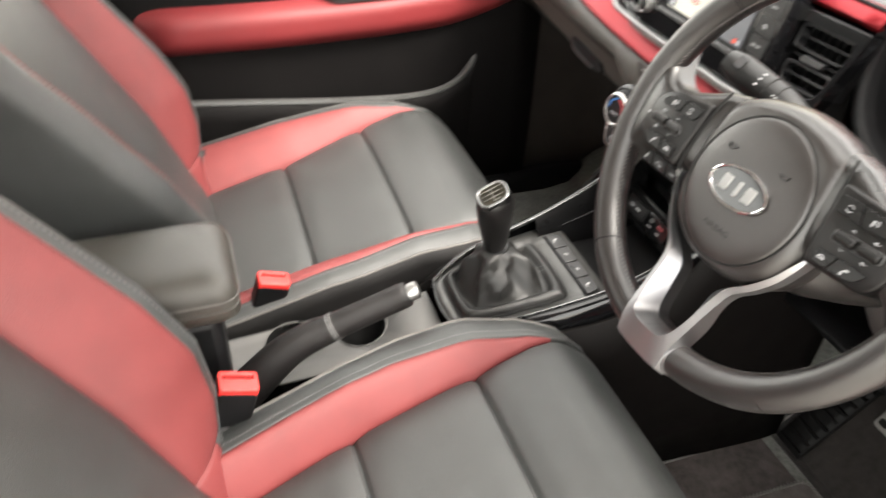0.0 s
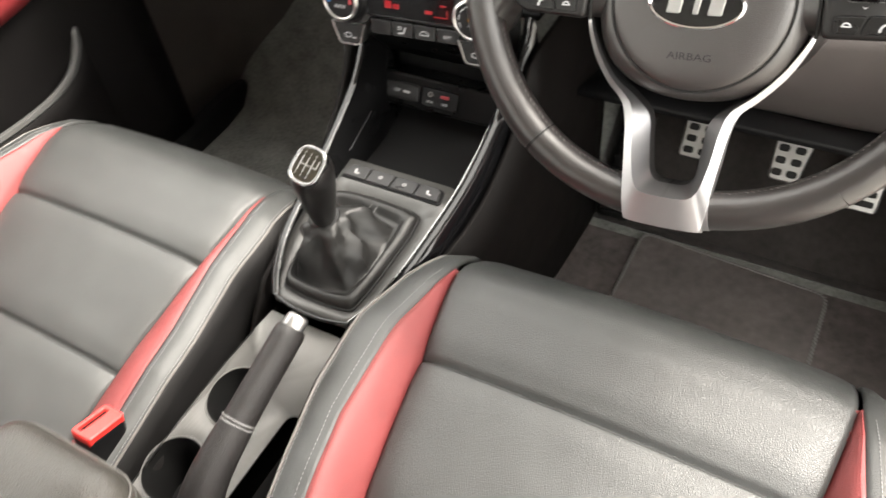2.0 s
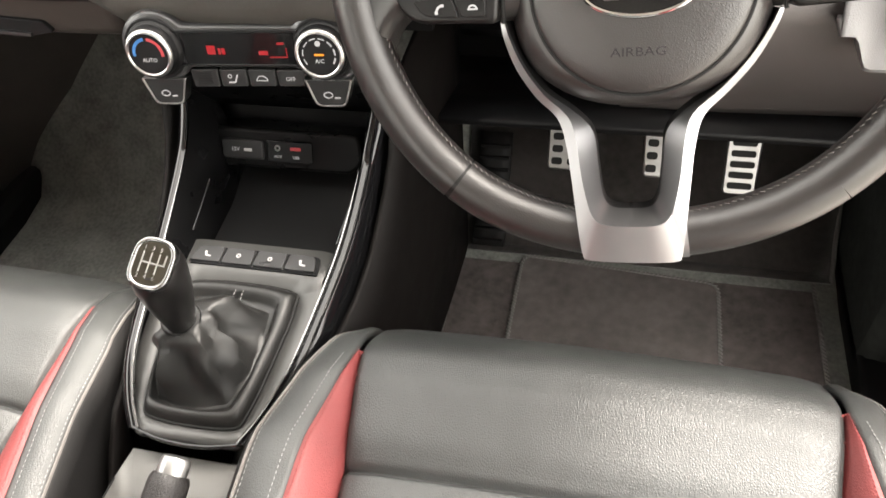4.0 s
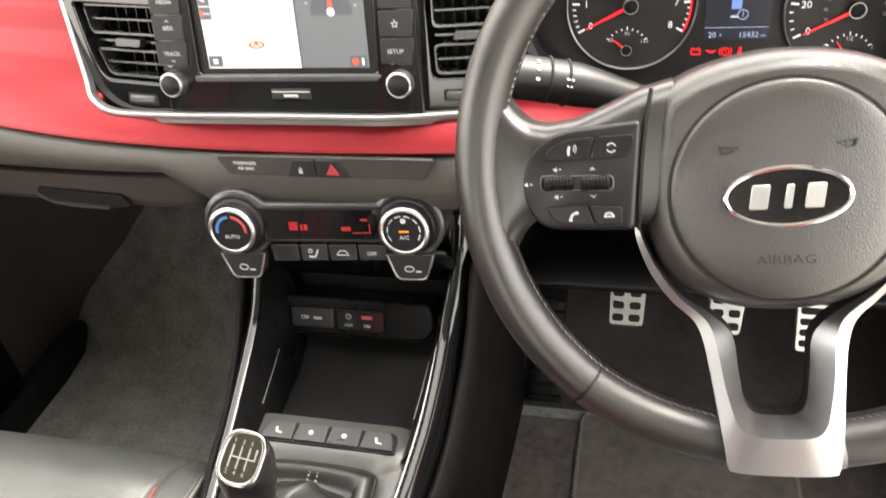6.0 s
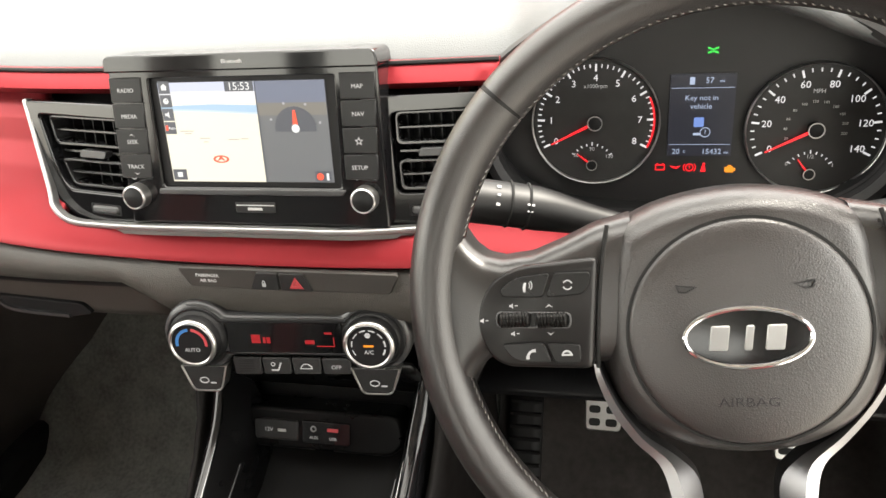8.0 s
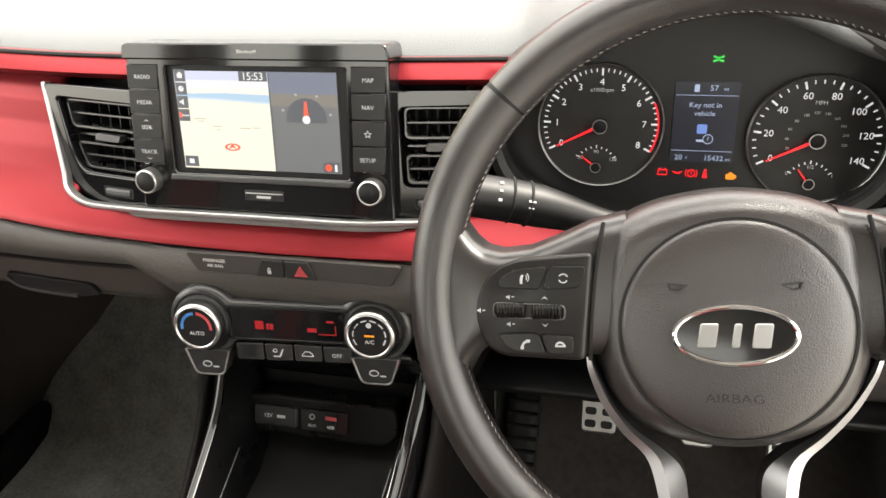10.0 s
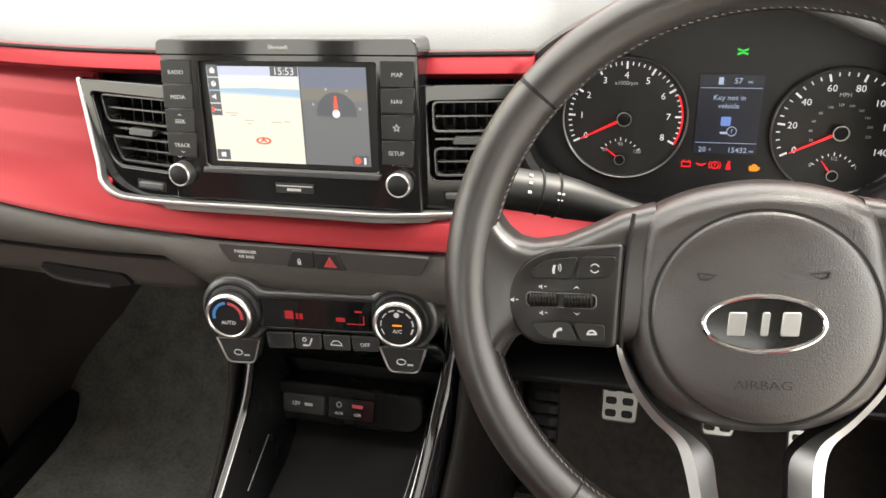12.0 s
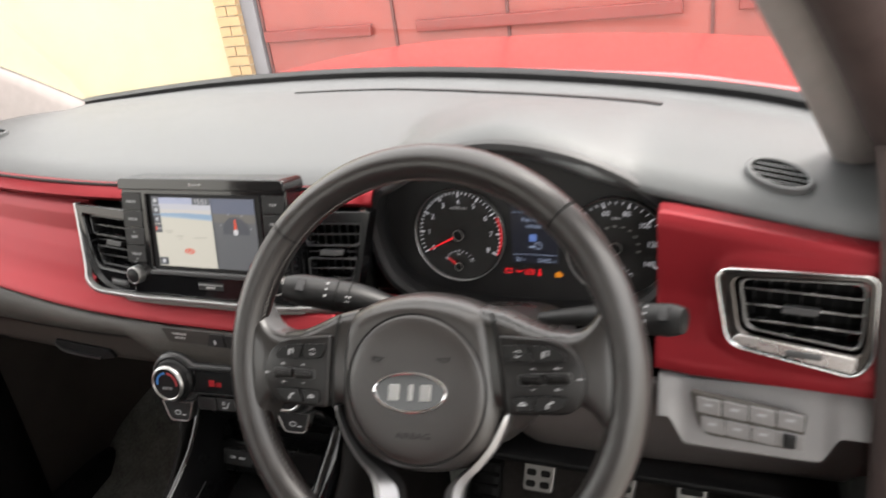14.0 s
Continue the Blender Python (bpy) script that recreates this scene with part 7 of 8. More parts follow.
letters("socket_print", "USB", 0.0045, US @ pose(0.0195, -0.0065, 0.0028), WHITE_MARK, so, 0.0001)
bm = bmesh.new()
lathe(bm, [(0.0032, 0.002), (0.0032, 0.0034), (0.002, 0.0034), (0.002, 0.002)], US @ pose(-0.001, 0.003, 0), 18)
part("jack", bm, SATIN, so)
bm = bmesh.new()
box(bm, (0.0135, 0.0010, 0.002), (0.0255, 0.0048, 0.0034), US)
part("usb_port", bm, RED_PRINT, so, "red usb port", bevel=0.0006)
# panel below the climate unit
bm = bmesh.new()
sheet(bm, lambda u, v: Vector((CXO + u * 0.105, 0.20 + 0.05 * v, 0.425 - 0.075 * v)), steps(-1, 1, 8), steps(0, 1, 4))
part("upper_recess", bm, TRAY_BLACK, con, solid=0.006)

# rear deck with cup holders
bm = bmesh.new()
def deck_z(y):
    return lerp_table(y, [(-0.62, 0.165), (-0.42, 0.178), (-0.34, 0.186), (-0.2, 0.200), (-0.13, 0.212), (-0.10, 0.232)])
deck = [(CXO + 0.078, -0.62), (CXO + 0.084, -0.3), (CXO + 0.066, -0.12), (CXO + 0.055, -0.102), (CXO - 0.055, -0.102), (CXO - 0.072, -0.13), (CXO - 0.086, -0.3), (CXO - 0.08, -0.62)]
cups = ((-0.036, -0.199, 0.034), (-0.050, -0.292, 0.034))
slot = rounded([(0.018, -0.36), (0.066, -0.36), (0.066, -0.19), (0.030, -0.19)], 0.012, 4)
holed(bm, [deck] + [circle(x, y, r, 36) for x, y, r in cups] + [slot], deck_z)
part("rear_deck", bm, DECK_GREY, con, "grey console deck with two cup holders", solid=0.004)
for x, y, r in cups:
    bm = bmesh.new()
    z = deck_z(y)
    vs = [[bm.verts.new((x + rr * math.cos(2 * math.pi * i / 36), y + rr * math.sin(2 * math.pi * i / 36), (deck_z(y + rr * math.sin(2 * math.pi * i / 36)) if dz == 0 else z + dz))) for i in range(36)] for rr, dz in ((r, 0), (r - 0.002, -0.012), (r - 0.006, -0.07))]
    for a, b in zip(vs, vs[1:]):
        for i in range(36):
            j = (i + 1) % 36
            bm.faces.new((a[j], a[i], b[i], b[j]))
    bm.faces.new(vs[-1])
    part("cup_holder", bm, RUBBER, con, "deep black cup holder")
    bm = bmesh.new()
    tube(bm, [(x + (r + 0.0004) * math.cos(2 * math.pi * i / 40), y + (r + 0.001) * math.sin(2 * math.pi * i / 40), deck_z(y + r * math.sin(2 * math.pi * i / 40)) + 0.0002) for i in range(40)], 0.001, 6, closed=True)
    part("cup_rim", bm, DECK_GREY, con)
for line in (((0.060, -0.115), (0.070, -0.150), (0.074, -0.250), (0.074, -0.34)), ((-0.064, -0.125), (-0.076, -0.19), (-0.080, -0.28), (-0.079, -0.40))):
    bm = bmesh.new()
    tube(bm, smooth_path([(x, y, deck_z(y) + 0.0003) for x, y in line], 8), 0.0009, 6)
    part("deck_joint", bm, RUBBER, con)
bm = bmesh.new()
sheet(bm, lambda u, v: Vector((0.042 + u * 0.03, -0.275 + v * 0.10, 0.13)), (-1, 1), (-1, 1))
part("slot_floor", bm, RUBBER, con)

# ---- gear lever ----
gl = thing("gear_lever", "black gear knob with silver shift pattern over a leather gaiter", "gear lever", at=(0.004, -0.01, 0.26))
base_ring = [Vector((x, y, plate_z(y) + 0.001)) for x, y in gait]
LV0, LV1 = Vector((-0.015, -0.0165, 0.280)), Vector((0.0085, -0.034, 0.396))
ax = (LV1 - LV0).normalized()
neck = LV0.lerp(LV1, 0.27)
bm = bmesh.new()
rows, nb = 26, len(base_ring)
def gaiter_pt(i, k):
    t = k / rows
    p = base_ring[i]
    a = math.atan2(p.y - neck.y, p.x - neck.x)
    q = neck + Vector((0.017 * math.cos(a), 0.017 * math.sin(a), 0.010 * t))
    r = p.lerp(q, t)
    rise = lerp_table(t, [(0, 0.0), (0.04, 0.0045), (0.10, 0.0075), (0.17, 0.0078), (0.23, 0.0045), (0.28, -0.002), (0.34, -0.003), (0.44, 0.005), (0.58, 0.019), (0.74, 0.033), (0.88, 0.0415), (1.0, 0.044)])
    r.z = p.z * (1 - t) + (neck.z - 0.044 + 0.010) * t + rise
    amp = math.sin(math.pi * min(1, max(0, (t - 0.25) / 0.75)))
    fold = 0.0046 * math.sin(4 * a + 5 * t) * amp + 0.0034 * math.sin(7 * a - 9 * t + 1.0) * amp * (0.3 + t) + 0.0016 * math.sin(13 * a + 11 * t) * amp
    return r + Vector((math.cos(a), math.sin(a), 0.5)) * fold
rings = [[bm.verts.new(gaiter_pt(i, k)) for i in range(nb)] for k in range(rows + 1)]
for a, b in zip(rings, rings[1:]):
    for i in range(nb):
        j = (i + 1) % nb
        bm.faces.new((a[i], a[j], b[j], b[i]))
bm.faces.new(rings[-1])
part("gaiter", bm, material("gaiter_leather", (0.010, 0.0098, 0.0095), 0.42, vary=0.25, vary_scale=40, spec=0.4, bump=0.2, bump_scale=700, cells=True, rough_vary=0.08), gl, "creased black leather gaiter")
bm = bmesh.new()
for sx in (-0.004, 0.004):
    ds = [Vector((CXO + sx + 0.002, 0.0545 - 0.0020 * k, 0)) for k in range(16)]
    for p, q in zip(ds[::2], ds[1::2]):
        for e in (p, q):
            e.z = plate_z(e.y) + 0.0088 - 0.0045 * abs((e.y - 0.042) / 0.013) ** 2
        tube(bm, [p, q], 0.0005, 4)
tagged(part("gaiter_stitching", bm, STITCH, gl, "pale twin stitching"), kind="stuff")
turn = Vector((0, 0, 1)).rotation_difference(ax).to_matrix().to_4x4()
KM = Matrix.Translation(LV1) @ turn
bm = bmesh.new()
prof = [(0.0100, -0.072), (0.0122, -0.0715), (0.0132, -0.066), (0.0152, -0.052), (0.0178, -0.034), (0.0198, -0.016), (0.0206, -0.004), (0.0210, 0.006), (0.0200, 0.014), (0.0175, 0.021), (0.0140, 0.0240)]
lathe(bm, prof, KM @ Matrix.Diagonal((0.96, 1.14, 1, 1)), 40)
kb = part("knob", bm, material("knob_leather", (0.006, 0.0055, 0.0055), 0.3, vary=0.2, vary_scale=40, spec=0.4, rough_vary=0.06), gl, "smooth black gear knob")
TM = KM @ pose(0.001, -0.003, 0.0235, 20, 5, 0)
bm = bmesh.new()
cap_o = rounded([(-0.0158, -0.0200), (0.0158, -0.0200), (0.0158, 0.0200), (-0.0158, 0.0200)], 0.0145, 8)
ring_plate(bm, cap_o, [(x * 0.78, y * 0.82) for x, y in cap_o], -0.008, 0.0056, TM)
cap = part("knob_cap", bm, DARK_CHROME, kb, "chrome rimmed cap with shift pattern", bevel=0.0016, segs=3)
bm = bmesh.new()
prism(bm, [(x * 0.80, y * 0.84) for x, y in cap_o], 0.0020, 0.0047, TM)
part("cap_plate", bm, material("cap_plate", (0.075, 0.07, 0.058), 0.18, metal=0.9, vary=0.25, vary_scale=40), cap)
bm = bmesh.new()
for x in (-0.0075, -0.0015, 0.0045):
    box(bm, (x - 0.0005, -0.008, 0.0048), (x + 0.0005, 0.008, 0.0054), TM)
box(bm, (0.0088, 0.0002, 0.0048), (0.0100, 0.008, 0.0054), TM)
box(bm, (-0.0080, -0.0005, 0.0048), (0.0100, 0.0005, 0.0054), TM)
part("shift_pattern", bm, SATIN, cap, smooth=False)
for w, x, y in (("1", -0.0075, 0.0108), ("3", -0.0015, 0.0108), ("5", 0.0045, 0.0108), ("2", -0.0075, -0.0108), ("4", -0.0015, -0.0108), ("6", 0.0045, -0.0108)):
    letters("pattern_numeral", w, 0.0044, TM @ pose(x, y, 0.0052), SATIN, cap, 0.0001)
bm = bmesh.new()
lathe(bm, [(0.0145, -0.112), (0.0125, -0.098), (0.0116, -0.084), (0.0112, -0.071), (0.0080, -0.0705)], KM, 28)
part("lever_sleeve", bm, DARK_PLASTIC, gl, "black sleeve below the knob")
bm = bmesh.new()
lathe(bm, [(0.0165, -0.006), (0.0175, -0.003), (0.0175, 0.003), (0.016, 0.006)], Matrix.Translation(neck + Vector((0, 0, 0.008))) @ turn, 28)
part("gaiter_collar", bm, DARK_PLASTIC, gl)

# ---- handbrake ----
hb = thing("handbrake", "dark leather handbrake lever with chrome release button", "handbrake", at=(0.04, -0.36, 0.17))
hp = smooth_path([(0.034, -0.385, 0.175), (0.036, -0.35, 0.215), (0.038, -0.30, 0.262), (0.042, -0.24, 0.289), (0.046, -0.19, 0.309), (0.049, -0.156, 0.323)], 6)
bm = bmesh.new()
sc = [lerp_table(i / (len(hp) - 1), [(0, 1.55), (0.2, 1.5), (0.4, 1.28), (0.54, 1.12), (0.60, 1.04), (0.75, 1.0), (0.95, 1.0), (0.985, 0.95), (1, 0.86)]) for i in range(len(hp))]
sweep(bm, hp, circle(0, 0, 0.0145, 24, 0.0172), scale=sc)
part("lever", bm, material("handbrake_leather", (0.011, 0.0098, 0.0098), 0.48, spec=0.35, vary=0.2, vary_scale=40, bump=0.4, bump_scale=500, cells=True, rough_vary=0.07), hb, "dark leather wrapped lever")
bm = bmesh.new()
dirv = (hp[-1] - hp[-3]).normalized()
tm = Matrix.Translation(hp[-1] - dirv * 0.002) @ Vector((0, 0, 1)).rotation_difference(dirv).to_matrix().to_4x4()
lathe(bm, [(0.0112, 0.0), (0.0112, 0.011), (0.0102, 0.0140), (0.0070, 0.0154), (0.0003, 0.0156)], tm, 32)
part("release_button", bm, SATIN, hb, "chrome release button")
bm = bmesh.new()
k = int(0.57 * (len(hp) - 1))
d = (hp[k + 1] - hp[k]).normalized()
for j in (0, 1):
    c = hp[k] + d * 0.004 * j
    s = d.cross(Vector((0, 0, 1))).normalized()
    u = s.cross(d)
    tube(bm, [c + s * 0.0145 * sc[k] * 1.012 * x + u * 0.0172 * sc[k] * 1.012 * y for x, y in circle(0, 0, 1.0, 24)], 0.0006, 4, up=d, closed=True)
part("grip_stitching", bm, STITCH, hb)

# ---- armrest ----
ar = thing("armrest", "padded grey-brown leather console armrest between the seats", "armrest", at=(0.01, -0.48, 0.17))
bm = bmesh.new()
pillow(bm, rounded([(-0.072, -0.66), (0.066, -0.66), (0.066, -0.348), (-0.072, -0.348)], 0.026, 6), [(0.343, 0.012), (0.345, 0.004), (0.350, 0.0), (0.361, 0.0), (0.3625, 0.0022), (0.364, 0.0), (0.380, 0.001), (0.390, 0.0045), (0.3965, 0.011), (0.4005, 0.020), (0.4025, 0.035), (0.4030, 0.055)])
part("cushion", bm, TAN_LEATHER, ar, "grey-brown grained leather lid")
bm = bmesh.new()
tube(bm, [(x, y, 0.3745) for x, y in rounded([(-0.0725, -0.66), (0.0665, -0.66), (0.0665, -0.3475), (-0.0725, -0.3475)], 0.026, 6)], 0.0008, 5, closed=True)
part("lid_seam", bm, DARK_STITCH, ar)
bm = bmesh.new()
box(bm, (-0.062, -0.655, 0.13), (0.058, -0.372, 0.346))
part("bin", bm, BLACK_PLASTIC, ar, "black storage bin under the lid", bevel=0.012)

# ---- belt buckles ----
def buckle(x, y, z, lean):
    b = thing("seat_belt_buckle", "black seat belt buckle with red release button", "belt buckle", "seat belt buckles", at=(x, y, z - 0.12))
    m = Matrix.Translation((x, y, z)) @ pose(0, 0, 0, lean, 0, 0)
    bm = bmesh.new()
    box(bm, (-0.0145, -0.022, -0.075), (0.0145, 0.022, -0.001), m)
    part("buckle_body", bm, BLACK_PLASTIC, b, bevel=0.005, segs=3)
    bm = bmesh.new()
    ring_plate(bm, rounded([(-0.014, -0.0215), (0.014, -0.0215), (0.014, 0.0215), (-0.014, 0.0215)], 0.004), rounded([(-0.0095, -0.0165), (-0.0035, -0.0165), (-0.0035, 0.0165), (-0.0095, 0.0165)], 0.0015), -0.008, 0.003, m)
    part("release_button", bm, BUCKLE_RED, b, "bright red release button", bevel=0.0015)
    bm = bmesh.new()
    prism(bm, rect(-0.0105, -0.0175, -0.0025, 0.0175), -0.010, -0.006, m)
    part("slot", bm, BLACK_PLASTIC, b)
    bm = bmesh.new()
    sweep(bm, [m @ Vector(p) for p in ((0, 0, -0.07), (0, -0.01, -0.12), (0, -0.02, -0.17))], [(-0.012, -0.003), (0.012, -0.003), (0.012, 0.003), (-0.012, 0.003)], up=Vector((1, 0, 0)))
    part("strap", bm, RUBBER, b)
    return b
buckle(-0.118, -0.300, 0.245, -18)
buckle(0.112, -0.366, 0.300, -18)

# ---- pedals ----
def pedal(name, label, c, w, h, rows, cols, tilt, taper, arm):
    p = thing(name, label, "pedal", "alloy pedals", at=c)
    m = plane_at(c, tilt)
    o = rounded([(-w / 2, h / 2), (w / 2 + taper, h / 2), (w / 2 - taper, -h / 2), (-w / 2 + abs(taper) * 0.6, -h / 2)], 0.007, 4)
    bm = bmesh.new()
    prism(bm, o, -0.008, 0.0, m)
    pl = part("pad", bm, ALLOY, p, "brushed alloy pedal face", bevel=0.002)
    for r in range(rows):
        for k in range(cols):
            y = -h / 2 + h * (r + 0.5) / rows * 0.92 + h * 0.04
            sh = (y / h) * taper * 1.2
            x = -w / 2 + w * (k + 0.5) / cols * 0.9 + w * 0.05 + sh * (0.3 + 0.7 * k)
            bw, bh = w / cols * (0.30 if cols > 1 else 0.36), h / rows * 0.27
            bm = bmesh.new()
            prism(bm, rounded(rect(x - bw, y - bh, x + bw, y + bh), bh * 0.8, 3), -0.001, 0.0015, m)
            part("rubber_stud", bm, RUBBER, pl)
    bm = bmesh.new()
    tube(bm, smooth_path([m @ Vector((0, 0.01, -0.008)), Vector(c) + Vector((arm, 0.06, 0.06)), Vector(c) + Vector((arm, 0.10, 0.22))], 5), 0.008, 8)
    part("pedal_arm", bm, BLACK_PLASTIC, p)
    return p
pedal("clutch_pedal", "brushed alloy clutch pedal with rubber studs", (0.2735, 0.478, 0.130), 0.050, 0.074, 4, 2, 38, 0.002, -0.01)
pedal("brake_pedal", "brushed alloy brake pedal with rubber studs", (0.4000, 0.460, 0.144), 0.047, 0.074, 4, 2, 38, 0.005, -0.01)
pedal("accelerator_pedal", "long brushed alloy accelerator pedal with slots", (0.501, 0.450, 0.164), 0.042, 0.122, 8, 1, 30, 0.001, 0.01)
bm = bmesh.new()
sheet(bm, lambda u, v: Vector((0.135 + 0.05 * u, 0.44 + 0.12 * v, FLOOR_Z + 0.02 + 0.13 * v)), steps(0, 1, 3), steps(0, 1, 6))
fr = tagged(part("footrest", bm, RUBBER, None, solid=0.01), "ribbed black rubber footrest beside the clutch", "footrest")
for k in range(9):
    bm = bmesh.new()
    y, z = 0.445 + 0.0125 * k, FLOOR_Z + 0.026 + 0.01355 * k
    box(bm, (0.137, y - 0.002, z - 0.002), (0.183, y + 0.002, z + 0.003))
    part("rib", bm, RUBBER, fr)

# ---- floor mats ----
def braid(pts, z, parent):
    """Slanted overlock stitches round a bound edge."""
    bm = bmesh.new()
    loop = [Vector((x, y, z)) for x, y in pts]
    for p, q in zip(loop, loop[1:] + loop[:1]):
        n = max(1, int((q - p).length / 0.0062))
        d = (q - p).normalized()
        sd = Vector((-d.y, d.x, 0))
        for k in range(n):
            c = p.lerp(q, (k + 0.5) / n)
            tube(bm, [c - d * 0.0022 - sd * 0.0030, c + d * 0.0022 + sd * 0.0030], 0.0010, 4)
    tagged(part("overlock_stitching", bm, BRAID, parent), kind="stuff")


BRAID = material("braid_thread", (0.165, 0.155, 0.148), 0.85, vary=0.2, vary_scale=300)
def floor_mat(name, label, pts, inset):
    t = thing(name, label, "floor mat", "floor mats", at=(sum(p[0] for p in pts) / len(pts), sum(p[1] for p in pts) / len(pts), FLOOR_Z))
    zf = FLOOR_Z + 0.004
    o = rounded(pts, 0.03, 5)
    bm = bmesh.new()
    prism(bm, o, FLOOR_Z, zf)
    part("carpet", bm, MAT_CARPET, t, "charcoal carpet pile")
    bm = bmesh.new()
    tube(bm, [(x, y, zf) for x, y in o], 0.0032, 6, closed=True)
    part("bound_edge", bm, DARK_STITCH, t, "dark bound edge")
    if inset:
        i = rounded(inset, 0.02, 5)
        bm = bmesh.new()
        prism(bm, i, zf, zf + 0.0035)
        hpad = part("heel_pad", bm, material("heel_pad_carpet", (0.088, 0.075, 0.070), 0.95, vary=0.35, vary_scale=70, bump=1.0, bump_scale=1200, sheen=0.15), t, "raised heel pad")
        bm = bmesh.new()
        tube(bm, [(x, y, zf + 0.003) for x, y in i], 0.0025, 6, closed=True)
        part("pad_edge", bm, DARK_STITCH, hpad)
        braid(i, zf + 0.0055, hpad)
    braid(o, zf + 0.0030, t)
    return t
dmat = floor_mat("driver_mat", "charcoal carpet driver's mat with bound edge and heel pad", [(0.122, -0.02), (0.637, -0.02), (0.641, 0.37), (0.638, 0.478), (0.117, 0.452)], [(0.215, 0.02), (0.506, 0.02), (0.507, 0.418), (0.217, 0.438)])
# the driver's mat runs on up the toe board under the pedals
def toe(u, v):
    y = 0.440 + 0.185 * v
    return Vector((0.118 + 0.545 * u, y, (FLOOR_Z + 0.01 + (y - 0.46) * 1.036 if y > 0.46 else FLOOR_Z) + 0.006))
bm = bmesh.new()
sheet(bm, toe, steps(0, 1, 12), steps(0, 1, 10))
# mat colour darkened here to paint in the shade under the pedals
part("toe_flap", bm, material("toe_carpet_shaded", (0.028, 0.0245, 0.023), 0.95, sheen=0.3, vary=0.4, vary_scale=90, spec=0.1, bump=1.0, bump_scale=1300), dmat, "upper flap of the mat, darkened for footwell shade", solid=0.004, offset=1.0)
bm = bmesh.new()
tube(bm, [toe(0, 0), toe(0, 0.5), toe(0.03, 0.92), toe(0.08, 1), toe(0.92, 1), toe(0.97, 0.92), toe(1, 0.5), toe(1, 0)], 0.003, 6)
part("flap_edge", bm, DARK_STITCH, dmat, "dark bound edge")


# ---- passenger door ----
dr = thing("passenger_door", "black and red trimmed passenger door with map pocket", "car door", at=(-0.72, 0.0, 0.0))
DX = -0.715
def door_pt(u, v):
    y = -0.72 + 1.06 * u
    z = -0.02 + 0.60 * v
    x = DX + 0.012 * math.sin(math.pi * v) - 0.02 * max(0, v - 0.8)
    return Vector((x, y, z))
bm = bmesh.new()
sheet(bm, door_pt, steps(0, 1, 20), steps(0, 1, 14))
# near-black colour holds the shade under the armrest and in the pocket
part("door_panel", bm, material("door_plastic_shaded", (0.005, 0.0045, 0.0045), 0.65, spec=0.08, vary=0.15, vary_scale=20, bump=0.5, bump_scale=600, rough_vary=0.06), dr, "grained door panel, darkened for the shade under the armrest", solid=0.03, offset=1.0)
# lighter sheet over the upper door, left out of the painted shade
bm = bmesh.new()
sheet(bm, lambda u, v: Vector((DX + 0.006 + 0.010 * math.sin(math.pi * v) - 0.012 * v, -0.70 + 1.03 * u, 0.425 + 0.150 * v)), steps(0, 1, 16), steps(0, 1, 8))
part("upper_panel", bm, material("door_plastic_upper", (0.030, 0.0255, 0.0235), 0.6, vary=0.15, vary_scale=20, spec=0.3, bump=0.4, bump_scale=500, cells=True, rough_vary=0.06), dr, "brown-grey grained upper door panel", solid=0.008, out=(1, 0, 0))
# red armrest bar
bm = bmesh.new()
def bar(u, v):
    y = -0.46 + 0.775 * u
    k = max(0, u - 0.72) / 0.28
    c = 0.388 + 0.012 * u - 0.01 * math.sin(math.pi * u) + 0.026 * k * k
    h = 0.047 - 0.034 * k * k
    d = 0.062 * min(1, (0.02 + u) * 9) * (1 - 0.35 * max(0, u - 0.6) / 0.4)
    t = 2 * math.pi * v
    a = 0.5 - 0.5 * math.cos(math.pi * v)
    zz = h * (1 - 2 * v)
    xx = d * (1 - abs(2 * v - 1) ** (5 if v < 0.5 else 2.2))
    return Vector((DX + 0.008 + xx, y, c + zz))
sheet(bm, bar, steps(0, 1, 40), steps(0, 1, 20))
part("door_armrest", bm, RED_DOOR, dr, "padded red door armrest", solid=0.006)
# switch tray above the bar
bm = bmesh.new()
TRAY_M = Matrix(((0, 1, 0, 0), (1, 0, 0, 0), (0, 0, 1, 0.424), (0, 0, 0, 1)))
prism(bm, rounded([(-0.160, -0.706), (0.31, -0.706), (0.31, -0.668), (0.10, -0.650), (-0.090, -0.650)], [0.006, 0.006, 0.01, 0.03, 0.01]), 0, 0.017, TRAY_M @ pose(0, -0.65, 0, -20, 0, 0) @ pose(0, 0.65, 0))
tr_ = part("switch_tray", bm, material("tray_grey", (0.042, 0.045, 0.045), 0.42, vary=0.12, vary_scale=20, bump=0.3, bump_scale=600, rough_vary=0.06), dr, "grey door tray with window switch", bevel=0.003)
bm = bmesh.new()
sweep(bm, smooth_path([(-0.704, -0.162, 0.460), (-0.707, 0.0, 0.461), (-0.707, 0.15, 0.461), (-0.700, 0.31, 0.460)], 6), [(-0.004, -0.004), (0.004, -0.004), (0.003, 0.006), (-0.003, 0.006)])
part("tray_rim", bm, DECK_GREY, tr_, "raised grey rim")
bm = bmesh.new()
box(bm, (-0.687, 0.06, 0.447), (-0.670, 0.10, 0.4545))
part("window_switch", bm, PIANO, tr_, bevel=0.002)
bm = bmesh.new()
box(bm, (-0.685, 0.064, 0.452), (-0.673, 0.076, 0.4565))
part("switch_key", bm, SATIN, tr_, bevel=0.001)
# front corner panel ahead of the pocket
bm = bmesh.new()
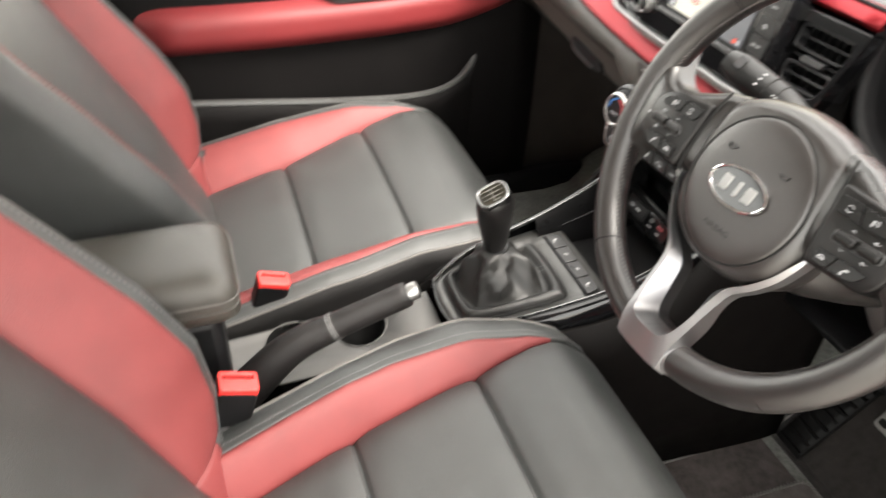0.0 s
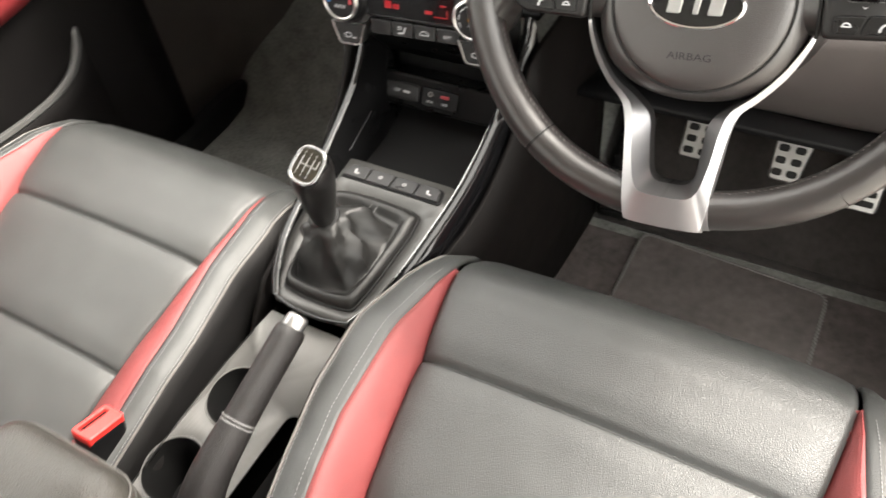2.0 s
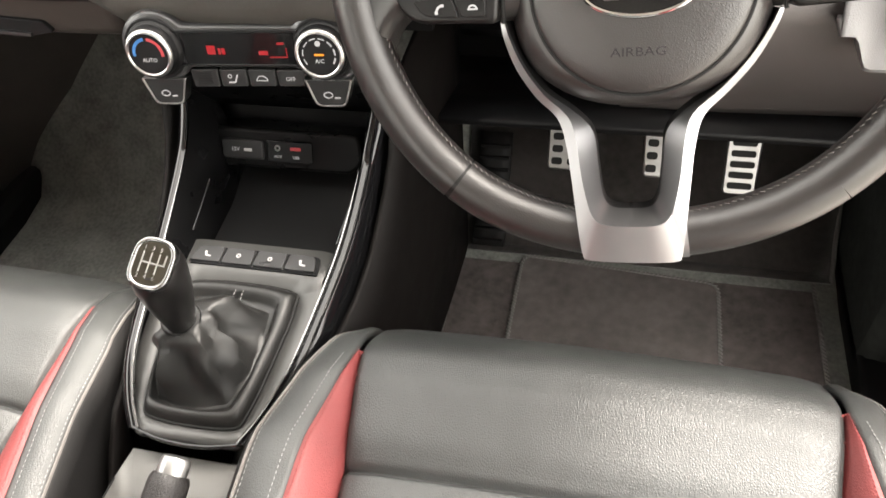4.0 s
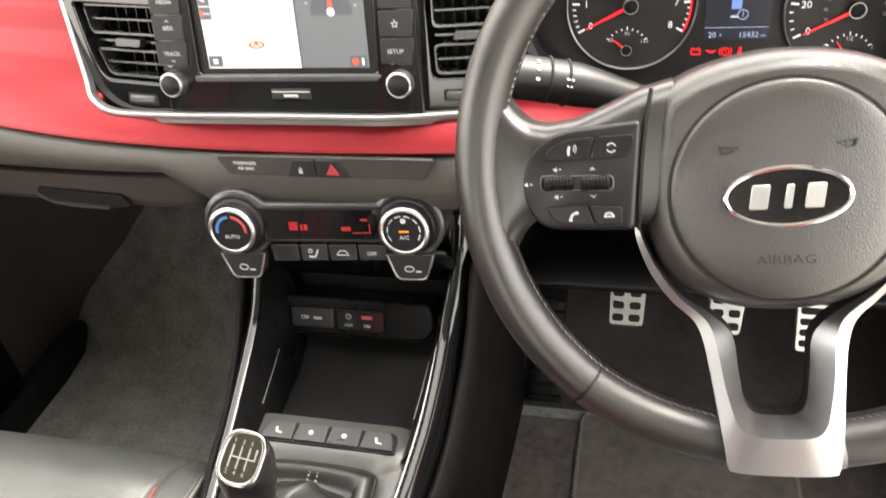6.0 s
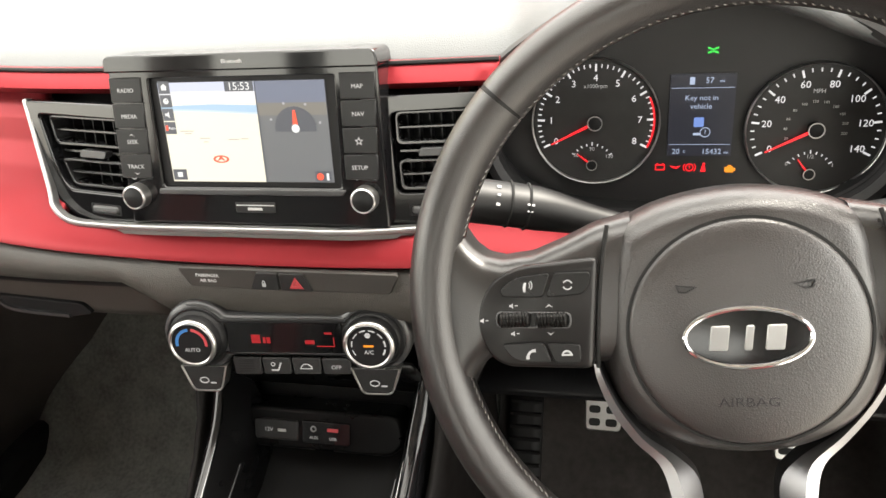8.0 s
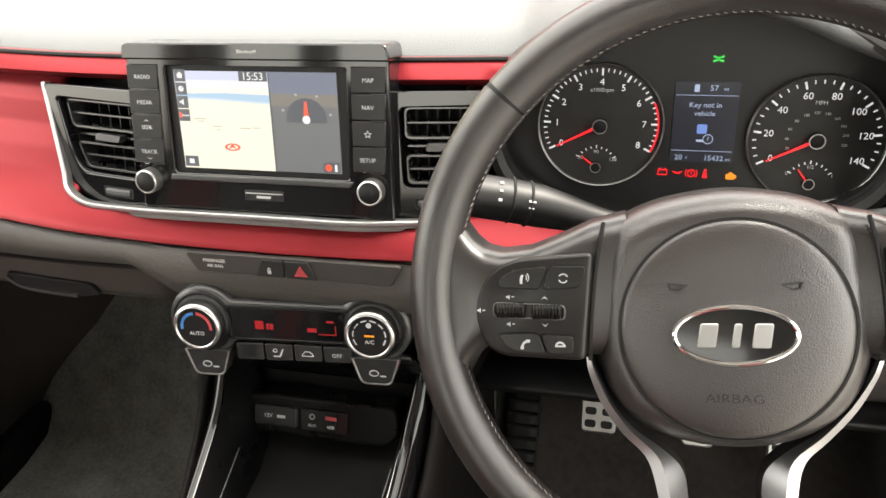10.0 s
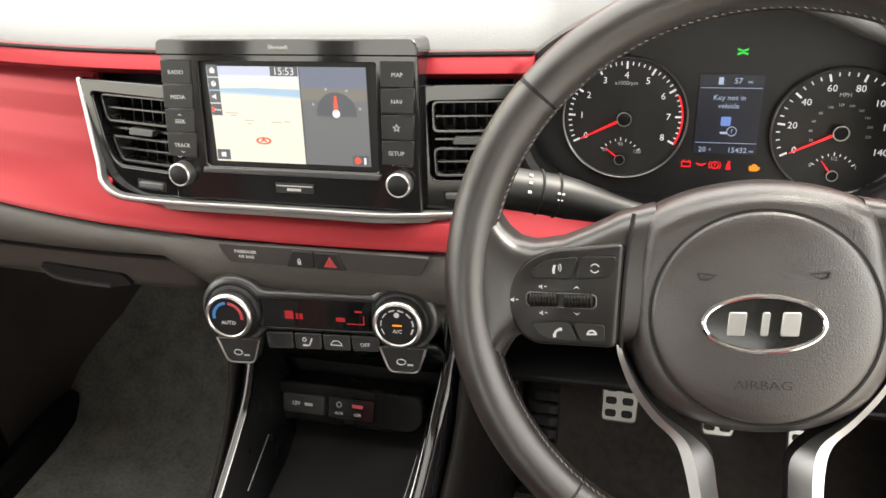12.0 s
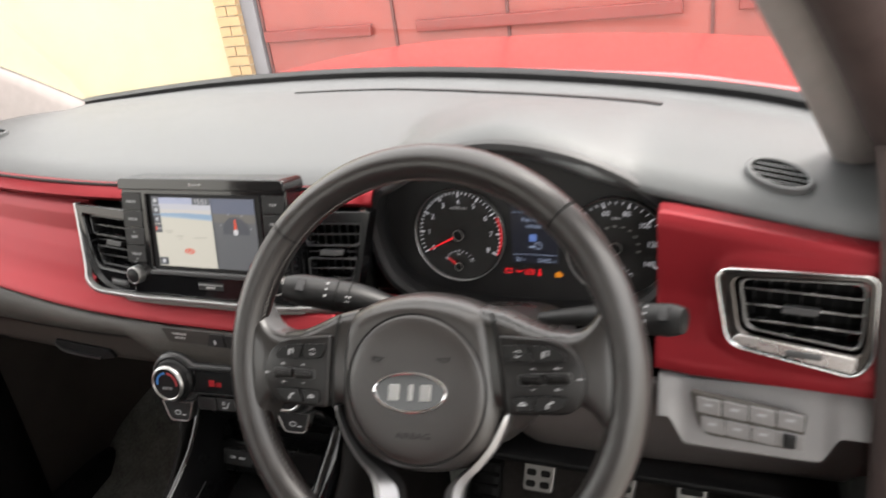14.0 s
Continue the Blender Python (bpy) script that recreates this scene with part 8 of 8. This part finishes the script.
sheet(bm, lambda u, v: Vector((DX + 0.022 + 0.012 * math.sin(math.pi * v), 0.165 + 0.03 * (1 - v) + (0.145 - 0.03 * (1 - v)) * u, 0.10 + 0.285 * v + 0.025 * u * v)), steps(0, 1, 8), steps(0, 1, 12))
part("corner_panel", bm, SIDE_VINYL, dr, "dark grey front corner of the door trim", solid=0.01, offset=-1.0)
# map pocket
bm = bmesh.new()
rim = smooth_path([(DX + 0.055, -0.60, 0.272), (DX + 0.062, -0.36, 0.258), (DX + 0.066, -0.10, 0.232), (DX + 0.064, 0.06, 0.222), (DX + 0.056, 0.14, 0.232), (DX + 0.044, 0.185, 0.262), (DX + 0.03, 0.205, 0.30)], 6)
sheet(bm, lambda u, v: rim[u] + Vector((-0.02 * v * v, 0.0, -(rim[u].z - 0.02) * v)), range(len(rim)), steps(0, 1, 6))
pk = part("map_pocket", bm, bpy.data.materials["door_plastic_shaded"], dr, "plastic door pocket, darkened for the shade in it", solid=0.006)
bm = bmesh.new()
tube(bm, rim, 0.0075, 8)
part("pocket_rim", bm, PLATE_GREY, pk, "rounded pocket lip")
bm = bmesh.new()
sweep(bm, smooth_path([(DX + 0.02, -0.30, 0.345), (DX + 0.02, -0.16, 0.30), (DX + 0.02, -0.08, 0.245)], 5), [(-0.03, -0.003), (0.03, -0.003), (0.03, 0.003), (-0.03, 0.003)], up=Vector((1, 0, 0)))
part("speaker_edge", bm, DARK_PLASTIC, dr)
# window above the door
bm = bmesh.new()
sheet(bm, lambda u, v: Vector((DX - 0.03 + 0.09 * v ** 1.5, -0.72 + 1.05 * u * (1 - 0.42 * v), 0.57 + 0.44 * v)), steps(0, 1, 4), steps(0, 1, 6))
w = part("door_glass", bm, GLASS, dr, "clear side window glass")
w.visible_shadow = False

# ---- building beyond the windscreen ----
CREAM = material("cream_render", (0.47, 0.42, 0.28), 0.9, vary=0.06, vary_scale=4, bump=0.5, bump_scale=80)
TIMBER = material("red_timber_paint", (0.27, 0.058, 0.046), 0.5, vary=0.15, vary_scale=3, rough_vary=0.08)
BRICK = material("buff_brick", (0.36, 0.24, 0.12), 0.85, vary=0.3, vary_scale=8, bump=0.6, bump_scale=90)
bm = bmesh.new()
box(bm, (-12.0, 4.60, -0.42), (-3.30, 4.85, 3.0))
structure("wall_north", bm, CREAM, "cream rendered wall in front of the car", "wall")
RAIL = material("dark_red_paint", (0.20, 0.030, 0.024), 0.5, vary=0.15, vary_scale=3, rough_vary=0.08)
JOINT = material("dark_joint", (0.11, 0.03, 0.026), 0.8, vary=0.2, vary_scale=5)
gd = thing("garage_door", "red painted panelled timber garage door", "garage door", at=(0.3, 4.6, -0.42))
bm = bmesh.new()
box(bm, (-3.00, 4.60, -0.42), (3.6, 4.66, 2.6))
part("door_leaf", bm, TIMBER, gd, "flat red painted boards")
for x0, x1 in ((-2.97, -2.06), (-1.70, 0.08), (0.4, 2.2)):
    bm = bmesh.new()
    box(bm, (x0, 4.555, 0.10), (x1, 4.60, 0.18))
    part("rail", bm, RAIL, gd, "red cross rail", bevel=0.006)
for x in (-2.99, -1.89, -1.05, 0.24, 1.3, 2.3):
    bm = bmesh.new()
    box(bm, (x, 4.585, -0.40), (x + 0.02, 4.602, 2.6))
    part("board_joint", bm, JOINT, gd)
pier = thing("brick_pier", "buff brick pier beside the red garage door", "brick pier", at=(-3.15, 4.6, -0.42))
ROWH = 0.075
me_cache = {}
for r in range(40):
    z = -0.42 + ROWH * r
    for x0, wd in (((-3.325, 0.20),) if r % 2 else ((-3.325, 0.095), (-3.220, 0.095))):
        if wd not in me_cache:
            bm = bmesh.new()
            box(bm, (0, -0.05, 0), (wd, 0.05, 0.065))
            me = bpy.data.meshes.new("brick")
            bm.to_mesh(me)
            bm.free()
            me.materials.append(BRICK)
            me_cache[wd] = me
        b = new("brick", me_cache[wd])
        attach(b, pier)
        b.location = (x0, 4.56, z)
bm = bmesh.new()
box(bm, (-3.325, 4.53, -0.42), (-3.127, 4.66, 2.6))
part("mortar", bm, material("mortar", (0.38, 0.32, 0.22), 0.95, vary=0.1, vary_scale=30), pier)
bm = bmesh.new()
box(bm, (-3.125, 4.56, -0.42), (-3.003, 4.66, 2.6))
part("door_post", bm, material("grey_post_paint", (0.17, 0.165, 0.18), 0.6, vary=0.1, vary_scale=6), gd, "grey painted door post", bevel=0.006)
